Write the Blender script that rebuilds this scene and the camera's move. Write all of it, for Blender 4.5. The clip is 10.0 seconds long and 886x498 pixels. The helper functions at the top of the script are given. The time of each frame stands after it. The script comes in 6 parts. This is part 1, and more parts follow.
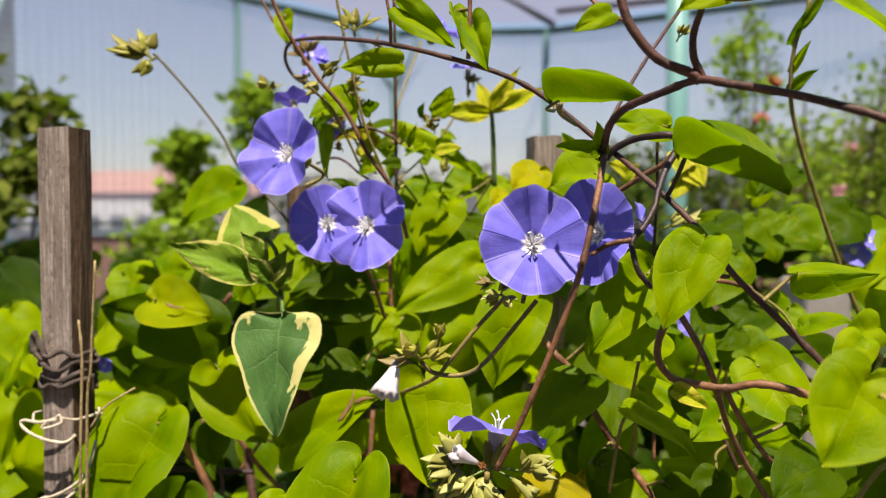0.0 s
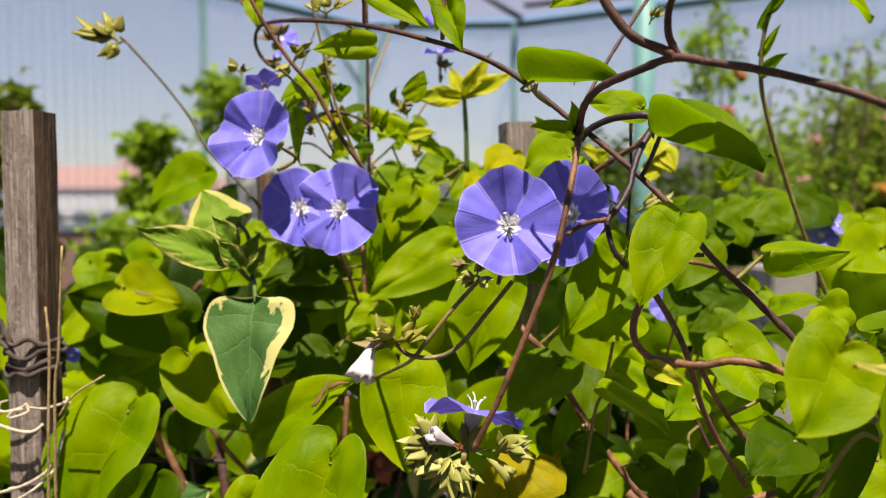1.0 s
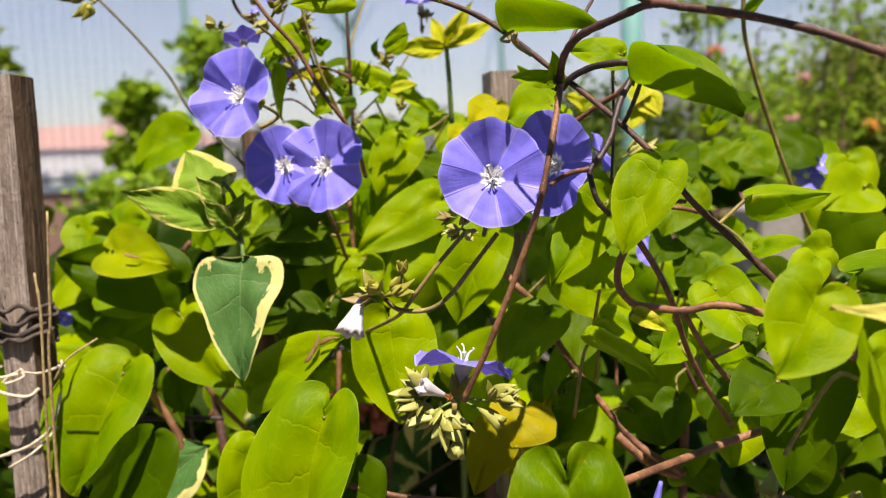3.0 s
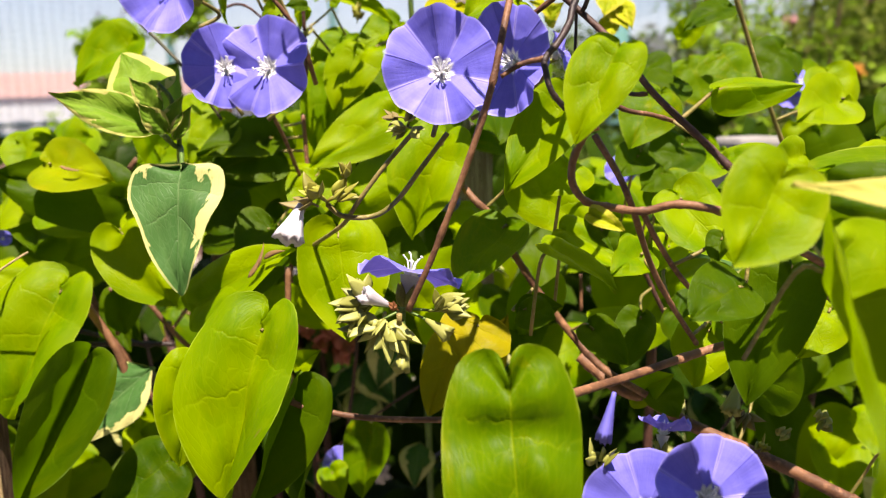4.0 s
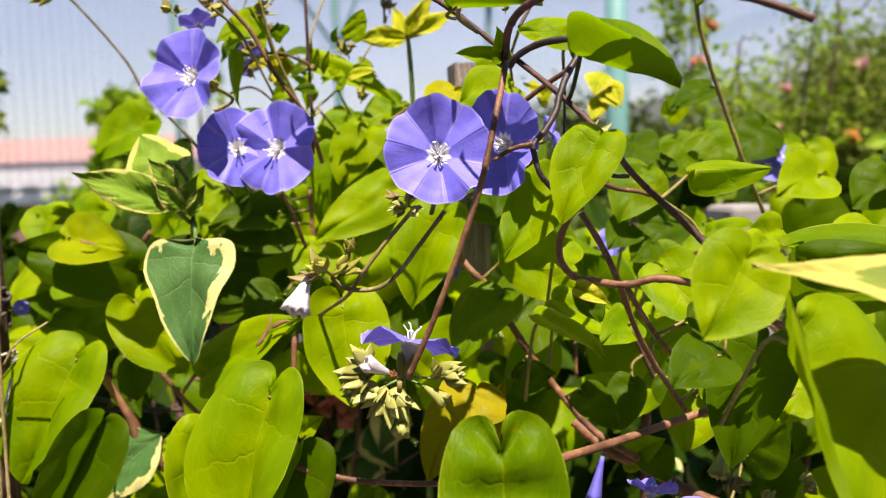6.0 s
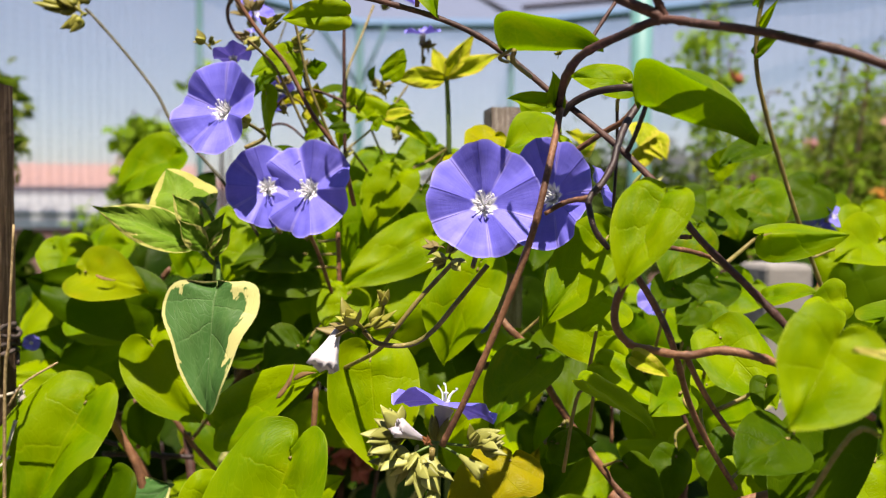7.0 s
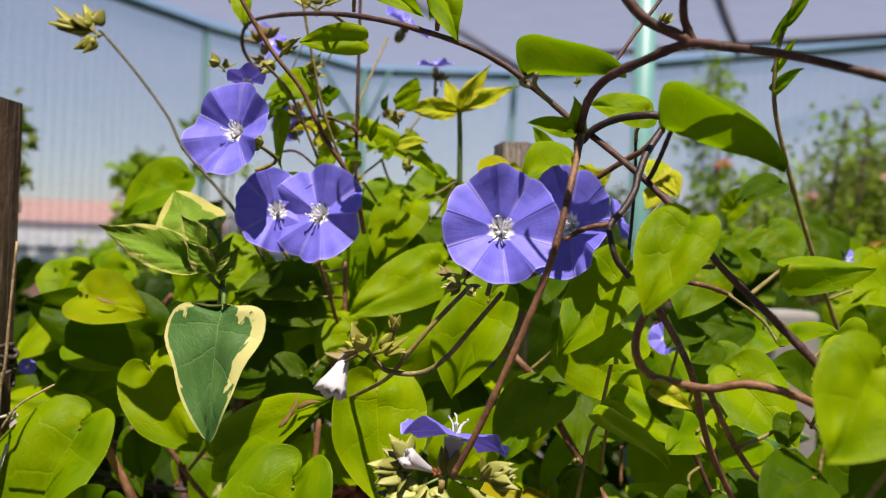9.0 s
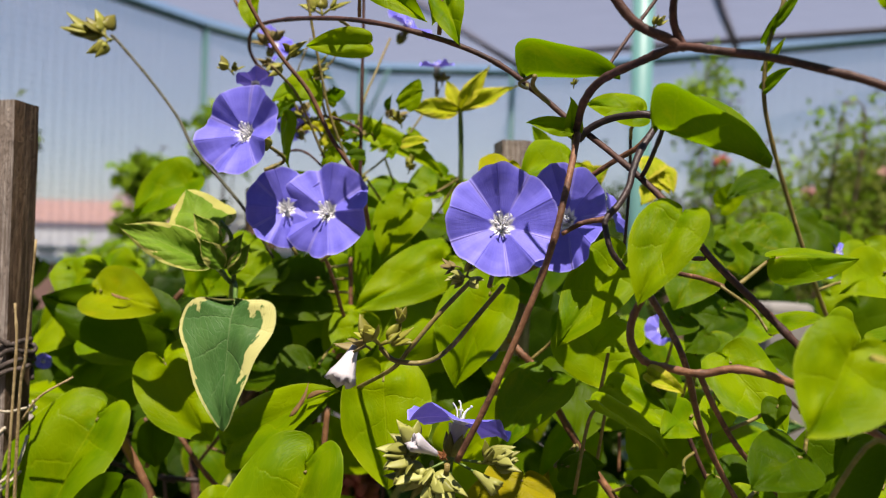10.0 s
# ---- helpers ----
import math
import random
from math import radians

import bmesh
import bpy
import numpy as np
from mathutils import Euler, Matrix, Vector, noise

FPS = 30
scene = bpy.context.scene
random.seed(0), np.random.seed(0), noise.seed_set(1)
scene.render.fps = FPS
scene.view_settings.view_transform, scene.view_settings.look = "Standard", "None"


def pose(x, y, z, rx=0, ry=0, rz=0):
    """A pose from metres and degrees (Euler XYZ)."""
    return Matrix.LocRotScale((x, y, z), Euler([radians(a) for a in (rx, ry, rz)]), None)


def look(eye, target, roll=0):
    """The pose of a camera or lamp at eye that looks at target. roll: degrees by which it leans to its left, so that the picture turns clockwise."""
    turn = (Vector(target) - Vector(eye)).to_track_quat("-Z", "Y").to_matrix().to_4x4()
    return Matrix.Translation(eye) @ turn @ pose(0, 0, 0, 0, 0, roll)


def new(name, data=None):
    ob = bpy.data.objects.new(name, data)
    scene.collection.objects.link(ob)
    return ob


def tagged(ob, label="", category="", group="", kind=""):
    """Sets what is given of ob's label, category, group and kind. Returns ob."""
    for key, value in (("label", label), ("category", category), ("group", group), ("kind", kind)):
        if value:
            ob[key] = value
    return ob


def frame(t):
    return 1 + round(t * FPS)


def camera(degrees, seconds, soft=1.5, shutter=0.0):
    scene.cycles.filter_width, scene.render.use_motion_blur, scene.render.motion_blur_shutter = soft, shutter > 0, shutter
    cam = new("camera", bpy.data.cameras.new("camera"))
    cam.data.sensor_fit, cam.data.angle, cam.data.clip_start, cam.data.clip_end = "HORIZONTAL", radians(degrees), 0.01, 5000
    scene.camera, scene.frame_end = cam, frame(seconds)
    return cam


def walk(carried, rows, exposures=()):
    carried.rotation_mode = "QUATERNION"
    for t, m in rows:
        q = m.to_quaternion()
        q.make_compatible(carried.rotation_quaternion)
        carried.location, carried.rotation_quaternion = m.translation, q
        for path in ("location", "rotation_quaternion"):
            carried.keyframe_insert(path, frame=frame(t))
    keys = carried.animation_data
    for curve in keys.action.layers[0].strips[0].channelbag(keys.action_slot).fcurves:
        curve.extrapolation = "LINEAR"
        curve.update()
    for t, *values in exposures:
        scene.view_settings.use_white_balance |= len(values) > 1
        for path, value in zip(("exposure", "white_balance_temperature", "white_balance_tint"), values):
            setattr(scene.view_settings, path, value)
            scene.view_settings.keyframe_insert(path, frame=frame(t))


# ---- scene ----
cam = camera(55.4, 10.0, 1.15)
PATH = [
    (0, (0.017, 0.03, 1.153), (-0.092, 2.026, 1.076), 0.0),
    (0.5, (0.016, 0.031, 1.15), (-0.063, 2.028, 1.067), -0.3),
    (1, (0.015, 0.031, 1.149), (-0.02, 2.028, 1.059), -0.2),
    (1.5, (0.016, 0.03, 1.148), (0.021, 2.028, 1.057), 0.1),
    (2, (0.01, 0.024, 1.148), (0.033, 2.021, 1.05), 0.4),
    (2.2, (0.011, 0.025, 1.143), (0.032, 2.021, 1.019), 0.7),
    (3.3, (0.018, 0.034, 1.152), (-0.008, 2.022, 0.934), -2.7),
    (3.5, (0.015, 0.038, 1.15), (0.012, 2.026, 0.927), -2.1),
    (4, (0.028, 0.045, 1.134), (0.038, 2.018, 0.81), -1.6),
    (4.5, (0.038, 0.039, 1.136), (0.047, 2.008, 0.784), -1.7),
    (5, (0.045, 0.027, 1.147), (0.049, 1.995, 0.792), -2.6),
    (5.5, (0.033, 0.028, 1.141), (0.034, 2.006, 0.845), -3.1),
    (6, (0.03, 0.03, 1.139), (0.034, 2.022, 0.961), -1.8),
    (6.2, (0.024, 0.032, 1.141), (0.026, 2.029, 1.028), -0.4),
    (7.3, (0.02, 0.05, 1.142), (-0.009, 2.049, 1.077), 0.8),
    (7.5, (0.018, 0.05, 1.142), (-0.012, 2.049, 1.102), 1.2),
    (8, (0.02, 0.054, 1.136), (-0.002, 2.054, 1.13), 1.8),
    (8.5, (0.019, 0.055, 1.137), (-0.001, 2.055, 1.156), 2.0),
    (9, (0.017, 0.053, 1.136), (-0.004, 2.052, 1.162), 2.1),
    (9.5, (0.018, 0.041, 1.137), (0.001, 2.041, 1.16), 2.1),
    (10, (0.016, 0.042, 1.135), (-0.004, 2.041, 1.155), 1.7),
]
EXPOSURE = 1.3
GAIN = ((0, -0.03, 7250, 17), (2.2, 0.05, 7250, 17), (3.5, 0.30, 7250, 19), (4.0, 0.45, 7230, 19), (4.5, 0.50, 7200, 19), (5.0, 0.50, 7200, 19), (5.5, 0.45, 7200, 19), (6.2, 0.25, 7150, 21), (7.3, 0.05, 7100, 16), (8.5, -0.17, 7000, 16), (10, -0.2, 7000, 16))
walk(cam, [(t, look(eye, target, roll)) for t, eye, target, roll in PATH], [(t, EXPOSURE + g, kelvin, tint) for t, g, kelvin, tint in GAIN])

cam.data.dof.use_dof = True
cam.data.dof.focus_distance = 0.242
cam.data.dof.aperture_fstop = 15.0

# ---- light ----
SUN_ELEVATION, SUN_AZIMUTH = 66.0, 171.0   # azimuth clockwise from +y, seen from above
world = bpy.data.worlds.new("sky")
scene.world = world
world.use_nodes = True
wn = world.node_tree.nodes
sky = wn.new("ShaderNodeTexSky")
sky.sky_type, sky.sun_disc = "NISHITA", False
sky.sun_elevation, sky.sun_rotation = radians(SUN_ELEVATION), radians(SUN_AZIMUTH)
sky.air_density, sky.dust_density, sky.ozone_density = 1.1, 0.5, 3.0
wn["Background"].inputs["Strength"].default_value = 0.062
world.node_tree.links.new(sky.outputs[0], wn["Background"].inputs["Color"])
sun = new("sun", bpy.data.lights.new("sun", "SUN"))
sun.data.energy, sun.data.angle, sun.data.color = 5.0, radians(0.55), (1.0, 0.95, 0.86)
el, az = radians(SUN_ELEVATION), radians(SUN_AZIMUTH)
sun.matrix_world = look((3 * math.sin(az) * math.cos(el), 3 * math.cos(az) * math.cos(el), 1.1 + 3 * math.sin(el)), (0, 0, 1.1))

# ---- node helpers ----


class Nodes:
    """Short words for building a material's nodes."""

    def __init__(self, name, rough=0.5, spec=0.4):
        self.mat = bpy.data.materials.new(name)
        self.mat.use_nodes = True
        self.t = self.mat.node_tree
        self.p = self.t.nodes["Principled BSDF"]
        self.p.inputs["Roughness"].default_value = rough
        self.p.inputs["Specular IOR Level"].default_value = spec

    def put(self, socket, value):
        if isinstance(value, bpy.types.NodeSocket):
            self.t.links.new(value, socket)
        else:
            socket.default_value = value

    def math(self, op, a, b=0.0, c=0.0, clamp=False):
        n = self.t.nodes.new("ShaderNodeMath")
        n.operation, n.use_clamp = op, clamp
        for s, v in zip(n.inputs, (a, b, c)):
            self.put(s, v)
        return n.outputs[0]

    def step(self, v, lo, hi):
        n = self.t.nodes.new("ShaderNodeMapRange")
        n.interpolation_type = "SMOOTHSTEP"
        self.put(n.inputs[0], v)
        n.inputs[1].default_value, n.inputs[2].default_value = lo, hi
        return n.outputs[0]

    def mix(self, f, a, b, blend="MIX"):
        n = self.t.nodes.new("ShaderNodeMix")
        n.data_type, n.blend_type = "RGBA", blend
        self.put(n.inputs[0], f)
        for s, v in ((n.inputs[6], a), (n.inputs[7], b)):
            self.put(s, (*v, 1.0) if isinstance(v, tuple) else v)
        return n.outputs[2]

    def coord(self, which):
        return self.t.nodes.new("ShaderNodeTexCoord").outputs[which]

    def scaled(self, vec, s):
        n = self.t.nodes.new("ShaderNodeMapping")
        self.put(n.inputs[0], vec)
        n.inputs["Scale"].default_value = s
        return n.outputs[0]

    def noise(self, vec, scale, detail=3.0, w=None, rough=0.55):
        n = self.t.nodes.new("ShaderNodeTexNoise")
        if w is not None:
            n.noise_dimensions = "4D"
            self.put(n.inputs["W"], w)
        self.put(n.inputs["Vector"], vec)
        n.inputs["Scale"].default_value, n.inputs["Detail"].default_value, n.inputs["Roughness"].default_value = scale, detail, rough
        return n.outputs[0]

    def chance(self, salt=0.0):
        a = self.t.nodes.new("ShaderNodeObjectInfo").outputs["Random"]
        b = self.t.nodes.new("ShaderNodeNewGeometry").outputs["Random Per Island"]
        return self.math("FRACT", self.math("MULTIPLY_ADD", self.math("ADD", a, b), 7.31 + salt, salt))

    def bump(self, height, strength, distance):
        n = self.t.nodes.new("ShaderNodeBump")
        n.inputs["Strength"].default_value, n.inputs["Distance"].default_value = strength, distance
        self.put(n.inputs["Height"], height)
        self.put(self.p.inputs["Normal"], n.outputs[0])
        return n.outputs[0]

    def thin(self, colour, share, normal=None):
        """Light that comes through a thin sheet, mixed with what it reflects."""
        tr = self.t.nodes.new("ShaderNodeBsdfTranslucent")
        self.put(tr.inputs["Color"], (*colour, 1.0) if isinstance(colour, tuple) else colour)
        m = self.t.nodes.new("ShaderNodeMixShader")
        self.put(m.inputs[0], share)
        self.t.links.new(self.p.outputs[0], m.inputs[1])
        self.t.links.new(tr.outputs[0], m.inputs[2])
        self.t.links.new(m.outputs[0], self.t.nodes["Material Output"].inputs["Surface"])
        return m


def leaf_material(name, low, high, vein, aged, through_colour, share=0.34, rough=0.42, cream=None, veins=4.2, mottle=0.26, relief=0.5, cream_from=0.73, bare_tip=0.0):
    """A leaf blade: midrib, side veins, a fine net of veinlets, quilting, ageing at the rim, specks; cream gives a ragged pale margin."""
    k = Nodes(name, rough, 0.05)
    uv = k.t.nodes.new("ShaderNodeSeparateXYZ")
    k.put(uv.inputs[0], k.coord("UV"))
    signed = k.math("MULTIPLY_ADD", uv.outputs[0], 2.0, -1.0)
    across = k.math("ABSOLUTE", signed)
    along = uv.outputs[1]
    r1, r2 = k.chance(0.0), k.chance(0.37)
    obj = k.coord("UV")
    big = k.noise(obj, 2.2, 3.0, k.math("MULTIPLY", r1, 40.0))
    small = k.noise(obj, 34.0, 4.0, k.math("MULTIPLY", r2, 40.0))
    wob = k.noise(obj, 7.0, 2.0, k.math("MULTIPLY", r1, 17.0))
    mid = k.math("SUBTRACT", 1.0, k.step(across, 0.006, 0.032))
    sides = k.math("MULTIPLY", k.math("SIGN", signed), 0.16)
    rise = k.math("SUBTRACT", along, k.math("MULTIPLY", k.math("POWER", across, 1.25), 0.36))
    lines = k.math("PINGPONG", k.math("ADD", k.math("MULTIPLY", rise, veins), k.math("ADD", sides, k.math("MULTIPLY", wob, 0.3))), 0.5)
    side = k.math("SUBTRACT", 1.0, k.step(lines, 0.0, 0.045))
    fade = k.math("SUBTRACT", 1.0, k.step(across, 0.5, 0.95))
    cells = k.t.nodes.new("ShaderNodeTexVoronoi")
    cells.feature = "DISTANCE_TO_EDGE"
    k.put(cells.inputs["Vector"], k.scaled(obj, (1.0, 1.25, 1.0)))
    cells.inputs["Scale"].default_value = 15.0
    web = k.math("SUBTRACT", 1.0, k.step(cells.outputs[0], 0.0, 0.11))
    ribs = k.math("MAXIMUM", mid, k.math("MULTIPLY", side, k.math("MULTIPLY", fade, 0.6)))
    col = k.mix(k.math("MULTIPLY_ADD", k.step(big, 0.3, 0.7), 0.75, k.math("MULTIPLY_ADD", r1, 0.75, -0.25), True), low, high)
    col = k.mix(k.math("MULTIPLY", web, 0.15), col, vein)
    col = k.mix(k.math("MULTIPLY", ribs, 0.6 if cream else 0.42), col, vein)
    blotch = k.step(k.noise(obj, 4.6, 5.0, k.math("MULTIPLY", r2, 61.0), 0.6), 0.52, 0.74)
    col = k.mix(k.math("MULTIPLY", blotch, mottle), col, aged)
    rim = k.math("MULTIPLY", k.step(k.math("ADD", across, k.math("MULTIPLY", wob, 0.5)), 1.05, 1.45), 0.45)
    col = k.mix(k.math("MULTIPLY", rim, r2), col, aged)
    col = k.mix(k.math("MULTIPLY", k.step(small, 0.56, 0.76), 0.26), col, vein)
    spot = k.step(k.noise(obj, 9.0, 1.0, k.math("MULTIPLY", r2, 90.0)), 0.79, 0.84)
    col = k.mix(k.math("MULTIPLY", spot, 0.75), col, (0.16, 0.075, 0.025))
    if cream:
        jag = k.math("ADD", across, k.math("MULTIPLY", k.math("SUBTRACT", k.noise(obj, 2.6, 5.0, k.math("MULTIPLY", r1, 9.0), 0.62), 0.5), 2.5))
        jag = k.math("SUBTRACT", jag, k.math("MULTIPLY", k.step(along, 0.6, 1.25), bare_tip))
        hem = k.math("MULTIPLY", k.step(k.math("MULTIPLY_ADD", wob, 0.08, across), 0.965, 0.98), k.math("SUBTRACT", 1.0, k.math("MULTIPLY", k.step(along, 1.0, 1.2), min(1.0, bare_tip))))
        edge = k.math("MAXIMUM", k.step(jag, cream_from, cream_from + 0.03), hem)
        col = k.mix(edge, col, cream)
    line = k.math("MULTIPLY", k.step(across, 0.972, 0.99), k.step(wob, 0.4, 0.65))
    col = k.mix(k.math("MULTIPLY", line, 0.4), col, tuple(min(0.5, c * 1.5 + 0.05) for c in vein))
    k.put(k.p.inputs["Base Color"], col)
    swell = k.math("POWER", k.math("MULTIPLY", lines, 2.0), 0.5)
    height = k.math("ADD", k.math("MULTIPLY", ribs, -0.45), k.math("ADD", k.math("MULTIPLY", swell, 0.9), k.math("ADD", k.math("MULTIPLY", web, -0.16), k.math("MULTIPLY", small, 0.22))))
    k.bump(height, relief, 0.0005)
    lit = k.mix(0.75, col, through_colour, "MIX") if not cream else k.mix(edge, through_colour, cream)
    k.thin(lit, share)
    return k.mat


LIME = leaf_material("vine_leaf", (0.074, 0.155, 0.0008), (0.205, 0.285, 0.001), (0.23, 0.3, 0.004), (0.28, 0.3, 0.0021), (0.255, 0.42, 0.0008), 0.46)
GREEN = leaf_material("vine_leaf_green", (0.024, 0.06, 0.0006), (0.056, 0.1, 0.0006), (0.0769, 0.135, 0.00225), (0.103, 0.122, 0.00113), (0.1, 0.21, 0.0005), 0.47)
# DEEP is the green leaf with the shade of the hedge's inside put into its colour
DEEP = leaf_material("vine_leaf_shaded", (0.00741, 0.0218, 0.00114), (0.0185, 0.0414, 0.00114), (0.0259, 0.0522, 0.00381), (0.0444, 0.0435, 0.0019), (0.0222, 0.0566, 0.000763), 0.2)
MIDGREEN = leaf_material("vine_leaf_mottled", (0.04, 0.1, 0.0008), (0.085, 0.15, 0.001), (0.19, 0.25, 0.004), (0.27, 0.25, 0.003), (0.2, 0.36, 0.0009), 0.42, 0.42, None, 4.0, 0.5, 0.45)
OLIVE = leaf_material("vine_leaf_fading", (0.176, 0.199, 0.00154), (0.255, 0.239, 0.00206), (0.265, 0.255, 0.0077), (0.246, 0.151, 0.00514), (0.318, 0.334, 0.00154), 0.3)
FADED = leaf_material("vine_leaf_paling", (0.13, 0.185, 0.0012), (0.21, 0.255, 0.0016), (0.24, 0.28, 0.006), (0.26, 0.2, 0.004), (0.27, 0.38, 0.001), 0.4, 0.42, None, 4.2, 0.4)
YELLOW = leaf_material("vine_leaf_yellow", (0.18, 0.17, 0.003), (0.24, 0.195, 0.003), (0.272, 0.273, 0.0163), (0.19, 0.124, 0.00612), (0.34, 0.299, 0.00245))
PALE = leaf_material("variegated_leaf", (0.03, 0.085, 0.02), (0.055, 0.125, 0.034), (0.11, 0.18, 0.07), (0.07, 0.13, 0.034), (0.04, 0.12, 0.015), 0.2, 0.4, (0.4, 0.385, 0.15), 6.0, 0.4, 0.6, 0.66, 0.5)
CREAM = leaf_material("cream_leaf", (0.08, 0.13, 0.02), (0.15, 0.2, 0.035), (0.2, 0.22, 0.06), (0.25, 0.23, 0.05), (0.2, 0.26, 0.03), 0.3, 0.45, (0.36, 0.33, 0.08), 7.0, 0.4, 0.32, 0.26)
SHOOT = leaf_material("young_shoot_leaf", (0.2, 0.27, 0.006), (0.34, 0.35, 0.01), (0.31, 0.32, 0.05), (0.32, 0.3, 0.05), (0.36, 0.4, 0.008), 0.36, 0.42, (0.4, 0.37, 0.035), 6.0)
YOUNG = leaf_material("young_variegated_leaf", (0.08, 0.17, 0.012), (0.14, 0.23, 0.02), (0.2, 0.27, 0.05), (0.12, 0.14, 0.03), (0.1, 0.22, 0.01), 0.28, 0.45, (0.37, 0.36, 0.1), 6.0, 0.2, 0.5, 0.84)
BUSH = leaf_material("shrub_leaf", (0.08, 0.17, 0.012), (0.19, 0.28, 0.016), (0.186, 0.275, 0.0306), (0.23, 0.221, 0.0306), (0.23, 0.398, 0.0102))
ROSELEAF = leaf_material("rose_leaf", (0.05, 0.08, 0.014), (0.14, 0.16, 0.026), (0.1, 0.15, 0.02), (0.15, 0.13, 0.02), (0.12, 0.22, 0.008))
DARKBUSH = leaf_material("hedge_leaf", (0.024, 0.05, 0.009), (0.068, 0.1, 0.012), (0.0408, 0.068, 0.0136), (0.0612, 0.0544, 0.0136), (0.0476, 0.0884, 0.0068))


def bark_material(name, low, high, rough=0.62, grain=420.0, stretch=(1, 1, 1)):
    k = Nodes(name, rough, 0.35)
    v = k.scaled(k.coord("Object"), stretch)
    a, b = k.noise(v, grain * 0.22, 4.0), k.noise(v, grain, 5.0, None, 0.65)
    col = k.mix(k.step(a, 0.3, 0.72), low, high)
    col = k.mix(k.math("MULTIPLY", k.step(b, 0.5, 0.75), 0.55), col, tuple(min(1.0, c * 2.1 + 0.02) for c in high))
    k.put(k.p.inputs["Base Color"], col)
    k.bump(k.math("ADD", a, b), 0.7, 0.0006)
    return k.mat


BARK = bark_material("vine_bark", (0.02, 0.0064, 0.0045), (0.072, 0.028, 0.019))
REDBARK = bark_material("young_vine_bark", (0.055, 0.021, 0.0095), (0.16, 0.073, 0.034))
DARKBARK = bark_material("old_vine_bark", (0.00976, 0.0049, 0.0049), (0.0272, 0.013, 0.012), 0.5)
STALK = bark_material("green_stalk", (0.085, 0.08, 0.014), (0.17, 0.125, 0.036), 0.55)
DARKSTALK = bark_material("old_green_stalk", (0.028, 0.029, 0.012), (0.06, 0.05, 0.024), 0.6)
GREENSTEM = bark_material("leaf_stem_green", (0.0476, 0.0952, 0.0136), (0.0952, 0.15, 0.0272), 0.5)
ROPE = bark_material("old_rope", (0.0204, 0.0147, 0.0122), (0.0696, 0.053, 0.0449), 0.9, 900)
STRAW = bark_material("dry_straw", (0.17, 0.116, 0.0476), (0.306, 0.231, 0.116), 0.7, 700)
STRING = bark_material("white_string", (0.286, 0.245, 0.177), (0.422, 0.381, 0.299), 0.85, 900)


def timber_material(name, low, mid, high, scale=1.0):
    """Weathered wood: long grain, cracks, grey patches."""
    k = Nodes(name, 0.85, 0.2)
    o = k.coord("Object")
    grain = k.noise(k.scaled(o, (1, 1, 0.05)), 900 * scale, 5.0, None, 0.7)
    wide = k.noise(k.scaled(o, (1, 1, 0.14)), 160 * scale, 4.0)
    fleck = k.noise(k.scaled(o, (1, 1, 0.35)), 620 * scale, 4.0, None, 0.75)
    col = k.mix(k.step(wide, 0.32, 0.7), low, mid)
    col = k.mix(k.math("MULTIPLY", k.step(grain, 0.45, 0.7), 0.7), col, high)
    col = k.mix(k.math("MULTIPLY", k.math("SUBTRACT", 1.0, k.step(fleck, 0.3, 0.42)), 0.75), col, tuple(c * 0.25 for c in low))
    k.put(k.p.inputs["Base Color"], col)
    k.bump(k.math("ADD", k.math("MULTIPLY", grain, 0.7), k.math("ADD", fleck, wide)), 1.0, 0.0012)
    return k.mat


GREYWOOD = timber_material("weathered_wood", (0.12, 0.095, 0.08), (0.22, 0.18, 0.15), (0.4, 0.36, 0.325))
BROWNWOOD = timber_material("brown_wood", (0.04, 0.022, 0.012), (0.1, 0.06, 0.034), (0.22, 0.155, 0.1))


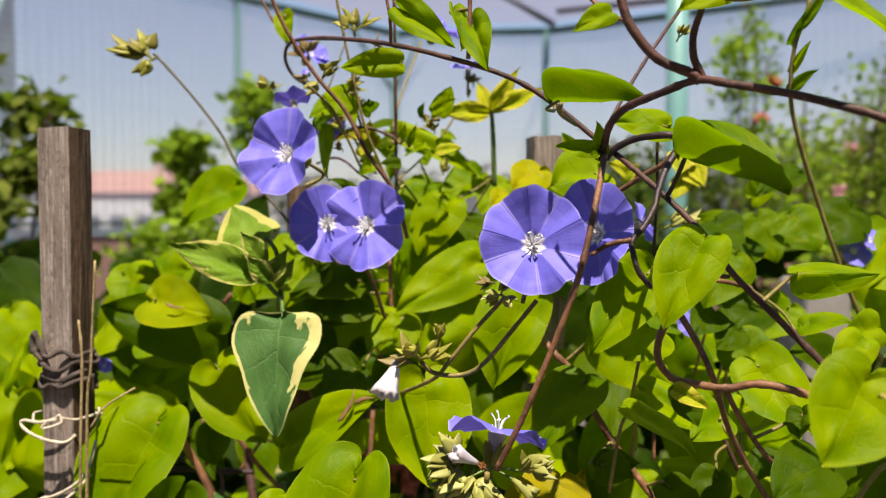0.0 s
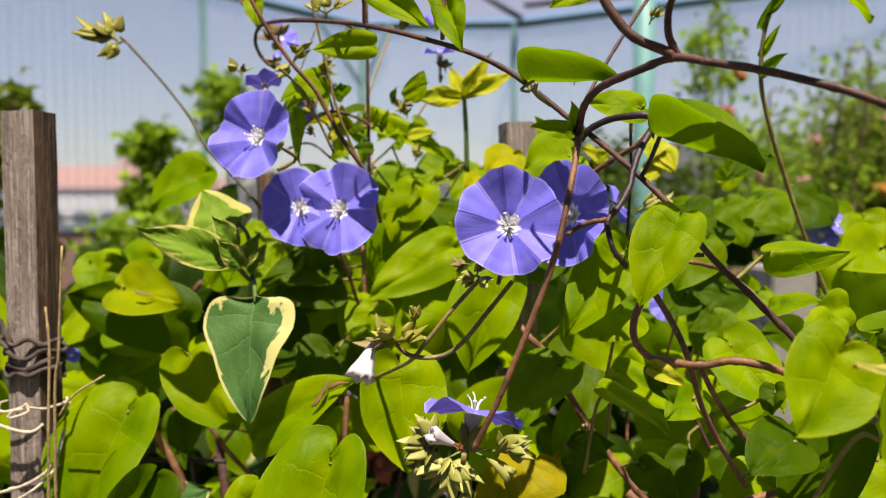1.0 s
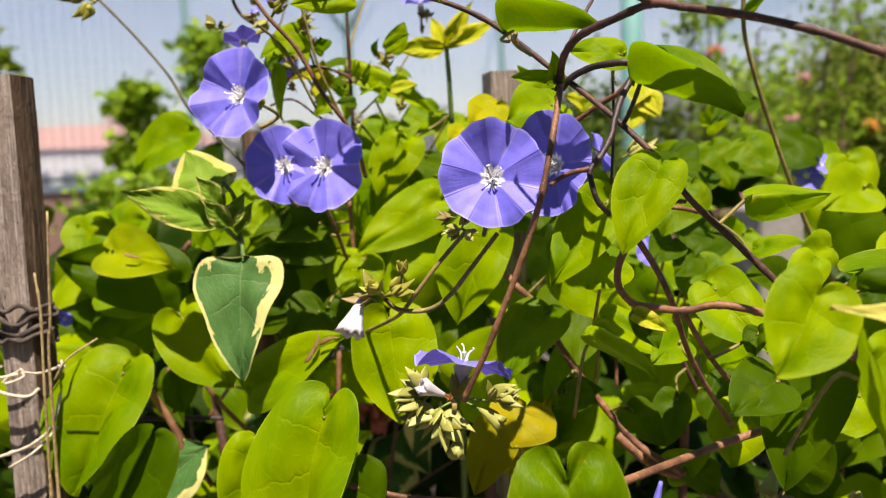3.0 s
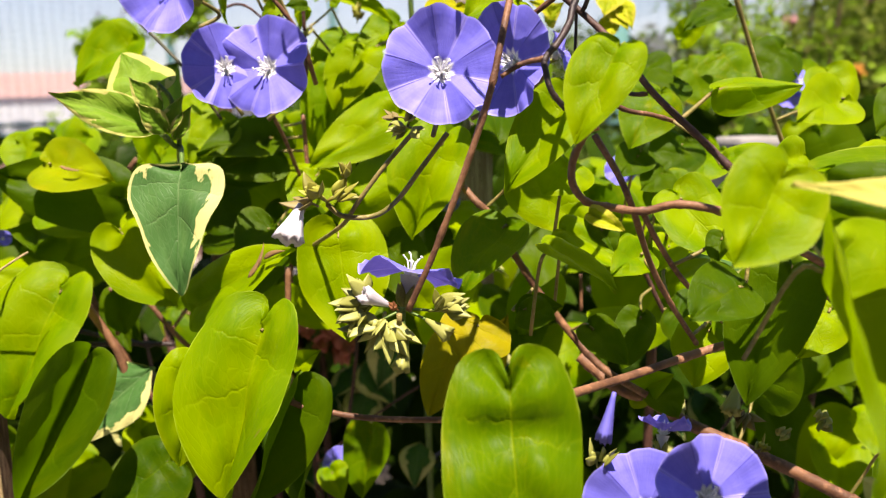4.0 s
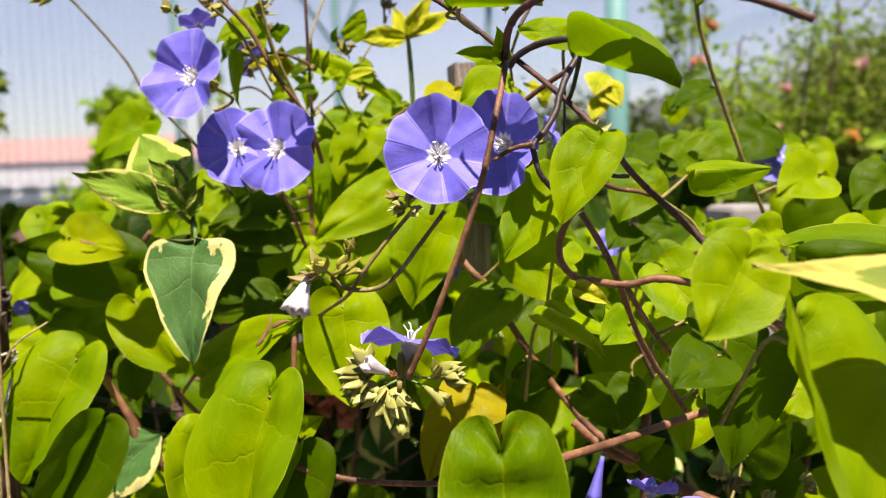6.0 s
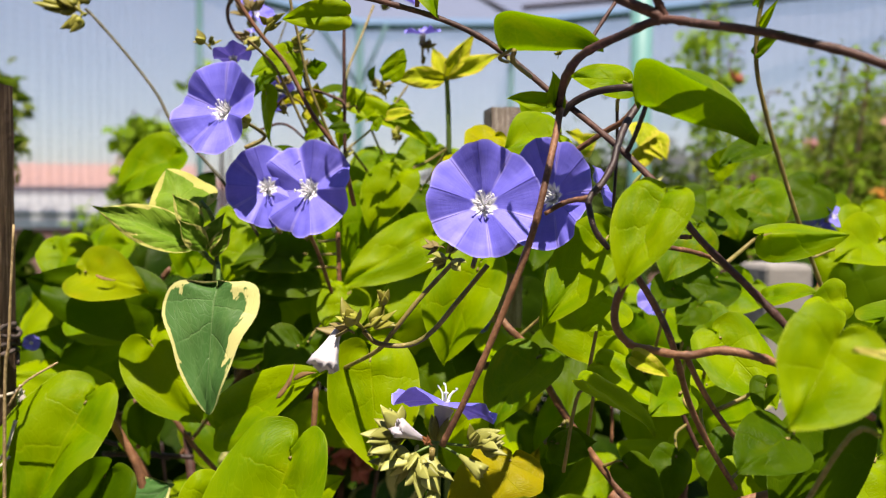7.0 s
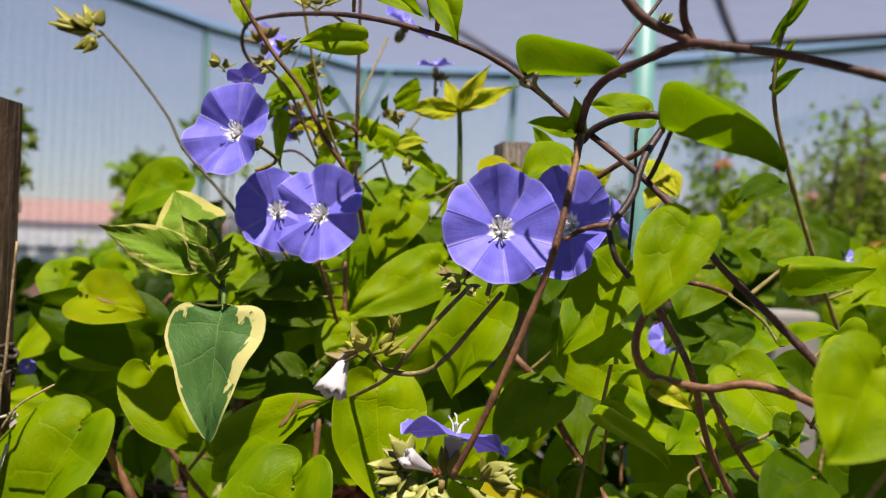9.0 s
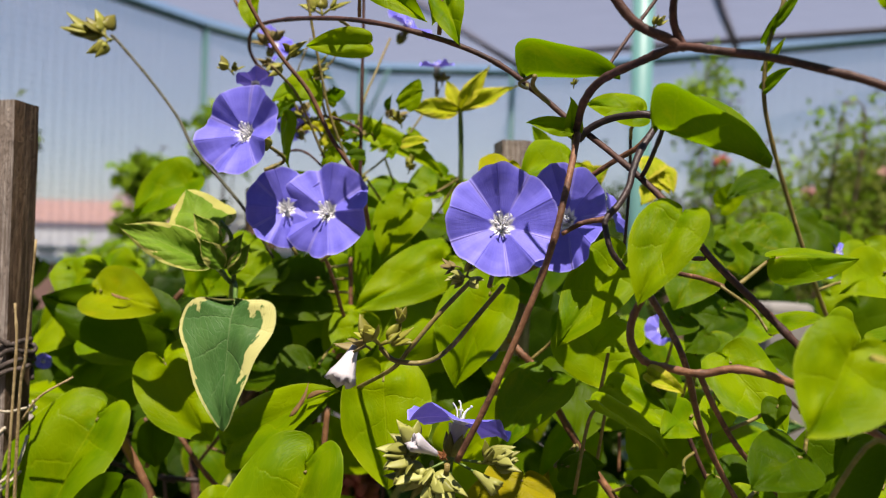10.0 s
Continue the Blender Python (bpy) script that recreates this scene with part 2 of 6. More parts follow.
def petal_material():
    """Thin violet-blue petal: fine streaks from the throat, creases along the ten folds, a white star in the throat."""
    k = Nodes("blue_petal", 0.5, 0.2)
    uv = k.t.nodes.new("ShaderNodeSeparateXYZ")
    k.put(uv.inputs[0], k.coord("UV"))
    turn, out = uv.outputs[0], uv.outputs[1]
    ten = k.math("PINGPONG", k.math("MULTIPLY", turn, 10.0), 0.5)
    five = k.math("PINGPONG", k.math("MULTIPLY", turn, 5.0), 0.5)
    streak = k.t.nodes.new("ShaderNodeCombineXYZ")
    k.put(streak.inputs[0], k.math("MULTIPLY", turn, 60.0))
    k.put(streak.inputs[1], k.math("MULTIPLY", out, 1.6))
    fine = k.noise(streak.outputs[0], 2.4, 4.0, k.math("MULTIPLY", k.chance(), 20.0), 0.65)
    soft = k.noise(k.coord("UV"), 5.0, 3.0, k.math("MULTIPLY", k.chance(), 20.0))
    col = k.mix(k.math("MULTIPLY_ADD", k.step(fine, 0.3, 0.7), 0.16, k.math("MULTIPLY", soft, 0.84)), (0.085, 0.08, 0.47), (0.205, 0.188, 0.7))
    outer = k.step(out, 0.25, 0.5)
    band = k.math("MULTIPLY", k.math("SUBTRACT", 1.0, k.step(k.math("MULTIPLY_ADD", out, 0.02, five), 0.02, 0.075)), outer)
    col = k.mix(k.math("MULTIPLY", band, 0.45), col, (0.42, 0.37, 0.78))
    crease = k.math("MULTIPLY", k.math("SUBTRACT", 1.0, k.step(ten, 0.0, 0.045)), outer)
    col = k.mix(k.math("MULTIPLY", crease, 0.4), col, (0.055, 0.045, 0.34))
    rim = k.step(out, 0.955, 0.99)
    col = k.mix(k.math("MULTIPLY", rim, 0.35), col, (0.42, 0.39, 0.78))
    star = k.math("ADD", out, k.math("ADD", k.math("MULTIPLY", k.math("SUBTRACT", fine, 0.5), 0.16), k.math("MULTIPLY", ten, 0.16)))
    heart = k.math("SUBTRACT", 1.0, k.step(star, 0.195, 0.285))
    col = k.mix(heart, col, (0.74, 0.74, 0.76))
    k.put(k.p.inputs["Base Color"], col)
    k.bump(k.math("MULTIPLY_ADD", fine, 0.4, k.math("ADD", soft, k.math("MULTIPLY", crease, -0.7))), 0.35, 0.0006)
    k.thin(k.mix(heart, (0.105, 0.078, 0.45), (0.408, 0.408, 0.374)), 0.24)
    return k.mat


def plain_material(name, low, high, rough=0.5, scale=300.0, share=0.0, distance=0.0004, spec=0.4, apart=0.0):
    k = Nodes(name, rough, spec)
    a = k.noise(k.coord("Object"), scale, 4.0)
    b = k.noise(k.coord("Object"), scale * 0.13, 3.0)
    blend = k.math("MULTIPLY_ADD", a, 0.6, k.math("MULTIPLY_ADD", b, 0.9, -0.25))
    if apart:
        piece = k.t.nodes.new("ShaderNodeNewGeometry").outputs["Random Per Island"]
        blend = k.math("ADD", blend, k.math("MULTIPLY", k.math("SUBTRACT", piece, 0.5), apart), True)
    col = k.mix(blend, low, high)
    k.put(k.p.inputs["Base Color"], col)
    k.bump(a, 0.5, distance)
    if share:
        k.thin(col, share)
    return k.mat


PETAL = petal_material()
BLUEPETAL = plain_material("shut_blue_petal", (0.075, 0.07, 0.38), (0.17, 0.155, 0.56), 0.55, 300, 0.25)
WHITE = plain_material("white_stamen", (0.714, 0.726, 0.749), (0.857, 0.857, 0.857), 0.5, 900, 0.5)
WHITEPETAL = plain_material("faded_white_petal", (0.429, 0.398, 0.464), (0.612, 0.591, 0.602), 0.55, 500, 0.3)
PALETUBE = plain_material("pale_flower_tube", (0.38, 0.38, 0.36), (0.55, 0.54, 0.46), 0.5, 500, 0.3)
SEPAL = plain_material("sepal", (0.15, 0.135, 0.014), (0.34, 0.35, 0.05), 0.5, 260, 0.28, apart=0.9)
DRYSEPAL = plain_material("dry_sepal", (0.11, 0.075, 0.022), (0.23, 0.19, 0.06), 0.6, 260, 0.2)
PALESEPAL = plain_material("pale_sepal", (0.16, 0.165, 0.025), (0.38, 0.39, 0.11), 0.5, 260, 0.3, apart=1.0)
RUST = plain_material("rust_bract", (0.129, 0.0416, 0.00925), (0.194, 0.0741, 0.0231), 0.6, 260, 0.2)
DEAD = plain_material("dead_leaf_patch", (0.07, 0.034, 0.01), (0.2, 0.115, 0.035), 0.8, 500)
TEAL = plain_material("turquoise_paint", (0.085, 0.215, 0.205), (0.12, 0.265, 0.255), 0.45, 20, 0, 0.001)
DARKTEAL = plain_material("dark_green_paint", (0.0136, 0.0578, 0.0544), (0.0272, 0.0884, 0.0816), 0.5, 20, 0, 0.001)
BLACKPIPE = plain_material("dark_steel", (0.0136, 0.0136, 0.017), (0.0272, 0.0272, 0.0306), 0.55, 20, 0, 0.001)
WIRE = plain_material("net_wire", (0.17, 0.19, 0.24), (0.24, 0.26, 0.31), 0.6, 40)
CEMENT = plain_material("grey_cement", (0.12, 0.115, 0.11), (0.21, 0.2, 0.19), 0.85, 60, 0, 0.002)
FLOORMAT = plain_material("terrace_floor", (0.15, 0.13, 0.11), (0.25, 0.22, 0.19), 0.85, 18, 0, 0.004)
SOIL = plain_material("dark_soil", (0.015, 0.0109, 0.00816), (0.0408, 0.0306, 0.0218), 0.95, 60, 0, 0.01)
BRICKRED = plain_material("parapet_render", (0.0884, 0.051, 0.0408), (0.15, 0.0884, 0.0748), 0.85, 12, 0, 0.004)
LAND = plain_material("far_land", (0.068, 0.0816, 0.0544), (0.136, 0.136, 0.109), 0.9, 0.02, 0, 0.1)
FACADE = plain_material("pink_facade", (0.286, 0.19, 0.163), (0.354, 0.245, 0.211), 0.85, 0.6, 0, 0.02)
ROOFTILE = plain_material("terracotta_roof", (0.272, 0.136, 0.102), (0.34, 0.19, 0.15), 0.85, 1.5, 0, 0.02)
WHITEWALL = plain_material("white_facade", (0.422, 0.435, 0.449), (0.517, 0.524, 0.53), 0.8, 0.6, 0, 0.02)
GLASSDARK = plain_material("dark_window", (0.034, 0.0408, 0.0476), (0.0816, 0.0952, 0.109), 0.2, 0.4)
PINKROSE = plain_material("pink_blossom", (0.408, 0.136, 0.17), (0.53, 0.286, 0.306), 0.6, 200, 0.3)
REDROSE = plain_material("red_blossom", (0.34, 0.034, 0.0272), (0.476, 0.109, 0.0816), 0.6, 200, 0.3)
ORANGE = plain_material("orange_blossom", (0.476, 0.17, 0.0204), (0.544, 0.272, 0.0408), 0.6, 200, 0.3)
CORAL = plain_material("coral_blossom", (0.286, 0.0612, 0.0476), (0.422, 0.136, 0.109), 0.6, 200, 0.25)


def net_material(name, low, high, clear_share, thin_share=0.6):
    """Woven cloth of lilac-grey threads, partly open."""
    k = Nodes(name, 0.8, 0.1)
    a = k.noise(k.scaled(k.coord("Object"), (1, 6, 1)), 5.0, 4.0)
    col = k.mix(a, low, high)
    k.put(k.p.inputs["Base Color"], col)
    m = k.thin(col, thin_share)
    clear = k.t.nodes.new("ShaderNodeBsdfTransparent")
    m2 = k.t.nodes.new("ShaderNodeMixShader")
    m2.inputs[0].default_value = clear_share
    k.t.links.new(m.outputs[0], m2.inputs[1])
    k.t.links.new(clear.outputs[0], m2.inputs[2])
    k.t.links.new(m2.outputs[0], k.t.nodes["Material Output"].inputs["Surface"])
    return k.mat


NETTING = net_material("shade_cloth", (0.143, 0.15, 0.21), (0.208, 0.215, 0.295), 0.32)
# NETWALL: added half-clear cloth that gives the sky behind it an even, bright lilac tone
NETWALL = net_material("sky_tint_cloth", (0.7, 0.68, 0.8), (0.8, 0.78, 0.9), 0.56, 0.38)

# ---- shape helpers ----


def mesh_of(name, verts, faces, mats, uvs=None, smooth=True, which=None):
    me = bpy.data.meshes.new(name)
    me.from_pydata([tuple(v) for v in verts], [], faces)
    for m in mats if isinstance(mats, (list, tuple)) else [mats]:
        me.materials.append(m)
    if smooth:
        me.polygons.foreach_set("use_smooth", [True] * len(me.polygons))
    if which is not None:
        me.polygons.foreach_set("material_index", which)
    if uvs is not None:
        idx = np.empty(len(me.loops), dtype=np.int32)
        me.loops.foreach_get("vertex_index", idx)
        me.uv_layers.new(name="blade").data.foreach_set("uv", np.asarray(uvs, dtype=np.float32)[idx].ravel())
    me.update()
    return me


def thing(name, at, label, category, group="", kind=""):
    ob = new(name)
    ob.empty_display_size = 0.02
    ob.location = at
    return tagged(ob, label, category, group, kind)


def put(name, me, parent, m=None, label=""):
    """A part on mesh data me under parent, at the world pose m."""
    ob = new(name, me)
    if parent is not None:
        ob.parent = parent
        ob.matrix_parent_inverse = world_of(parent).inverted()
    if m is not None:
        ob.matrix_basis = m
    return tagged(ob, label)


def world_of(ob):
    m = ob.matrix_basis.copy() if ob.parent is None else world_of(ob.parent) @ ob.matrix_parent_inverse @ ob.matrix_basis
    return m


def part(name, bm, material, parent, label=""):
    me = bpy.data.meshes.new(name)
    bm.to_mesh(me)
    bm.free()
    me.materials.append(material)
    return put(name, me, parent, None, label)


def smooth_line(points, per=7):
    """Points along a Catmull-Rom curve."""
    p = [Vector(q) for q in points]
    p = [p[0] * 2 - p[1]] + p + [p[-1] * 2 - p[-2]]
    out = []
    for i in range(1, len(p) - 2):
        for j in range(per):
            t = j / per
            out.append(0.5 * (2 * p[i] + (p[i + 1] - p[i - 1]) * t + (2 * p[i - 1] - 5 * p[i] + 4 * p[i + 1] - p[i + 2]) * t * t
                              + (3 * p[i] - p[i - 1] - 3 * p[i + 1] + p[i + 2]) * t ** 3))
    out.append(p[-2])
    return out


def tube_data(points, r0, r1, sides=7, per=7, knobs=0.0, seed=0):
    """Verts and faces of a tapering tube, closed at both ends, uneven by knobs."""
    line = smooth_line(points, per) if len(points) > 2 or per > 1 else [Vector(q) for q in points]
    rng = random.Random(seed)
    verts, faces = [], []
    side = None
    n = len(line)
    for i, c in enumerate(line):
        d = (line[min(i + 1, n - 1)] - line[max(i - 1, 0)]).normalized()
        if side is None:
            side = d.orthogonal().normalized()
        side = (side - d * side.dot(d)).normalized()
        up = d.cross(side)
        r = (r0 + (r1 - r0) * i / (n - 1)) * (1 + knobs * (rng.random() - 0.5) + (knobs * 1.6 if rng.random() < 0.07 else 0))
        for s in range(sides):
            a = 2 * math.pi * s / sides
            verts.append(c + (side * math.cos(a) + up * math.sin(a)) * r)
        if i:
            b = (i - 1) * sides
            faces += [(b + s, b + (s + 1) % sides, b + sides + (s + 1) % sides, b + sides + s) for s in range(sides)]
    faces.append(tuple(reversed(range(sides))))
    faces.append(tuple(range((n - 1) * sides, n * sides)))
    return verts, faces


stem_count = [0]
stem_points = []


def stem(plant, points, r0, r1=None, mat=BARK, name="stem", knobs=0.1, sides=8, per=7, label=""):
    stem_count[0] += 1
    if name == "stem":
        stem_points.extend(smooth_line(points, 5)[1:-1])
    thin = 0.86 if name == "stem" else 1.0
    v, f = tube_data(points, r0 * thin, (r1 if r1 is not None else r0) * thin, sides, per, knobs, stem_count[0])
    return put(name, mesh_of(name, v, f, mat), plant, None, label)


def joined(parts):
    """One list of verts and faces from several."""
    verts, faces = [], []
    for v, f in parts:
        o = len(verts)
        verts += list(v)
        faces += [tuple(i + o for i in q) for q in f]
    return verts, faces


# ---- leaves ----
OVATE = (0.12, 0.62, 0.9, 1.0, 0.92, 0.72, 0.45, 0.18, 0.0)
LANCE = (0.1, 0.5, 0.78, 0.95, 1.0, 0.86, 0.58, 0.26, 0.0)
SPEAR = (0.1, 0.5, 0.85, 1.0, 0.88, 0.66, 0.42, 0.2, 0.0)
OUTLINES = {"ovate": OVATE, "lance": LANCE, "spear": SPEAR}
LOBES = {"heart": (0.1, 1.0), "round": (0.13, 1.12), "shield": (0.05, 0.86), "deep": (0.17, 1.06), "tall": (0.27, 1.08), "flat": (-0.015, 0.8)}


def along_curve(points, s):
    """A point at s, 0 to 1, on a smooth curve through points."""
    n = len(points) - 1
    j = min(int(s * n), n - 1)
    f = s * n - j
    p0, p1, p2, p3 = points[max(j - 1, 0)], points[j], points[j + 1], points[min(j + 2, n)]
    return tuple(0.5 * (2 * b + (c - a) * f + (2 * a - 5 * b + 4 * c - d) * f * f + (3 * b - a - 3 * c + d) * f ** 3) for a, b, c, d in zip(p0, p1, p2, p3))


def blade(shape="heart", fold=0.18, droop=0.12, wave=0.03, twist=0.0, pucker=0.02, rows=26, cols=12, seed=0):
    """A leaf of length 1 along y and half-width 1 along x, face up: verts, faces, uvs. Its rows run from the midrib to the margin, as veins do."""
    rng = random.Random(seed)
    ph1, ph2, lean = rng.random() * 6.3, rng.random() * 6.3, rng.uniform(-0.06, 0.06)
    heart = shape in LOBES
    lumps = 0.03 if shape == "spear" else 0.13
    if heart:
        deep, full = LOBES[shape]
        margin = [(0.015, 0.0), (0.065, -deep * 0.75), (0.31, -deep), (0.7, -deep * 0.66), (0.95, 0.08), (1.0, 0.27), (0.9 * full, 0.48), (0.66 * full, 0.69), (0.36 * full, 0.86), (0.11, 0.965), (0.0, 1.0)]
    verts, uvs, faces = [], [], []
    for i in range(rows + 1):
        v = i / rows
        if heart:
            ex, ey = along_curve(margin, v)
            my = v ** 2.3
        else:
            (ex,) = along_curve([(w,) for w in OUTLINES[shape]], v ** 0.9)
            ex, ey, my = max(0.0, ex), v, v
        for c in range(cols + 1):
            u = 2 * c / cols - 1
            a = abs(u)
            out, y = ex * a * (1 + lean * 1.2 * (1 if u > 0 else -1)), my + (ey - my) * a
            rim = 0.024 * math.sin(11 * v + ph2 + (2.0 if u > 0 else 0)) * a * a
            x = math.copysign(out + rim * (v < 0.97), u) + lean * math.sin(max(0.0, y) * 3.1) * 0.6
            z = fold * out - fold * 0.4 * out * out - droop * max(0.0, y) ** 1.8 - droop * 0.5 * out * out
            z += wave * a * a * math.sin(7 * v + ph1 + (1.4 if u > 0 else 0)) - pucker * math.cos(2 * math.pi * (4.2 * v if heart else 6 * (v - 0.34 * a))) * (1 - a) * a * 4
            z += twist * math.copysign(out, u) * (y - 0.2) + lumps * noise.noise(Vector((u * 1.3 + seed * 3.7, v * 2.6, seed * 1.3))) + 0.03 * noise.noise(Vector((u * 4 + seed, v * 7, seed * 2.1)))
            verts.append((x, y, z))
            uvs.append((u * 0.5 + 0.5, 0.02 + 0.96 * v + (0.36 * a ** 1.25 if heart else 0.0)))
    for i in range(rows):
        for c in range(cols):
            b = i * (cols + 1) + c
            faces.append((b, b + 1, b + cols + 2, b + cols + 1))
    return verts, faces, uvs


FORMS = {
    0: ("heart", 0.16, 0.10, 0.03, 0.0), 1: ("heart", 0.34, 0.16, 0.03, 0.1), 2: ("heart", 0.08, 0.22, 0.045, -0.15),
    3: ("heart", 0.55, 0.14, 0.02, 0.0), 4: ("round", 0.14, 0.1, 0.05, 0.05), 5: ("ovate", 0.16, 0.12, 0.035, 0.0),
    6: ("lance", 0.25, 0.2, 0.03, 0.1), 7: ("heart", 0.9, 0.12, 0.02, 0.0), 8: ("heart", -0.2, 0.2, 0.04, 0.2), 9: ("ovate", 0.6, 0.3, 0.03, 0.0), 10: ("shield", 0.12, 0.12, 0.035, 0.0), 11: ("heart", 0.05, 0.02, 0.04, 0.0),
    12: ("heart", 0.22, 0.05, 0.06, 0.08), 13: ("heart", 0.02, 0.18, 0.06, -0.1), 14: ("round", 0.26, 0.16, 0.05, 0.12, 0.01), 15: ("heart", 0.3, 0.26, 0.05, -0.2), 16: ("heart", -0.55, 0.1, 0.03, 0.0, 0.005), 17: ("heart", -0.32, 0.06, 0.03, 0.0),
    28: ("deep", 0.62, 0.05, 0.03, 0.0, 0.02), 27: ("flat", 0.14, 0.12, 0.035, 0.0, 0.025), 26: ("heart", 0.85, 0.1, 0.03, 0.0, 0.01), 22: ("deep", 0.2, 0.06, 0.035, 0.0, 0.02), 23: ("tall", 0.3, 0.04, 0.03, 0.1, 0.02), 24: ("deep", 0.05, 0.12, 0.05, -0.08, 0.015), 25: ("deep", 0.4, 0.1, 0.04, 0.12, 0.015),
    21: ("deep", 0.12, 0.1, 0.03, 0.0, 0.075), 20: ("heart", 0.48, 0.06, 0.025, 0.0), 18: ("shield", 0.2, 0.1, 0.035, 0.0, 0.012), 19: ("spear", 0.08, 0.0, 0.008, 0.0, 0.005),
}
blades = {}


def blade_mesh(form, mat):
    key = (form, mat.name)
    if key not in blades:
        shape, *rest = FORMS[form]
        v, f, uv = blade(shape, *rest, seed=form)
        blades[key] = mesh_of("blade", v, f, mat, uv)
    return blades[key]


def blade_pose(base, tip, width, turn):
    """Pose of a blade from its stalk to its tip; its face looks up and outwards, then turned about its length."""
    b, t = Vector(base), Vector(tip)
    y = t - b
    length = y.length
    y.normalize()
    n = Vector((0, -1, 0.55))
    n = (n - y * n.dot(y)).normalized()
    n = Matrix.Rotation(radians(turn), 3, y) @ n
    x = y.cross(n).normalized()
    m = Matrix((x, y, n)).transposed().to_4x4()
    return Matrix.Translation(b) @ m @ Matrix.Diagonal((width / 2, length, length * 0.55 + width * 0.2, 1))


def leaf(plant, base, tip, width, turn=0.0, mat=LIME, form=0, stalk=True, label=""):
    m = blade_pose(base, tip, width, turn)
    ob = put("leaf", blade_mesh(form, mat), plant, m, label)
    if stalk:
        b, y = Vector(base), (Vector(tip) - Vector(base)).normalized()
        n = m.to_3x3().col[2].normalized()
        near = min(stem_points, key=lambda q: (q - b).length_squared) if stem_points else b
        d = (near - b).length
        if 0.004 < d < 0.026:
            mid = b.lerp(near, 0.5) - n * d * 0.25 + Vector((0, 0, d * 0.12))
            stem(plant, [b + y * 0.002, b - n * d * 0.12 - y * d * 0.1, mid, near], 0.00045, 0.0006, STALK if mat not in (PALE, YOUNG) else GREENSTEM, "petiole", 0.1, 6, 4)
        elif d >= 0.026 and b.z < 1.12:
            stem(plant, [b + y * 0.002, b - n * 0.006, b - n * 0.012 + Vector((0, 0.012, -0.02))], 0.00045, 0.0006, STALK, "petiole", 0.1, 6, 4)
    return ob


def leaf_mass(name, parent, poses, mat, form_ids, rows=7, cols=4, label=""):
    """Many blades in one mesh, for foliage past counting."""
    tmpl = []
    for k in form_ids:
        shape, *rest = FORMS[k]
        v, f, uv = blade(shape, *rest, rows=rows, cols=cols, seed=k)
        tmpl.append((np.array(v), f, uv))
    verts, faces, uvs, o = [], [], [], 0
    for i, m in enumerate(poses):
        v, f, uv = tmpl[i % len(tmpl)]
        a = np.array(m)
        verts.append(v @ a[:3, :3].T + a[:3, 3])
        faces += [tuple(q + o for q in quad) for quad in f]
        uvs += uv
        o += len(v)
    me = mesh_of(name, np.concatenate(verts), faces, mat, uvs)
    return tagged(put(name, me, parent, None, label), kind="stuff")


# ---- flowers ----


def corolla(seed=0, cup=0.25, ripple=0.24, half=1.0):
    """A funnel flower of radius 1 that faces +z: petals grown together, folded along ten uneven lines, with a wavy rim."""
    rng = random.Random(seed)
    ph = rng.random()
    folds = [k / 10 + rng.uniform(-0.016, 0.016) for k in range(10)]
    folds.append(folds[0] + 1)
    lift = [(1 if k % 2 else -1) * rng.uniform(0.55, 1.25) for k in range(10)]
    lift.append(lift[0])
    reach = [1 + rng.uniform(-0.045, 0.02) for k in range(10)]
    reach.append(reach[0])
    verts, uvs, faces = [], [], []
    per = 8
    around = 10 * per
    radii = [0.004, 0.05, 0.09, 0.13, 0.18, 0.24, 0.31, 0.4, 0.5, 0.6, 0.7, 0.79, 0.87, 0.93, 0.97, 1.0]
    for i, r in enumerate(radii):
        for s in range(around + 1):
            k, f = min(s // per, 9), s / per - min(s // per, 9)
            t = folds[k] + (folds[k + 1] - folds[k]) * f
            a = 2 * math.pi * (t + ph)
            bulge = math.sin(math.pi * f)
            edge = 1 + (reach[k] + (reach[k + 1] - reach[k]) * f - 1 + 0.035 * bulge+ 0.03 * noise.noise(Vector((math.cos(a) * 5, math.sin(a) * 5, seed * 1.7)))) * r
            fold = (lift[k] + (lift[k + 1] - lift[k]) * f) * ripple * 0.62
            wave = noise.noise(Vector((math.cos(a) * 1.6, math.sin(a) * 1.6, seed * 2.3 + r)))
            z = 0.68 * cup * r ** 1.25 - 0.24 * max(0.0, 1 - r / 0.22) ** 1.3 + fold * r ** 1.1 + 0.11 * wave * r * r
            z += 0.25 * max(0.0, r - 0.55) * noise.noise(Vector((math.cos(a) * 4, math.sin(a) * 4, seed * 5.1))) - 0.2 * max(0.0, r - 0.8) ** 1.5
            verts.append((r * edge * math.cos(a), r * edge * math.sin(a) * half, z))
            uvs.append((s / around, r))
    for i in range(len(radii) - 1):
        for s in range(around):
            b = i * (around + 1) + s
            faces.append((b, b + 1, b + around + 2, b + around + 1))
    return verts, faces, uvs


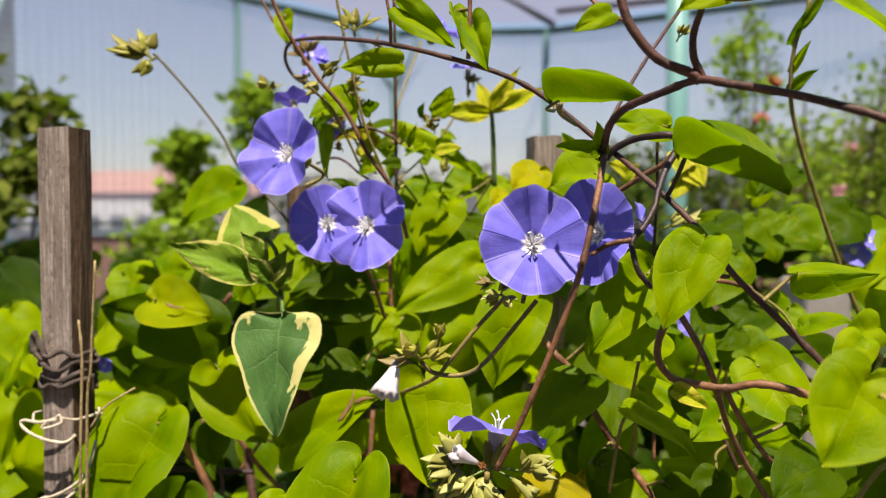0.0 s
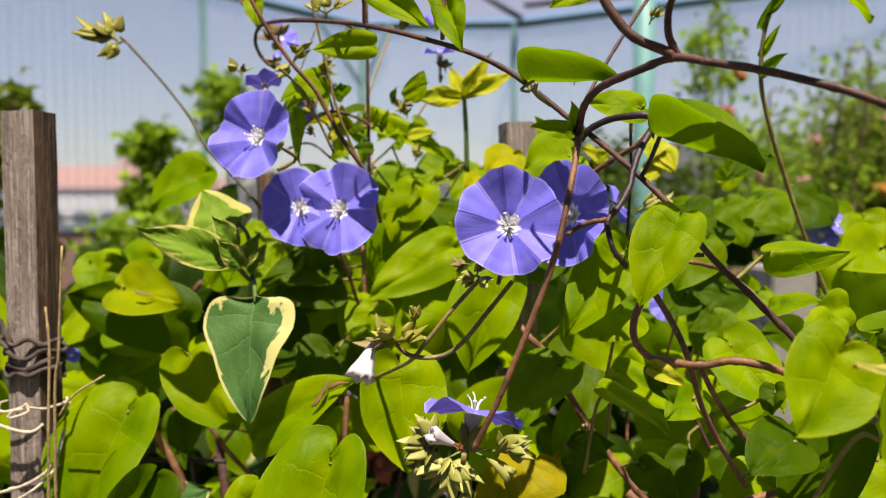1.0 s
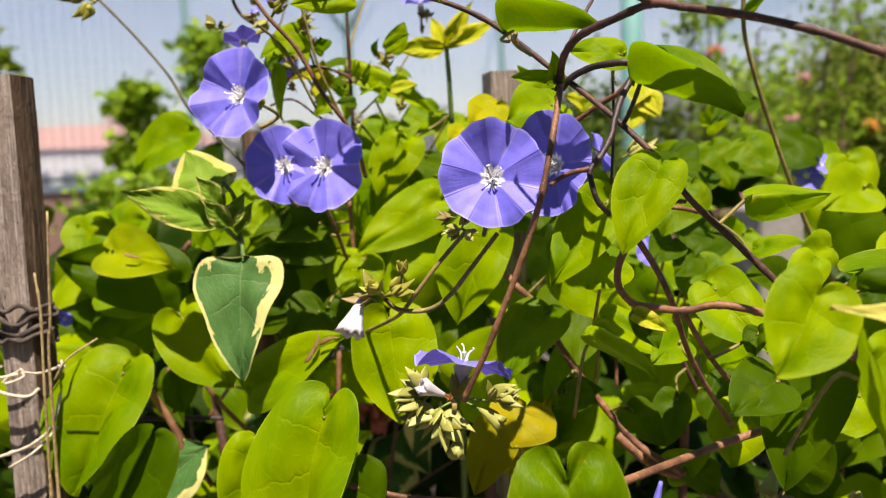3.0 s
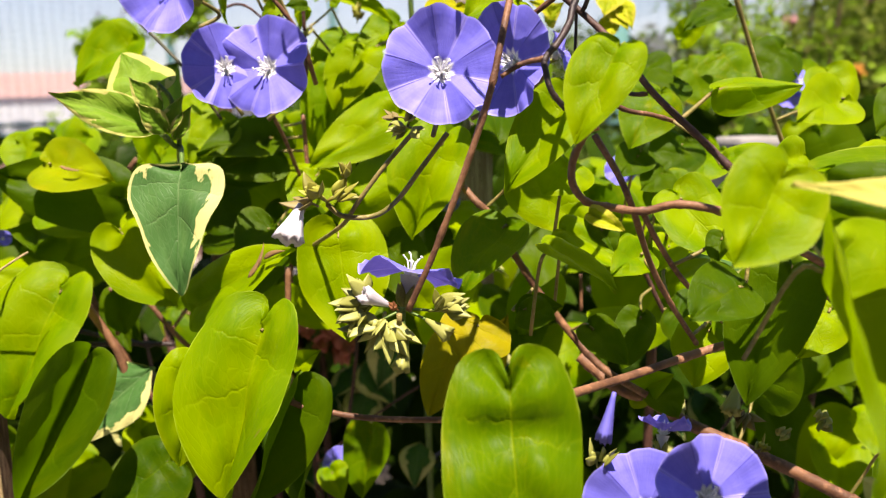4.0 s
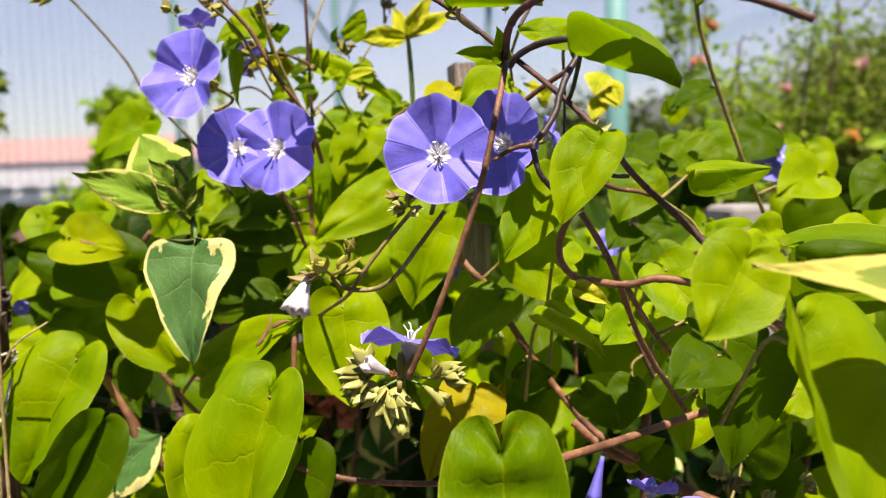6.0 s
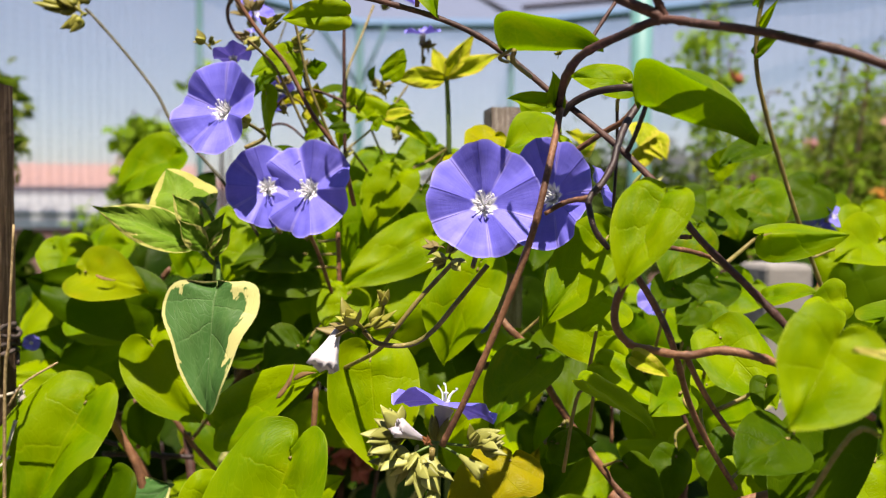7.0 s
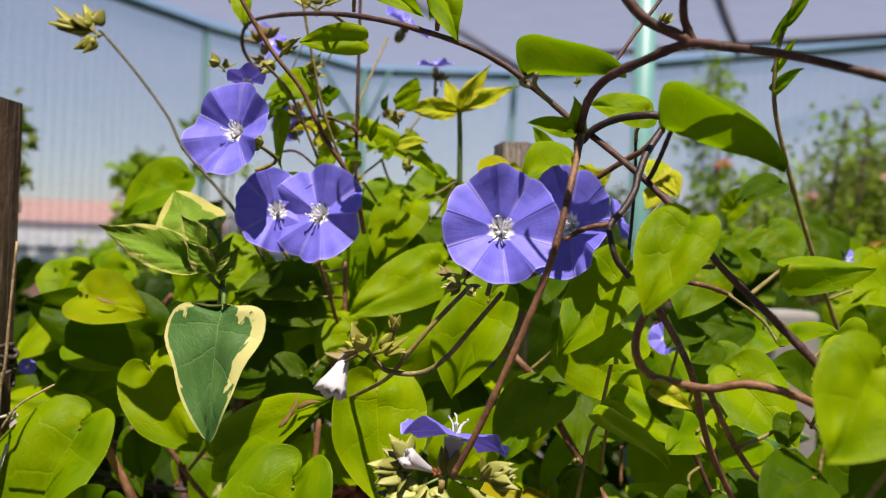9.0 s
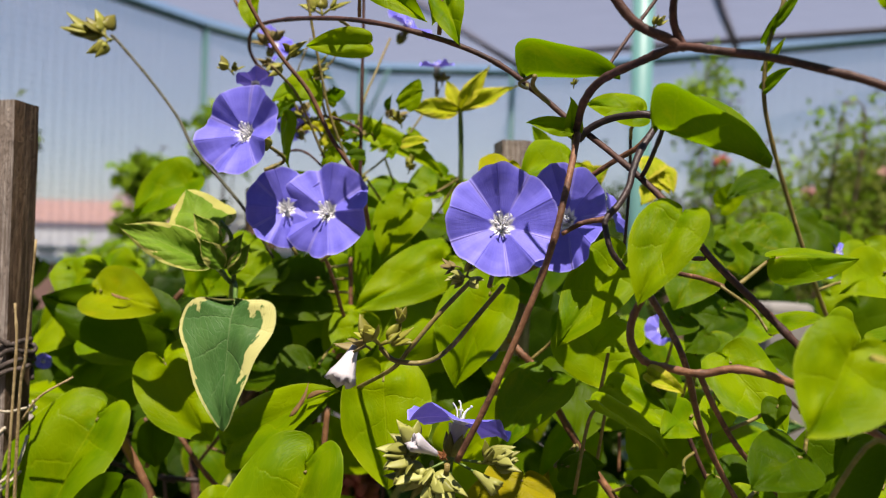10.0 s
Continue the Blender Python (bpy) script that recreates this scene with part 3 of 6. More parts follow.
def blob(c, axis, length, width, sides=6, rings=5, curl=0.0, point=1.0, flat=0.75):
    """A pointed bud or sepal along axis from c."""
    c, axis = Vector(c), Vector(axis).normalized()
    side = axis.orthogonal().normalized()
    up = axis.cross(side)
    verts, faces = [], []
    for i in range(rings + 1):
        v = i / rings
        r = width * (math.sin(math.pi * min(1.0, v ** 0.7 * 0.97 + 0.03)) ** point) + width * 0.04
        p = c + axis * length * v + side * curl * v * v * length
        for s in range(sides):
            a = 2 * math.pi * s / sides
            verts.append(p + side * math.cos(a) * r + up * math.sin(a) * r * flat)
    for i in range(rings):
        b = i * sides
        faces += [(b + s, b + (s + 1) % sides, b + sides + (s + 1) % sides, b + sides + s) for s in range(sides)]
    faces.append(tuple(reversed(range(sides))))
    faces.append(tuple(range(rings * sides, (rings + 1) * sides)))
    return verts, faces


corollas = {}
stamen_mesh = []


def stamens():
    """Five white threads with lying anthers, a forked style and the hairy throat, for a flower of radius 1."""
    if not stamen_mesh:
        rng = random.Random(5)
        bits = []
        for i in range(5):
            a = 2 * math.pi * i / 5 + 0.4 + rng.uniform(-0.25, 0.25)
            out, h = rng.uniform(0.1, 0.22), rng.uniform(0.14, 0.28)
            top = Vector((out * math.cos(a), out * math.sin(a), h))
            bits.append(tube_data([(0.03 * math.cos(a), 0.03 * math.sin(a), -0.15), (out * 0.45 * math.cos(a), out * 0.45 * math.sin(a), h * 0.5), top], 0.019, 0.013, 5, 4))
            d = Vector((math.cos(a + 1.3), math.sin(a + 1.3), rng.uniform(-0.2, 0.4)))
            bits.append(blob(top - d * 0.045, d, 0.09, 0.026))
        for i in range(16):
            a = 2 * math.pi * (i + rng.uniform(-0.3, 0.3)) / 16
            bits.append(blob((0.03 * math.cos(a), 0.03 * math.sin(a), -0.12), (math.cos(a), math.sin(a), rng.uniform(0.5, 1.1)), rng.uniform(0.14, 0.24), 0.026))
        bits.append(tube_data([(0, 0, -0.15), (0.015, 0.02, 0.15), (0.05, 0.04, 0.3)], 0.02, 0.014, 5, 3))
        bits.append(blob((0.05, 0.04, 0.29), (0.5, 0.2, 0.6), 0.07, 0.024))
        v, f = joined(bits)
        stamen_mesh.append(mesh_of("stamens", v, f, WHITE))
    return stamen_mesh[0]


calyx_mesh = []


def calyx():
    if not calyx_mesh:
        bits = [tube_data([(0, 0, -0.3), (0, 0, -0.75)], 0.09, 0.06, 7, 2)]
        for i in range(5):
            a = 2 * math.pi * i / 5
            bits.append(blob((0.05 * math.cos(a), 0.05 * math.sin(a), -0.75), (0.35 * math.cos(a), 0.35 * math.sin(a), 1), 0.5, 0.1))
        v, f = joined(bits)
        calyx_mesh.append(mesh_of("calyx", v, f, SEPAL))
    return calyx_mesh[0]


tubes = []


def tube_mesh():
    """The pale tube that joins a corolla of radius 1 to its calyx."""
    if not tubes:
        v, f = tube_data([(0, 0, -0.12), (0, 0, -0.26), (0, 0, -0.45), (0, 0, -0.66)], 0.2, 0.085, 10, 4)
        tubes.append(mesh_of("tube", v, f[:-2], PALETUBE))
    return tubes[0]


def flower(plant, at, facing, radius, spin=0.0, seed=0, cup=0.25, half=1.0, label="", stalk=None):
    key = (seed, cup, half)
    if key not in corollas:
        v, f, uv = corolla(seed, cup, half=half)
        corollas[key] = mesh_of("corolla", v, f, PETAL, uv)
    z = Vector(facing).normalized()
    m = Matrix.Translation(at) @ z.to_track_quat("Z", "Y").to_matrix().to_4x4() @ Matrix.Rotation(radians(spin), 4, "Z") @ Matrix.Scale(radius, 4)
    ob = put("flower", corollas[key], plant, m, label or "periwinkle-blue funnel flower with a white throat")
    put("flower_centre", stamens(), ob, m)
    put("calyx", calyx(), ob, m)
    put("tube", tube_mesh(), ob, m, "pale tube of the flower")
    if stalk:
        stem(plant, [Vector(at) - z * radius * 0.7, Vector(at) - z * radius * 1.3 + Vector((0, 0, -0.002)), stalk], 0.0006, 0.0008, STALK, "flower_stalk", 0.1, 6, 5)
    return ob


def bud_cluster(plant, at, facing, size, count, mat, seed, spread=1.0, label="", long=1.0):
    """A head of small calyxes round one spot, each a few thin pointed sepals on a short stalk."""
    rng = random.Random(seed)
    z = Vector(facing).normalized()
    bits = []
    for i in range(max(2, round(count * 0.26))):
        d = Vector((rng.gauss(0, 1), rng.gauss(0, 1), rng.gauss(0, 1))).normalized() * spread + z * 1.1
        d.normalize()
        start = Vector(at) + d * size * rng.uniform(0.15, 0.55)
        bits.append(tube_data([Vector(at) - z * size * 0.25, Vector(at), start + d * size * 0.06], size * 0.045, size * 0.055, 5, 2))
        bits.append(blob(start, d, size * rng.uniform(0.4, 0.6), size * 0.17, 7, 6, 0.0, 0.9, 0.95))
        side = d.orthogonal().normalized()
        up, first = d.cross(side), rng.random() * 6.3
        for q in range(3):
            a = first + q * 2.09 + rng.uniform(-0.3, 0.3)
            o = side * math.cos(a) + up * math.sin(a)
            bits.append(blob(start + o * size * 0.05, d + o * rng.uniform(0.15, 0.55), size * rng.uniform(0.55, 0.95) * long, size * rng.uniform(0.17, 0.26), 6, 7, rng.uniform(-0.5, 0.5), 1.0, rng.uniform(0.16, 0.34)))
    v, f = joined(bits)
    return put("bud", mesh_of("bud", v, f, mat), plant, None, label)


def closed_flower(plant, at, facing, length, width, mat=WHITEPETAL, seed=0, label="closed white flower with crumpled tip"):
    """A shut, pleated bloom widening to a ragged end."""
    z = Vector(facing).normalized()
    side = z.orthogonal().normalized()
    up = z.cross(side)
    rng = random.Random(seed)
    verts, faces, n, rings = [], [], 20, 7
    for i in range(rings + 1):
        v = i / rings
        r = width * (0.26 + 0.6 * v + 0.12 * v ** 4)
        for s in range(n):
            a = 2 * math.pi * s / n
            rr = r * (1 + (0.13 * (1 if s % 2 else -1) + 0.16 * math.sin(3 * a + seed)) * v)
            verts.append(Vector(at) + z * length * (v + (0.16 * rng.random() if i == rings else 0)) + (side * math.cos(a) + up * math.sin(a)) * rr)
    for i in range(rings):
        b = i * n
        faces += [(b + s, b + (s + 1) % n, b + n + (s + 1) % n, b + n + s) for s in range(n)]
    faces.append(tuple(reversed(range(n))))
    rim = len(verts)
    for s in range(n):
        verts.append(Vector(at) + z * length * 0.9 + (verts[rings * n + s] - Vector(at) - z * length) * 0.5)
    faces += [(rings * n + s, rings * n + (s + 1) % n, rim + (s + 1) % n, rim + s) for s in range(n)]
    faces.append(tuple(range(rim, rim + n)))
    return put("closed_flower", mesh_of("closed_flower", verts, faces, mat), plant, None, label)


def block(name, parent, size, at, mat, rz=0.0, bevel=0.0, label="", rx=0.0, ry=0.0):
    bm = bmesh.new()
    bmesh.ops.create_cube(bm, size=1.0)
    bmesh.ops.scale(bm, vec=size, verts=bm.verts)
    if bevel:
        bmesh.ops.bevel(bm, geom=bm.edges[:], offset=bevel, segments=2, affect="EDGES", profile=0.5)
    bm.transform(pose(*at, rx, ry, rz))
    return part(name, bm, mat, parent, label)


def pole(name, parent, a, b, r, mat, sides=12, label=""):
    v, f = tube_data([a, b], r, r, sides, 1)
    return put(name, mesh_of(name, v, f, mat), parent, None, label)

# ---- the terrace and what lies beyond ----


def sheet(name, x0, x1, y0, y1, z, thick, mat, label, kind="structure", category=""):
    bm = bmesh.new()
    bmesh.ops.create_cube(bm, size=1.0)
    bmesh.ops.scale(bm, vec=(x1 - x0, y1 - y0, thick), verts=bm.verts)
    bm.transform(pose((x0 + x1) / 2, (y0 + y1) / 2, z - thick / 2))
    ob = part(name, bm, mat, None)
    return tagged(ob, label, category or name, "", kind)


sheet("ground", -2500, 2500, -2500, 2500, -9.0, 0.5, LAND, "hazy far land below the roof terrace", category="ground")
sheet("floor", -5.0, 5.0, -4.0, 7.0, 0.0, 0.3, FLOORMAT, "dusty grey-brown roof terrace floor", category="floor")
# soil bed is assumed; its dark sheet reaches far back so hedge gaps stay dark
sheet("garden_bed", -1.9, 2.3, 0.24, 2.9, 0.18, 0.18, SOIL, "added bed of dark soil under the vine and shrubs, widened to darken the gaps", category="soil")
for nm, x0, x1, y0, y1 in (("wall_north", -5, 5, 6.85, 7.0), ("wall_west", -5.15, -5, -4, 7), ("wall_east", 5, 5.15, -4, 7), ("wall_south", -5, 5, -4.15, -4)):
    if nm == "wall_south":
        # unseen tall wall added behind the camera; it blocks sky light from the south
        sheet(nm, x0, x1, y0 + 1.4, y1 + 1.4, 3.4, 3.4, BRICKRED, "unseen high brown rendered wall added behind the camera", category="wall")
        continue
    sheet(nm, x0, x1, y0, y1, 1.0, 1.0, BRICKRED, "low brown rendered parapet of the terrace", category="wall")
    sheet("trim_" + nm, x0 - 0.03, x1 + 0.03, y0 - 0.03, y1 + 0.03, 1.05, 0.046, DARKTEAL, "dark green coping on the parapet", category="coping")

# shade house: posts, rails, roof cloth, side nets
ROOF = 2.35
house = thing("shade_house", (0, 5.0, 0), "turquoise steel shade house with netting walls and lilac-grey roof cloth", "shade house")
for x, y, r in ((-1.36, 4.62, 0.018), (-0.6, 5.55, 0.026), (0.38, 5.55, 0.018), (0.5, 2.25, 0.028), (-2.07, 3.6, 0.035), (2.4, 4.45, 0.02), (3.6, 3.9, 0.02)):
    p = pole("post", house, (x, y, 0), (x, y, ROOF), r, TEAL)
    pole("foot_collar", p, (x, y, 0), (x, y, 0.05), r * 1.5, DARKTEAL)
pole("bracket", house, (-0.6, 5.55, 1.95), (-0.42, 5.5, ROOF), 0.012, TEAL)
pole("bracket", house, (-0.6, 5.55, 1.95), (-0.85, 5.25, ROOF), 0.012, TEAL)
pole("bracket", house, (0.5, 2.25, 2.0), (0.75, 2.2, ROOF), 0.012, DARKTEAL)
EDGE = ((-2.6, 2.4), (-1.36, 4.62), (-0.6, 5.58), (0.4, 5.56), (2.4, 4.45), (3.8, 3.7))
for (xa, ya), (xb, yb) in zip(EDGE, EDGE[1:]):
    pole("rail", house, (xa, ya, ROOF), (xb, yb, ROOF), 0.021, DARKTEAL)
    pole("rail", house, (xa, ya, 1.12), (xb, yb, 1.12), 0.008, DARKTEAL)
pole("rafter", house, (-0.55, 3.3, ROOF + 0.03), (0.42, 5.5, ROOF + 0.03), 0.02, BLACKPIPE)
pole("rafter", house, (0.42, 5.15, ROOF + 0.03), (3.3, 4.0, ROOF + 0.03), 0.02, BLACKPIPE)
pole("rafter", house, (0.9, 3.2, ROOF + 0.03), (1.6, 4.85, ROOF + 0.03), 0.02, BLACKPIPE)


def roof_cloth():
    """Cloth stretched over the rails, sagging between them."""
    bm = bmesh.new()
    front = ((-2.6, 2.35), (-1.6, 2.8), (-0.4, 2.8), (0.8, 2.8), (2.2, 2.8), (3.8, 2.8))
    rows = []
    for (xa, ya), (xb, yb) in zip(EDGE, front):
        rows.append([bm.verts.new((xa + (xb - xa) * t / 8, ya + (yb - ya) * t / 8, ROOF + 0.055 - 0.05 * math.sin(math.pi * t / 8))) for t in range(9)])
    for a, b in zip(rows, rows[1:]):
        for i in range(8):
            bm.faces.new((a[i], b[i], b[i + 1], a[i + 1]))
    bmesh.ops.subdivide_edges(bm, edges=bm.edges[:], cuts=1, use_grid_fill=True)
    return part("roof_cloth", bm, NETTING, house, "lilac-grey woven shade cloth")


roof_cloth()


def net(a, b, z0, z1, gap, step):
    """A wire net between two posts: fine upright and level wires."""
    a, b = Vector((*a, 0)), Vector((*b, 0))
    bits = []
    n = int((b - a).length / gap)
    for i in range(n + 1):
        p = a.lerp(b, i / n)
        bits.append(tube_data([p + Vector((0, 0, z0)), p + Vector((0, 0, z1))], 0.0012, 0.0012, 3, 1))
    for j in range(int((z1 - z0) / step) + 1):
        z = z0 + j * step
        bits.append(tube_data([a + Vector((0, 0, z)), b + Vector((0, 0, z))], 0.0012, 0.0012, 3, 1))
    v, f = joined(bits)
    tagged(put("wall_net", mesh_of("wall_net", v, f, WIRE), house, None, "fine wire netting"), kind="stuff")


for (a, b) in zip(EDGE, EDGE[1:]):
    net(a, b, 1.06, ROOF, 0.052, 0.036)
    # added cloth panel behind the wires, to tint and even out the sky
    bm = bmesh.new()
    cols = [[bm.verts.new((a[0] + (b[0] - a[0]) * i / 6, a[1] + (b[1] - a[1]) * i / 6 + 0.012 + 0.01 * math.sin(1.7 * i + j), 1.06 + (ROOF - 1.06) * j / 6)) for j in range(7)] for i in range(7)]
    for p, s in zip(cols, cols[1:]):
        for j in range(6):
            bm.faces.new((p[j], s[j], s[j + 1], p[j + 1]))
    part("wall_cloth", bm, NETWALL, house, "pale lilac cloth added behind the wire net to even out the sky")


def far_house():
    h = thing("apartment_house", (-44, 92, -9), "long pinkish house with a terracotta roof, hazy in the distance", "building")
    block("wall", h, (44, 12, 12.6), (-48, 92, -2.7), FACADE)
    bm = bmesh.new()
    x0, x1, y0, y1, z0, z1 = -71, -25.3, 85, 99, 3.6, 6.2
    v = [bm.verts.new(c) for c in ((x0, y0, z0), (x1, y0, z0), (x1, y1, z0), (x0, y1, z0), (x0 + 3, 92, z1), (x1 - 3, 92, z1))]
    for q in ((0, 1, 5, 4), (1, 2, 5), (2, 3, 4, 5), (3, 0, 4), (3, 2, 1, 0)):
        bm.faces.new([v[i] for i in q])
    roof = part("roof", bm, ROOFTILE, h)
    for x in (-36, -50, -61):
        block("chimney", roof, (1.6, 1.2, 1.6), (x, 92, 6.3), FACADE)
    for s in range(3):
        for i in range(15):
            w = block("window", h, (1.2, 0.3, 1.4), (-68 + i * 2.8, 85.93, 1.9 - 3.1 * s), GLASSDARK)
            block("sill", w, (1.5, 0.5, 0.14), (-68 + i * 2.8, 85.85, 1.1 - 3.1 * s), WHITEWALL)
    g = thing("white_block", (-32, 72, -9), "low white building with railings before the pink house", "building")
    block("wall", g, (12, 8, 11.5), (-33.5, 74, -3.25), WHITEWALL)
    block("wall", g, (7.5, 7, 9.8), (-24.0, 73, -4.1), WHITEWALL)
    for i in range(5):
        block("window", g, (1.3, 0.3, 1.3), (-38.2 + i * 2.3, 69.9, 0.6), GLASSDARK)
    for i in range(14):
        block("rail_post", g, (0.08, 0.08, 1.2), (-27.4 + i * 0.53, 69.6, 1.4), WIRE)
    for z in (1.95, 1.6, 1.25):
        block("rail", g, (7.5, 0.07, 0.09), (-24.0, 69.5, z), WIRE)


far_house()


def shrub(name, at, z_mid, spread, height, count, size, mat, label, seed, blooms=(), limbs=5, form_ids=(5, 9), clumps=9, loose=0.28):
    """A bush or small tree: limbs from the ground and a loose crown of small leaves in clumps."""
    rng = random.Random(seed)
    x, y = at
    foot = 0.18 if y < 2.9 else 0.0
    b = thing(name, (x, y, foot), label, "shrub")
    heads = []
    for i in range(clumps):
        a, r = rng.random() * 6.28, spread * math.sqrt(rng.random())
        heads.append(Vector((x + r * math.cos(a), y + r * math.sin(a), z_mid + height * rng.uniform(-0.5, 0.5))))
    for i in range(limbs):
        h = heads[i % len(heads)]
        mid = Vector((x + (h.x - x) * 0.4 + rng.uniform(-0.03, 0.03), y + (h.y - y) * 0.4, h.z * 0.55 if y < 5 else h.z - 3.0))
        stem(b, [(x + rng.uniform(-0.02, 0.02), y + rng.uniform(-0.02, 0.02), foot - 0.02 if foot else -9.1), mid, h, h + Vector((rng.uniform(-0.05, 0.05), 0, 0.06))], 0.0035 if y < 5 else 0.12, 0.0015 if y < 5 else 0.03, BARK, "limb", 0.2, 6, 4)
    poses = []
    for i in range(count):
        h = heads[rng.randrange(len(heads))]
        c = h + Vector((rng.gauss(0, 1), rng.gauss(0, 1), rng.gauss(0, 0.8))) * spread * loose
        d = Vector((rng.gauss(0, 1), rng.gauss(0, 1), rng.gauss(-0.1, 0.7))).normalized()
        ln = size * rng.uniform(0.6, 1.2)
        poses.append(blade_pose(c, c + d * ln, ln * 0.55, rng.uniform(-70, 70)))
    leaf_mass("crown", b, poses, mat, form_ids, 3, 2)
    for j, (bmat, n, r) in enumerate(blooms):
        for i in range(n):
            h = heads[rng.randrange(len(heads))]
            c = h + Vector((rng.gauss(0, 1), -abs(rng.gauss(0, 1)), rng.gauss(0.3, 0.8))) * spread * 0.3
            bits = []
            for q in range(12):
                d = Vector((rng.gauss(0, 1), rng.gauss(0, 1), rng.gauss(0.4, 1))).normalized()
                bits.append(blob(c, d, r, r * 0.36, 6, 4))
            v, f = joined(bits)
            put("blossom", mesh_of("blossom", v, f, bmat), b)
    return b


shrub("potted_bush", (-0.70, 1.2), 1.08, 0.085, 0.62, 2600, 0.034, ROSELEAF, "dark green bush standing behind the wooden stake", 1, clumps=20)
shrub("young_tree", (-0.835, 2.35), 1.3, 0.042, 0.24, 620, 0.042, BUSH, "small leafy green tree before the netting", 2, clumps=13, loose=0.5)
shrub("young_tree", (-0.70, 2.6), 1.46, 0.05, 0.18, 420, 0.042, BUSH, "slim leafy green tree before the netting", 3, clumps=12, loose=0.5)
shrub("garden_shrub", (-0.57, 1.7), 1.0, 0.12, 0.26, 2400, 0.032, BUSH, "bright green shrub at the foot of the netting", 4, clumps=18)
shrub("rose_bush", (0.66, 1.65), 1.12, 0.14, 0.62, 1900, 0.018, BUSH, "loose rose bush with red and pink blossoms", 5, ((REDROSE, 2, 0.018), (PINKROSE, 3, 0.018)), 7, clumps=20)
shrub("rose_bush", (0.98, 1.9), 1.08, 0.2, 0.46, 7500, 0.018, ROSELEAF, "rose bush with pink and orange blossoms", 6, ((PINKROSE, 6, 0.022), (ORANGE, 3, 0.02)), 7, clumps=26)
shrub("rose_bush", (1.12, 2.15), 1.19, 0.24, 0.42, 10500, 0.019, ROSELEAF, "dense rose bush with pale pink blossoms", 7, ((PINKROSE, 7, 0.024),), 7, clumps=28)
shrub("rose_bush", (0.60, 2.0), 1.4, 0.09, 0.44, 700, 0.024, BUSH, "tall thin rose bush with two red blossoms", 14, ((REDROSE, 2, 0.022),), 5, clumps=10)
shrub("garden_shrub", (0.75, 1.25), 0.88, 0.3, 0.3, 2600, 0.04, BUSH, "spreading green shrub beside the roses", 8, ((ORANGE, 4, 0.015),), 6, clumps=20)
shrub("garden_shrub", (0.15, 1.9), 0.97, 0.4, 0.25, 2400, 0.04, DARKBUSH, "dark green shrub behind the vine", 9, (), 6, clumps=16)
shrub("garden_shrub", (0.55, 2.75), 1.12, 0.34, 0.36, 3600, 0.034, DARKBUSH, "dense dark green shrub behind the roses", 10, ((PINKROSE, 3, 0.022),), 6, clumps=18)
shrub("garden_shrub", (1.3, 2.8), 1.2, 0.38, 0.38, 8500, 0.024, ROSELEAF, "dense dark green shrub with a few pink blossoms", 12, ((PINKROSE, 4, 0.022),), 6, clumps=18)
shrub("garden_shrub", (1.95, 2.7), 1.08, 0.35, 0.4, 6000, 0.032, DARKBUSH, "dense dark green shrub by the netting", 13, (), 6, clumps=18)
for i, (x, y, z, s, n) in enumerate(((6, 60, 1.6, 4, 900), (16, 55, 1.8, 4.5, 900), (-5, 75, 1.4, 5, 900), (28, 60, 2.2, 5, 900), (40, 66, 2.6, 6, 900), (11, 70, 2.2, 5, 900), (-15, 80, 1.0, 4, 700))):
    shrub("far_tree", (x, y), z, s, 4.0, n, 1.6, DARKBUSH, "hazy tree beyond the terrace", 20 + i, (), 4, clumps=12)

# ---- the vine and its neighbours ----
vine = thing("flowering_vine", (0.02, 0.5, 0.18), "blue-flowered climbing vine with lime-green heart-shaped leaves", "vine")
cream_plant = thing("variegated_plant", (-0.05, 0.48, 0.18), "creeper with green and cream variegated leaves among the vine", "plant")

# large stems of the vine
stem(vine, [(-0.0627, 0.4000, 1.2105), (-0.0690, 0.4000, 1.2148), (-0.0715, 0.3950, 1.2213), (-0.0657, 0.3800, 1.2252), (-0.0496, 0.3550, 1.2217), (-0.0275, 0.3250, 1.2144), (-0.0119, 0.3080, 1.2088), (0.0024, 0.2980, 1.2035), (0.0177, 0.2960, 1.1986), (0.0300, 0.2950, 1.1927), (0.0413, 0.2940, 1.1842), (0.0480, 0.2920, 1.1782), (0.0536, 0.2890, 1.1733), (0.0651, 0.2770, 1.1612), (0.0757, 0.2680, 1.1488), (0.0834, 0.2620, 1.1370), (0.0935, 0.2560, 1.1257), (0.1027, 0.2520, 1.1155), (0.1103, 0.2500, 1.1065), (0.1175, 0.2500, 1.0971)], 0.00080, 0.00120, BARK)
stem(vine, [(0.1119, 0.2150, 1.1696), (0.1025, 0.2180, 1.1741), (0.0966, 0.2220, 1.1769), (0.0858, 0.2280, 1.1810), (0.0754, 0.2360, 1.1844), (0.0684, 0.2430, 1.1867), (0.0609, 0.2500, 1.1846), (0.0539, 0.2600, 1.1823), (0.0509, 0.2700, 1.1789), (0.0504, 0.2780, 1.1740), (0.0497, 0.2800, 1.1693)], 0.00110, 0.00130, BARK)
stem(vine, [(0.0691, 0.2430, 1.1863), (0.0666, 0.2430, 1.1884), (0.0587, 0.2430, 1.1919), (0.0531, 0.2430, 1.1982), (0.0503, 0.2430, 1.2038), (0.0484, 0.2430, 1.2121)], 0.00150, 0.00130, BARK)
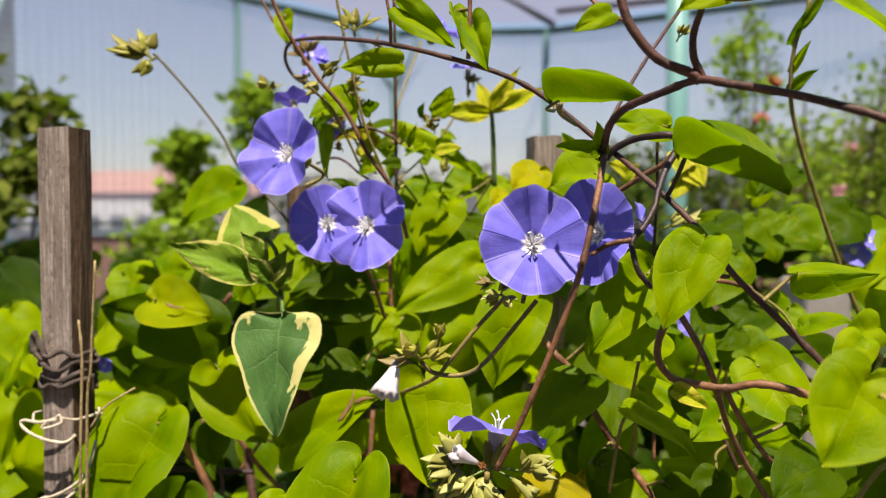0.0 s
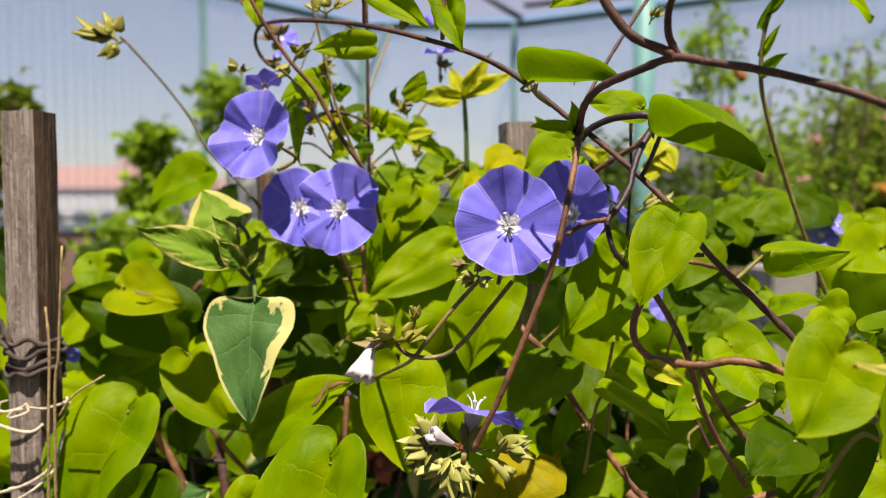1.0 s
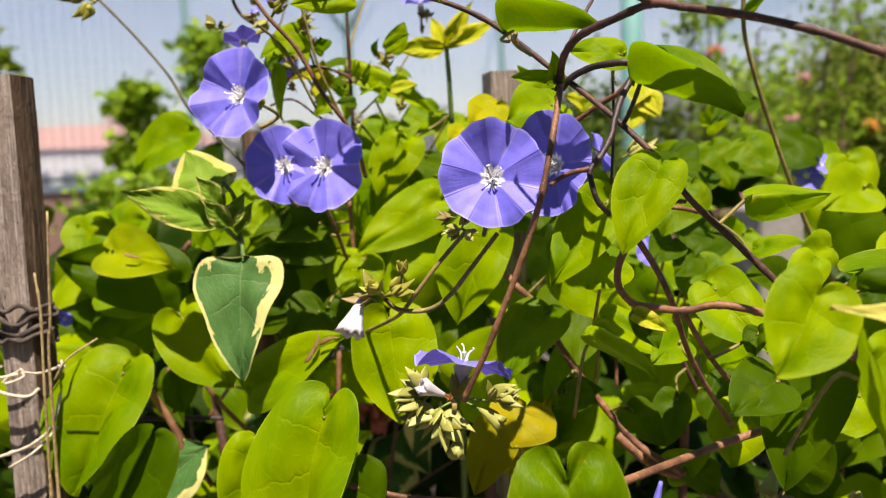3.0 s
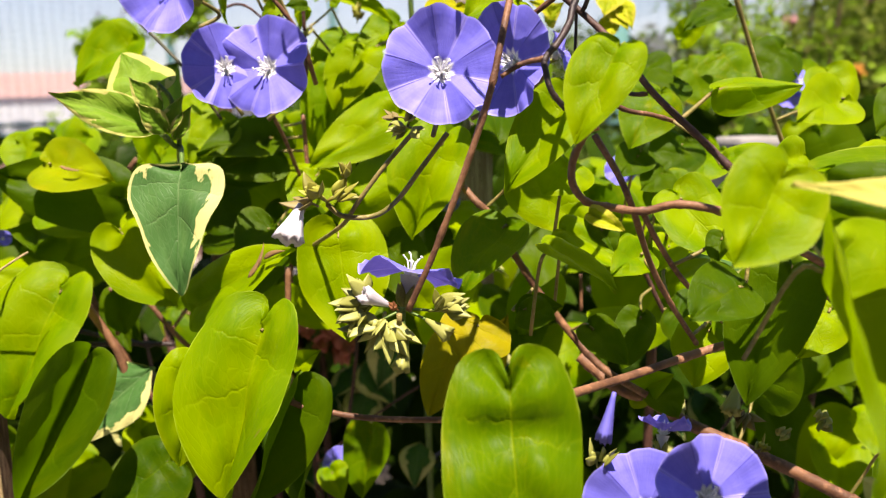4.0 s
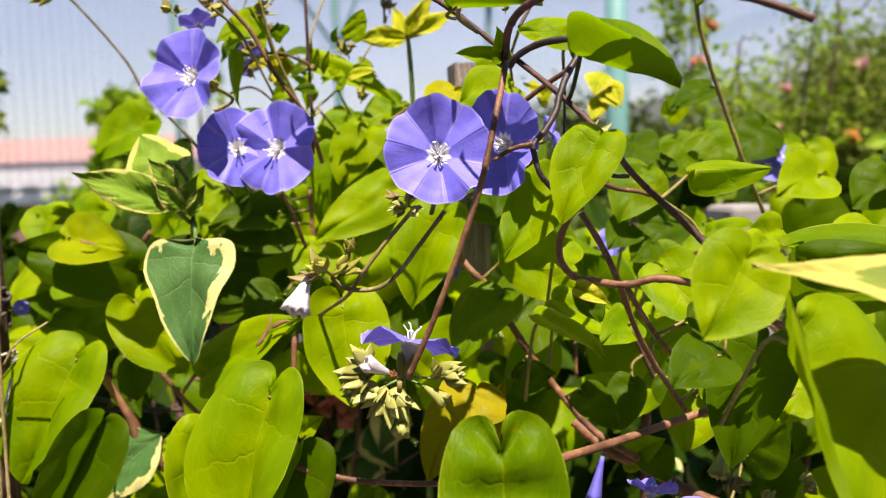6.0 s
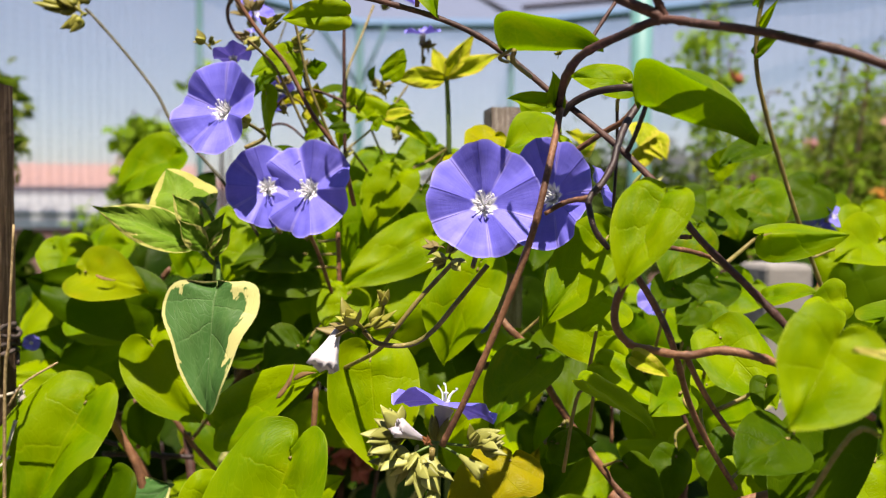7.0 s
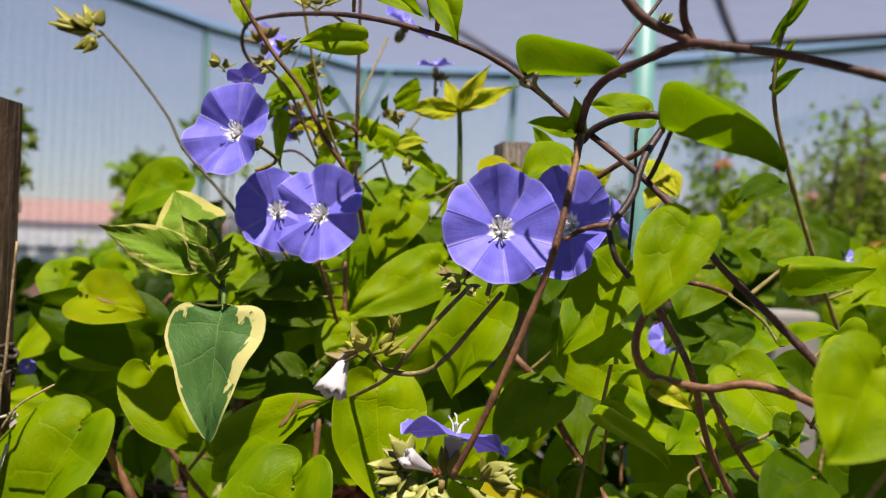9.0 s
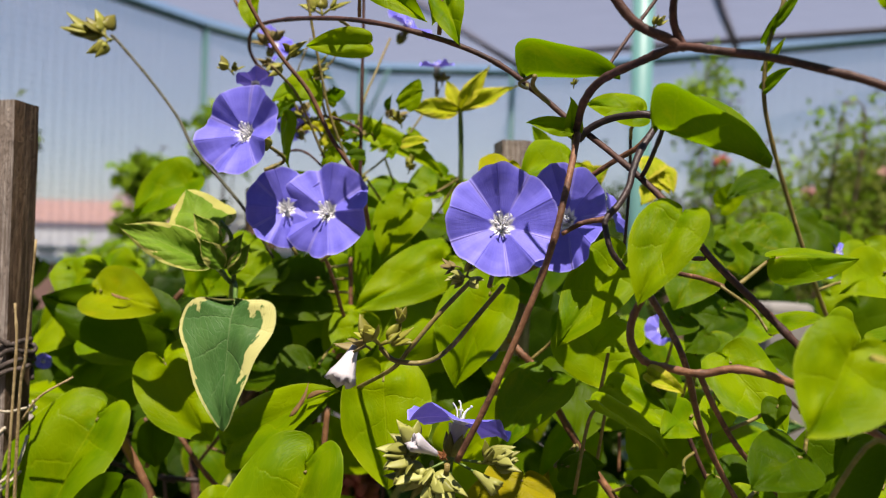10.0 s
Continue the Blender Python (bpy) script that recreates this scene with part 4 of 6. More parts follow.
stem(vine, [(0.0705, 0.2430, 1.1861), (0.0691, 0.2430, 1.1883), (0.0671, 0.2420, 1.1923), (0.0668, 0.2410, 1.1976), (0.0682, 0.2400, 1.2028), (0.0702, 0.2400, 1.2109)], 0.00120, 0.00100, BARK)
stem(vine, [(0.0500, 0.2430, 1.2018), (0.0477, 0.2440, 1.2024), (0.0447, 0.2460, 1.2053), (0.0413, 0.2500, 1.2106)], 0.00070, 0.00060, REDBARK)
stem(vine, [(0.0504, 0.2780, 1.1708), (0.0487, 0.2740, 1.1633), (0.0457, 0.2670, 1.1520), (0.0426, 0.2640, 1.1395), (0.0379, 0.2630, 1.1255), (0.0319, 0.2650, 1.1095), (0.0258, 0.2670, 1.0946), (0.0192, 0.2690, 1.0806)], 0.00110, 0.00100, REDBARK)
stem(vine, [(0.0871, 0.3300, 1.2310), (0.0833, 0.3300, 1.2252), (0.0719, 0.3250, 1.2088), (0.0635, 0.3200, 1.1956), (0.0581, 0.3150, 1.1865)], 0.00070, 0.00070, BARK)
stem(vine, [(0.0521, 0.2880, 1.1703), (0.0549, 0.2860, 1.1735), (0.0600, 0.2820, 1.1758), (0.0658, 0.2780, 1.1764), (0.0697, 0.2760, 1.1762), (0.0755, 0.2750, 1.1745)], 0.00120, 0.00130, DARKBARK)
stem(vine, [(0.0517, 0.3000, 1.1572), (0.0559, 0.2980, 1.1598), (0.0644, 0.2920, 1.1657), (0.0695, 0.2880, 1.1689), (0.0733, 0.2840, 1.1740)], 0.00090, 0.00100, REDBARK)
stem(vine, [(0.0675, 0.2500, 1.1691), (0.0680, 0.2620, 1.1642), (0.0682, 0.2720, 1.1604), (0.0674, 0.2750, 1.1584)], 0.00070, 0.00080, DARKBARK)
stem(vine, [(0.0733, 0.2840, 1.1740), (0.0684, 0.2800, 1.1667), (0.0653, 0.2750, 1.1600), (0.0637, 0.2720, 1.1555), (0.0602, 0.2680, 1.1504), (0.0567, 0.2660, 1.1465), (0.0566, 0.2650, 1.1434), (0.0580, 0.2640, 1.1380), (0.0618, 0.2660, 1.1335)], 0.00120, 0.00090, DARKBARK)
stem(vine, [(0.0567, 0.2660, 1.1465), (0.0508, 0.2680, 1.1453), (0.0454, 0.2680, 1.1422)], 0.00090, 0.00070, REDBARK)
stem(vine, [(0.0717, 0.3100, 1.1776), (0.0723, 0.3120, 1.1611), (0.0719, 0.3150, 1.1423), (0.0736, 0.3300, 1.1258)], 0.00060, 0.00060, DARKBARK)
stem(vine, [(0.0676, 0.2520, 1.1291), (0.0657, 0.2530, 1.1284), (0.0635, 0.2530, 1.1254), (0.0616, 0.2540, 1.1200), (0.0618, 0.2540, 1.1148), (0.0651, 0.2540, 1.1106), (0.0701, 0.2540, 1.1092), (0.0794, 0.2550, 1.1077), (0.0867, 0.2520, 1.1095), (0.0946, 0.2500, 1.1085), (0.1032, 0.2500, 1.1054), (0.1141, 0.2520, 1.0995), (0.1256, 0.2550, 1.0929)], 0.00110, 0.00130, REDBARK)
stem(vine, [(0.0710, 0.2750, 1.1263), (0.0763, 0.2720, 1.1167), (0.0801, 0.2700, 1.1074), (0.0903, 0.2900, 1.0880), (0.0995, 0.3000, 1.0729), (0.1109, 0.3100, 1.0569)], 0.00110, 0.00100, REDBARK)
stem(vine, [(0.0797, 0.2560, 1.1072), (0.0854, 0.2620, 1.0982), (0.0942, 0.2700, 1.0867), (0.1049, 0.2780, 1.0763), (0.1158, 0.2850, 1.0649), (0.1247, 0.2900, 1.0537)], 0.00090, 0.00080, REDBARK)
stem(vine, [(0.0789, 0.3100, 1.1388), (0.0875, 0.3150, 1.1329), (0.0981, 0.3200, 1.1307), (0.1087, 0.3300, 1.1280)], 0.00090, 0.00090, REDBARK)
stem(vine, [(0.0836, 0.2850, 1.1452), (0.0768, 0.2720, 1.1392), (0.0787, 0.2660, 1.1369), (0.0819, 0.2620, 1.1367)], 0.00070, 0.00070, BARK)
stem(vine, [(0.0370, 0.3450, 1.1074), (0.0418, 0.3400, 1.1019), (0.0470, 0.3400, 1.0967), (0.0558, 0.3350, 1.0813), (0.0629, 0.3350, 1.0700), (0.0732, 0.3350, 1.0557), (0.0843, 0.3300, 1.0433), (0.0988, 0.3250, 1.0345)], 0.00140, 0.00160, REDBARK)
stem(vine, [(0.0221, 0.2880, 1.1286), (0.0126, 0.2880, 1.1181), (0.0048, 0.2890, 1.1082), (-0.0012, 0.3000, 1.1004), (-0.0165, 0.3300, 1.0887)], 0.00080, 0.00080, STALK)
stem(vine, [(0.0314, 0.2850, 1.1277), (0.0238, 0.2860, 1.1181), (0.0161, 0.2880, 1.1085), (0.0092, 0.2890, 1.1042), (0.0004, 0.2890, 1.1045), (-0.0040, 0.2890, 1.1081)], 0.00080, 0.00090, STALK)
stem(vine, [(-0.1274, 0.3890, 1.2229), (-0.1238, 0.3880, 1.2198), (-0.1090, 0.3840, 1.2042), (-0.0957, 0.3800, 1.1882), (-0.0874, 0.3760, 1.1749), (-0.0745, 0.3720, 1.1619), (-0.0643, 0.3700, 1.1503), (-0.0543, 0.3750, 1.1328)], 0.00070, 0.00080, DARKSTALK)
stem(vine, [(-0.0627, 0.3300, 1.2361), (-0.0564, 0.3330, 1.2208), (-0.0458, 0.3360, 1.2040), (-0.0358, 0.3380, 1.1919), (-0.0279, 0.3400, 1.1766), (-0.0180, 0.3450, 1.1611), (-0.0152, 0.3600, 1.1449)], 0.00080, 0.00100, REDBARK)
stem(vine, [(-0.0823, 0.3900, 1.2492), (-0.0738, 0.3900, 1.2336), (-0.0673, 0.3850, 1.2248)], 0.00060, 0.00060, REDBARK)
stem(vine, [(-0.0416, 0.3500, 1.2392), (-0.0377, 0.3520, 1.2183), (-0.0346, 0.3540, 1.2036), (-0.0306, 0.3560, 1.1865), (-0.0219, 0.3600, 1.1648)], 0.00060, 0.00060, STALK)
stem(vine, [(-0.0224, 0.3800, 1.2469), (-0.0220, 0.3800, 1.2238), (-0.0218, 0.3800, 1.1959), (-0.0220, 0.3850, 1.1657), (-0.0230, 0.3900, 1.1490)], 0.00070, 0.00090, BARK)
stem(vine, [(-0.0165, 0.3000, 1.2255), (-0.0147, 0.3000, 1.2166), (-0.0145, 0.3010, 1.2082)], 0.00060, 0.00060, REDBARK)
stem(vine, [(0.0109, 0.2970, 1.2243), (0.0108, 0.2960, 1.2135), (0.0104, 0.2960, 1.2022)], 0.00080, 0.00080, REDBARK)
stem(vine, [(-0.0152, 0.4300, 1.2351), (-0.0197, 0.4200, 1.2189), (-0.0239, 0.4100, 1.2034), (-0.0265, 0.4000, 1.1861)], 0.00060, 0.00060, STALK)
stem(vine, [(0.0010, 0.4300, 1.2006), (-0.0069, 0.4250, 1.1882), (-0.0171, 0.4200, 1.1769), (-0.0252, 0.4100, 1.1687)], 0.00060, 0.00060, STALK)
stem(vine, [(-0.0498, 0.3400, 1.2012), (-0.0433, 0.3500, 1.1946), (-0.0397, 0.3600, 1.1859), (-0.0338, 0.3650, 1.1718)], 0.00060, 0.00060, STALK)
stem(vine, [(-0.0534, 0.3900, 1.1805), (-0.0464, 0.3850, 1.1872), (-0.0360, 0.3800, 1.1902), (-0.0242, 0.3800, 1.1866), (-0.0214, 0.3800, 1.1843)], 0.00070, 0.00070, BARK)
stem(vine, [(-0.0592, 0.4000, 1.1763), (-0.0516, 0.4000, 1.1788), (-0.0452, 0.3950, 1.1767), (-0.0376, 0.3900, 1.1708), (-0.0254, 0.3900, 1.1635)], 0.00060, 0.00060, BARK)
stem(vine, [(-0.0439, 0.4000, 1.2108), (-0.0364, 0.4000, 1.2182), (-0.0314, 0.4000, 1.2328)], 0.00040, 0.00040, STALK)
stem(vine, [(-0.0605, 0.4200, 1.2037), (-0.0538, 0.4200, 1.2218), (-0.0498, 0.4200, 1.2321)], 0.00040, 0.00040, STALK)
stem(cream_plant, [(0.0180, 0.4140, 1.2011), (0.0188, 0.4160, 1.1873), (0.0194, 0.4200, 1.1669)], 0.00120, 0.00140, GREENSTEM)
stem(cream_plant, [(-0.0649, 0.3350, 1.1289), (-0.0609, 0.3400, 1.1243), (-0.0606, 0.3350, 1.1392), (-0.0645, 0.3340, 1.1455)], 0.00110, 0.00090, GREENSTEM)
stem(cream_plant, [(-0.0577, 0.3310, 1.1185), (-0.0593, 0.3370, 1.1224), (-0.0617, 0.3430, 1.1240), (-0.0649, 0.3530, 1.1142), (-0.0673, 0.3600, 1.0953), (-0.0724, 0.3700, 1.0655)], 0.00090, 0.00140, GREENSTEM)
stem(vine, [(-0.0331, 0.3600, 1.1371), (-0.0301, 0.3700, 1.1263), (-0.0279, 0.3800, 1.1148), (-0.0256, 0.3900, 1.1003), (-0.0344, 0.4000, 1.0837), (-0.0384, 0.4100, 1.0558)], 0.00080, 0.00100, REDBARK)
stem(vine, [(-0.0267, 0.4000, 1.1339), (-0.0262, 0.4000, 1.1189), (-0.0267, 0.4000, 1.1051), (-0.0346, 0.4020, 1.0884), (-0.0364, 0.4050, 1.0673), (-0.0385, 0.4100, 1.0453)], 0.00110, 0.00120, REDBARK)
stem(vine, [(-0.1172, 0.3850, 1.0598), (-0.1135, 0.3880, 1.0491), (-0.1067, 0.3900, 1.0374), (-0.1025, 0.3920, 1.0242)], 0.00150, 0.00160, REDBARK)
stem(vine, [(-0.0970, 0.4000, 1.0562), (-0.0881, 0.4000, 1.0435), (-0.0754, 0.4000, 1.0296)], 0.00120, 0.00120, REDBARK)
stem(vine, [(-0.1313, 0.4200, 1.0897), (-0.1135, 0.4200, 1.1060), (-0.1039, 0.4200, 1.1167)], 0.00140, 0.00140, REDBARK)
stem(vine, [(-0.1348, 0.4200, 1.0329), (-0.1129, 0.4200, 1.0327), (-0.0939, 0.4200, 1.0319)], 0.00140, 0.00130, DARKBARK)
stem(vine, [(0.0590, 0.2450, 1.0631), (0.0617, 0.2500, 1.0624), (0.0801, 0.2680, 1.0606), (0.0993, 0.2780, 1.0628), (0.1139, 0.2800, 1.0661), (0.1236, 0.2830, 1.0669), (0.1459, 0.3000, 1.0643), (0.1731, 0.3100, 1.0683), (0.2035, 0.3200, 1.0685)], 0.00150, 0.00150, REDBARK)
stem(vine, [(0.1148, 0.2800, 1.0664), (0.1146, 0.2780, 1.0703), (0.1152, 0.2760, 1.0733), (0.1167, 0.2740, 1.0758)], 0.00100, 0.00080, BARK)
stem(vine, [(-0.0200, 0.3000, 1.0448), (-0.0154, 0.3000, 1.0429), (-0.0003, 0.3000, 1.0393), (0.0151, 0.3000, 1.0378), (0.0305, 0.3000, 1.0372)], 0.00120, 0.00120, REDBARK)
stem(vine, [(-0.0275, 0.3500, 1.0789), (-0.0288, 0.3500, 1.0560), (-0.0290, 0.3450, 1.0437), (-0.0283, 0.3400, 1.0316)], 0.00130, 0.00120, REDBARK)
stem(vine, [(-0.0350, 0.3300, 1.0490), (-0.0328, 0.3300, 1.0423), (-0.0303, 0.3300, 1.0344)], 0.00090, 0.00090, DARKBARK)
stem(vine, [(0.0777, 0.3400, 1.0448), (0.0899, 0.3350, 1.0346), (0.1019, 0.3300, 1.0302), (0.1135, 0.3250, 1.0237), (0.1290, 0.3200, 1.0173), (0.1483, 0.3150, 1.0086), (0.1672, 0.3100, 0.9991)], 0.00240, 0.00270, REDBARK)
stem(vine, [(-0.1223, 0.4000, 1.0631), (-0.1167, 0.4000, 1.0456), (-0.1091, 0.4000, 1.0331), (-0.1027, 0.4000, 1.0206), (-0.0951, 0.4000, 1.0065)], 0.00160, 0.00140, REDBARK)
stem(vine, [(-0.1431, 0.4100, 1.0148), (-0.1268, 0.4100, 1.0168), (-0.1130, 0.4100, 1.0203)], 0.00130, 0.00130, DARKBARK)
stem(vine, [(-0.1416, 0.4200, 1.0409), (-0.1232, 0.4200, 1.0358), (-0.1046, 0.4200, 1.0313)], 0.00130, 0.00140, DARKBARK)
stem(vine, [(0.1313, 0.3400, 1.2320), (0.1298, 0.3400, 1.2261), (0.1262, 0.3420, 1.2125), (0.1265, 0.3450, 1.1948), (0.1326, 0.3500, 1.1767), (0.1399, 0.3550, 1.1601), (0.1485, 0.3600, 1.1408), (0.1616, 0.3700, 1.1170), (0.1763, 0.3800, 1.0942)], 0.00090, 0.00100, STALK)
stem(vine, [(0.0976, 0.3500, 1.0865), (0.1040, 0.3500, 1.0727), (0.1105, 0.3500, 1.0587), (0.1194, 0.3500, 1.0443)], 0.00100, 0.00100, BARK)
stem(vine, [(0.0852, 0.3800, 1.0670), (0.0853, 0.3800, 1.0519)], 0.00080, 0.00080, REDBARK)
stem(vine, [(-0.1089, 0.3620, 1.0683), (-0.1070, 0.3620, 1.0630), (-0.1007, 0.3620, 1.0523), (-0.0965, 0.3620, 1.0431), (-0.0942, 0.3620, 1.0309), (-0.0930, 0.3620, 1.0182)], 0.00182, 0.00200, REDBARK)
stem(vine, [(-0.1013, 0.3700, 1.0692), (-0.0982, 0.3700, 1.0586), (-0.1000, 0.3700, 1.0500)], 0.00093, 0.00102, REDBARK)

# blue flowers
flower(vine, (0.0301, 0.2810, 1.1447), (-0.03, -0.97, 0.22), 0.0158, 10, 1, 0.48, 1, stalk=(0.0273, 0.2870, 1.1270))
flower(vine, (0.0509, 0.3000, 1.1477), (-0.5, -0.84, 0.15), 0.0168, 90, 2, 0.46, 0.86, stalk=(0.0393, 0.3100, 1.1312))
flower(vine, (-0.0271, 0.3316, 1.1496), (-0.36, -0.91, 0.16), 0.0163, 25, 3, 0.22, 1, stalk=(-0.0316, 0.3500, 1.1322))
flower(vine, (-0.0415, 0.3335, 1.1504), (0.32, -0.93, 0.16), 0.0139, 60, 4, 0.25, 1, stalk=(-0.0403, 0.3500, 1.1343))
flower(vine, (-0.0549, 0.3280, 1.1752), (-0.46, -0.86, 0.22), 0.0161, 5, 5, 0.48, 1, stalk=(-0.0522, 0.3450, 1.1644))
flower(vine, (-0.0576, 0.3500, 1.1968), (-0.2, 0.35, 0.9), 0.0067, 50, 6, 0.4, 1, label="blue funnel flower seen from behind")
flower(vine, (0.0199, 0.2830, 1.0892), (0.2, 0.27, 0.95), 0.0150, 15, 7, -0.1, 1, stalk=(0.0166, 0.2720, 1.0787))
flower(vine, (0.0786, 0.2460, 1.0316), (-0.15, -0.9, 0.36), 0.0158, 20, 8, 0.4, 1, stalk=(0.0856, 0.2600, 1.0138))
flower(vine, (0.0924, 0.2390, 1.0381), (0.12, -0.88, 0.4), 0.0150, 50, 9, 0.32, 1, stalk=(0.0953, 0.2600, 1.0135))
flower(vine, (0.0874, 0.2620, 1.0467), (0.2, 0.3, 0.92), 0.0090, 70, 2, 0.5, 0.6, label="half-shut blue flower")
flower(vine, (-0.0085, 0.4500, 1.2460), (0.5, -0.3, 0.8), 0.0121, 0, 3, 0.35, 1)
flower(vine, (0.0069, 0.4300, 1.2225), (0.0, -0.2, 1.0), 0.0082, 0, 1, 0.35, 1, stalk=(0.0079, 0.4300, 1.2124))
flower(vine, (-0.0661, 0.4200, 1.2284), (0.5, -0.5, 0.6), 0.0092, 0, 2, 0.35, 1)
flower(vine, (-0.0628, 0.4500, 1.1986), (0.4, -0.6, -0.3), 0.0086, 0, 4, 0.35, 1)
flower(vine, (0.0686, 0.3200, 1.1508), (0.8, -0.35, 0.35), 0.0075, 0, 5, 0.3, 1, label="blue flower turned away")
flower(vine, (0.1812, 0.4200, 1.1373), (0.2, -0.8, 0.4), 0.0078, 0, 3, 0.3, 1)
flower(vine, (0.1055, 0.4000, 1.1070), (-0.2, -0.9, 0.4), 0.0068, 0, 1, 0.3, 1)
flower(vine, (-0.1564, 0.4000, 1.0856), (0.6, -0.6, 0.4), 0.0036, 0, 2, 0.3, 1)
flower(vine, (-0.2034, 0.5200, 1.0770), (0.5, -0.5, 0.8), 0.0033, 0, 3, 0.3, 1)
flower(vine, (0.1881, 0.4200, 1.1424), (0.6, -0.6, 0.4), 0.0078, 0, 2, 0.3, 1)
flower(vine, (-0.0182, 0.4000, 0.9803), (0.2, -0.8, 0.4), 0.0078, 0, 4, 0.3, 1)
flower(vine, (0.0323, 0.4200, 1.0945), (0.2, -0.8, 0.4), 0.0058, 0, 4, 0.3, 1)
closed_flower(vine, (0.0711, 0.2480, 1.0630), (-0.0036, -0.0020, -0.0132), 0.0118, 0.0020, BLUEPETAL, 3, "half-shut blue flower rolled lengthwise")
bud_cluster(vine, (0.0675, 0.2500, 1.0418), (-0.1, -0.5, 0.4), 0.0072, 7, PALESEPAL, 41, 0.8, label="pale sepals of the shut flower", long=1)

# buds and seed heads
stem(vine, [(0.0178, 0.2760, 1.0794), (0.0120, 0.2740, 1.0771)], 0.00045, 0.00040, GREENSTEM, "flower_stalk", 0.1, 6, 4)
stem(vine, [(0.0178, 0.2760, 1.0794), (0.0264, 0.2720, 1.0796)], 0.00045, 0.00040, GREENSTEM, "flower_stalk", 0.1, 6, 4)
stem(vine, [(0.0178, 0.2760, 1.0794), (0.0092, 0.2750, 1.0811)], 0.00045, 0.00040, GREENSTEM, "flower_stalk", 0.1, 6, 4)
stem(vine, [(0.0178, 0.2760, 1.0794), (0.0239, 0.2720, 1.0771)], 0.00045, 0.00040, GREENSTEM, "flower_stalk", 0.1, 6, 4)
stem(vine, [(0.0178, 0.2760, 1.0794), (0.0175, 0.2750, 1.0705)], 0.00045, 0.00040, GREENSTEM, "flower_stalk", 0.1, 6, 4)
bud_cluster(vine, (-0.1295, 0.3880, 1.2223), (-0.5, -0.2, 0.5), 0.0126, 16, SEPAL, 3, 1, label="brown-tipped green seed head", long=1)
bud_cluster(vine, (-0.1276, 0.3870, 1.2206), (-0.3, -0.5, -0.1), 0.0094, 8, SEPAL, 4, 1, label="green sepals of the seed head", long=1)
bud_cluster(vine, (-0.0039, 0.2880, 1.1090), (0.0, -0.5, 0.45), 0.0084, 17, SEPAL, 5, 1.1, label="green and brown bud cluster", long=1)
bud_cluster(vine, (-0.0078, 0.2870, 1.1085), (-0.7, -0.3, 0.5), 0.0074, 7, DRYSEPAL, 6, 0.8, label="brown-tinged sepals", long=1)
bud_cluster(vine, (0.0019, 0.2880, 1.1133), (0.1, -0.2, 1.0), 0.0063, 2, SEPAL, 7, 0.3, label="upright pointed bud", long=1)
closed_flower(vine, (-0.0110, 0.2860, 1.1086), (-0.0030, -0.0040, -0.0083), 0.0108, 0.0040, WHITEPETAL, 1)
bud_cluster(vine, (0.0120, 0.2740, 1.0771), (-0.2, -0.6, -0.6), 0.0092, 38, PALESEPAL, 8, 1.1, label="pale yellow-green bud cluster under the blue flower", long=1)
bud_cluster(vine, (0.0264, 0.2720, 1.0796), (0.8, -0.4, 0.1), 0.0086, 22, PALESEPAL, 9, 0.9, label="pale pointed sepals", long=1)
bud_cluster(vine, (0.0092, 0.2750, 1.0811), (-0.9, -0.3, 0.15), 0.0092, 26, PALESEPAL, 10, 0.9, label="pale pointed sepals", long=1)
bud_cluster(vine, (0.0166, 0.2680, 1.0809), (0.0, -0.7, 0.3), 0.0033, 7, RUST, 11, 1, label="rust-brown bract", long=1)
closed_flower(vine, (0.0139, 0.2740, 1.0810), (-0.0064, -0.0040, 0.0040), 0.0086, 0.0024, WHITEPETAL, 2)
closed_flower(vine, (0.0183, 0.2750, 1.0704), (-0.0018, -0.0040, -0.0068), 0.0081, 0.0026, PALESEPAL, 4)
closed_flower(vine, (0.0239, 0.2720, 1.0771), (0.0063, -0.0040, -0.0035), 0.0077, 0.0022, PALESEPAL, 5, "pale green bud")
bud_cluster(vine, (0.0205, 0.2790, 1.1299), (-0.3, -0.6, 0.1), 0.0062, 14, PALESEPAL, 12, 1.3, label="small green buds under the blue flower", long=1)
bud_cluster(vine, (0.0182, 0.2940, 1.1324), (-0.6, -0.3, 0.3), 0.0046, 6, DRYSEPAL, 13, 1, label="brown bud", long=1)
bud_cluster(vine, (-0.0692, 0.3600, 1.2031), (-0.2, -0.4, 0.4), 0.0069, 9, SEPAL, 14, 1, label="yellow-green bud", long=1)
bud_cluster(vine, (-0.0355, 0.3600, 1.2254), (0.1, -0.4, 0.6), 0.0087, 13, SEPAL, 15, 1.1, label="yellow-green bud cluster", long=1)
bud_cluster(vine, (-0.0465, 0.3500, 1.2053), (0.2, -0.6, 0.3), 0.0084, 12, SEPAL, 16, 1.2, label="brownish bud cluster", long=1)
bud_cluster(vine, (-0.0648, 0.4100, 1.2227), (0.2, -0.6, 0.3), 0.0095, 8, DRYSEPAL, 17, 1.2, label="brown calyx", long=1)
bud_cluster(vine, (-0.0436, 0.3700, 1.2039), (0.2, -0.6, 0.3), 0.0094, 9, SEPAL, 18, 1.2, label="green buds", long=1)
bud_cluster(vine, (-0.0099, 0.4500, 1.2411), (0.3, -0.2, 0.8), 0.0062, 7, DRYSEPAL, 19, 0.5, label="dark calyx", long=1)
bud_cluster(vine, (0.0095, 0.4300, 1.2150), (0.0, -0.2, 0.8), 0.0058, 7, DRYSEPAL, 20, 0.45, label="brown-green calyx", long=1)
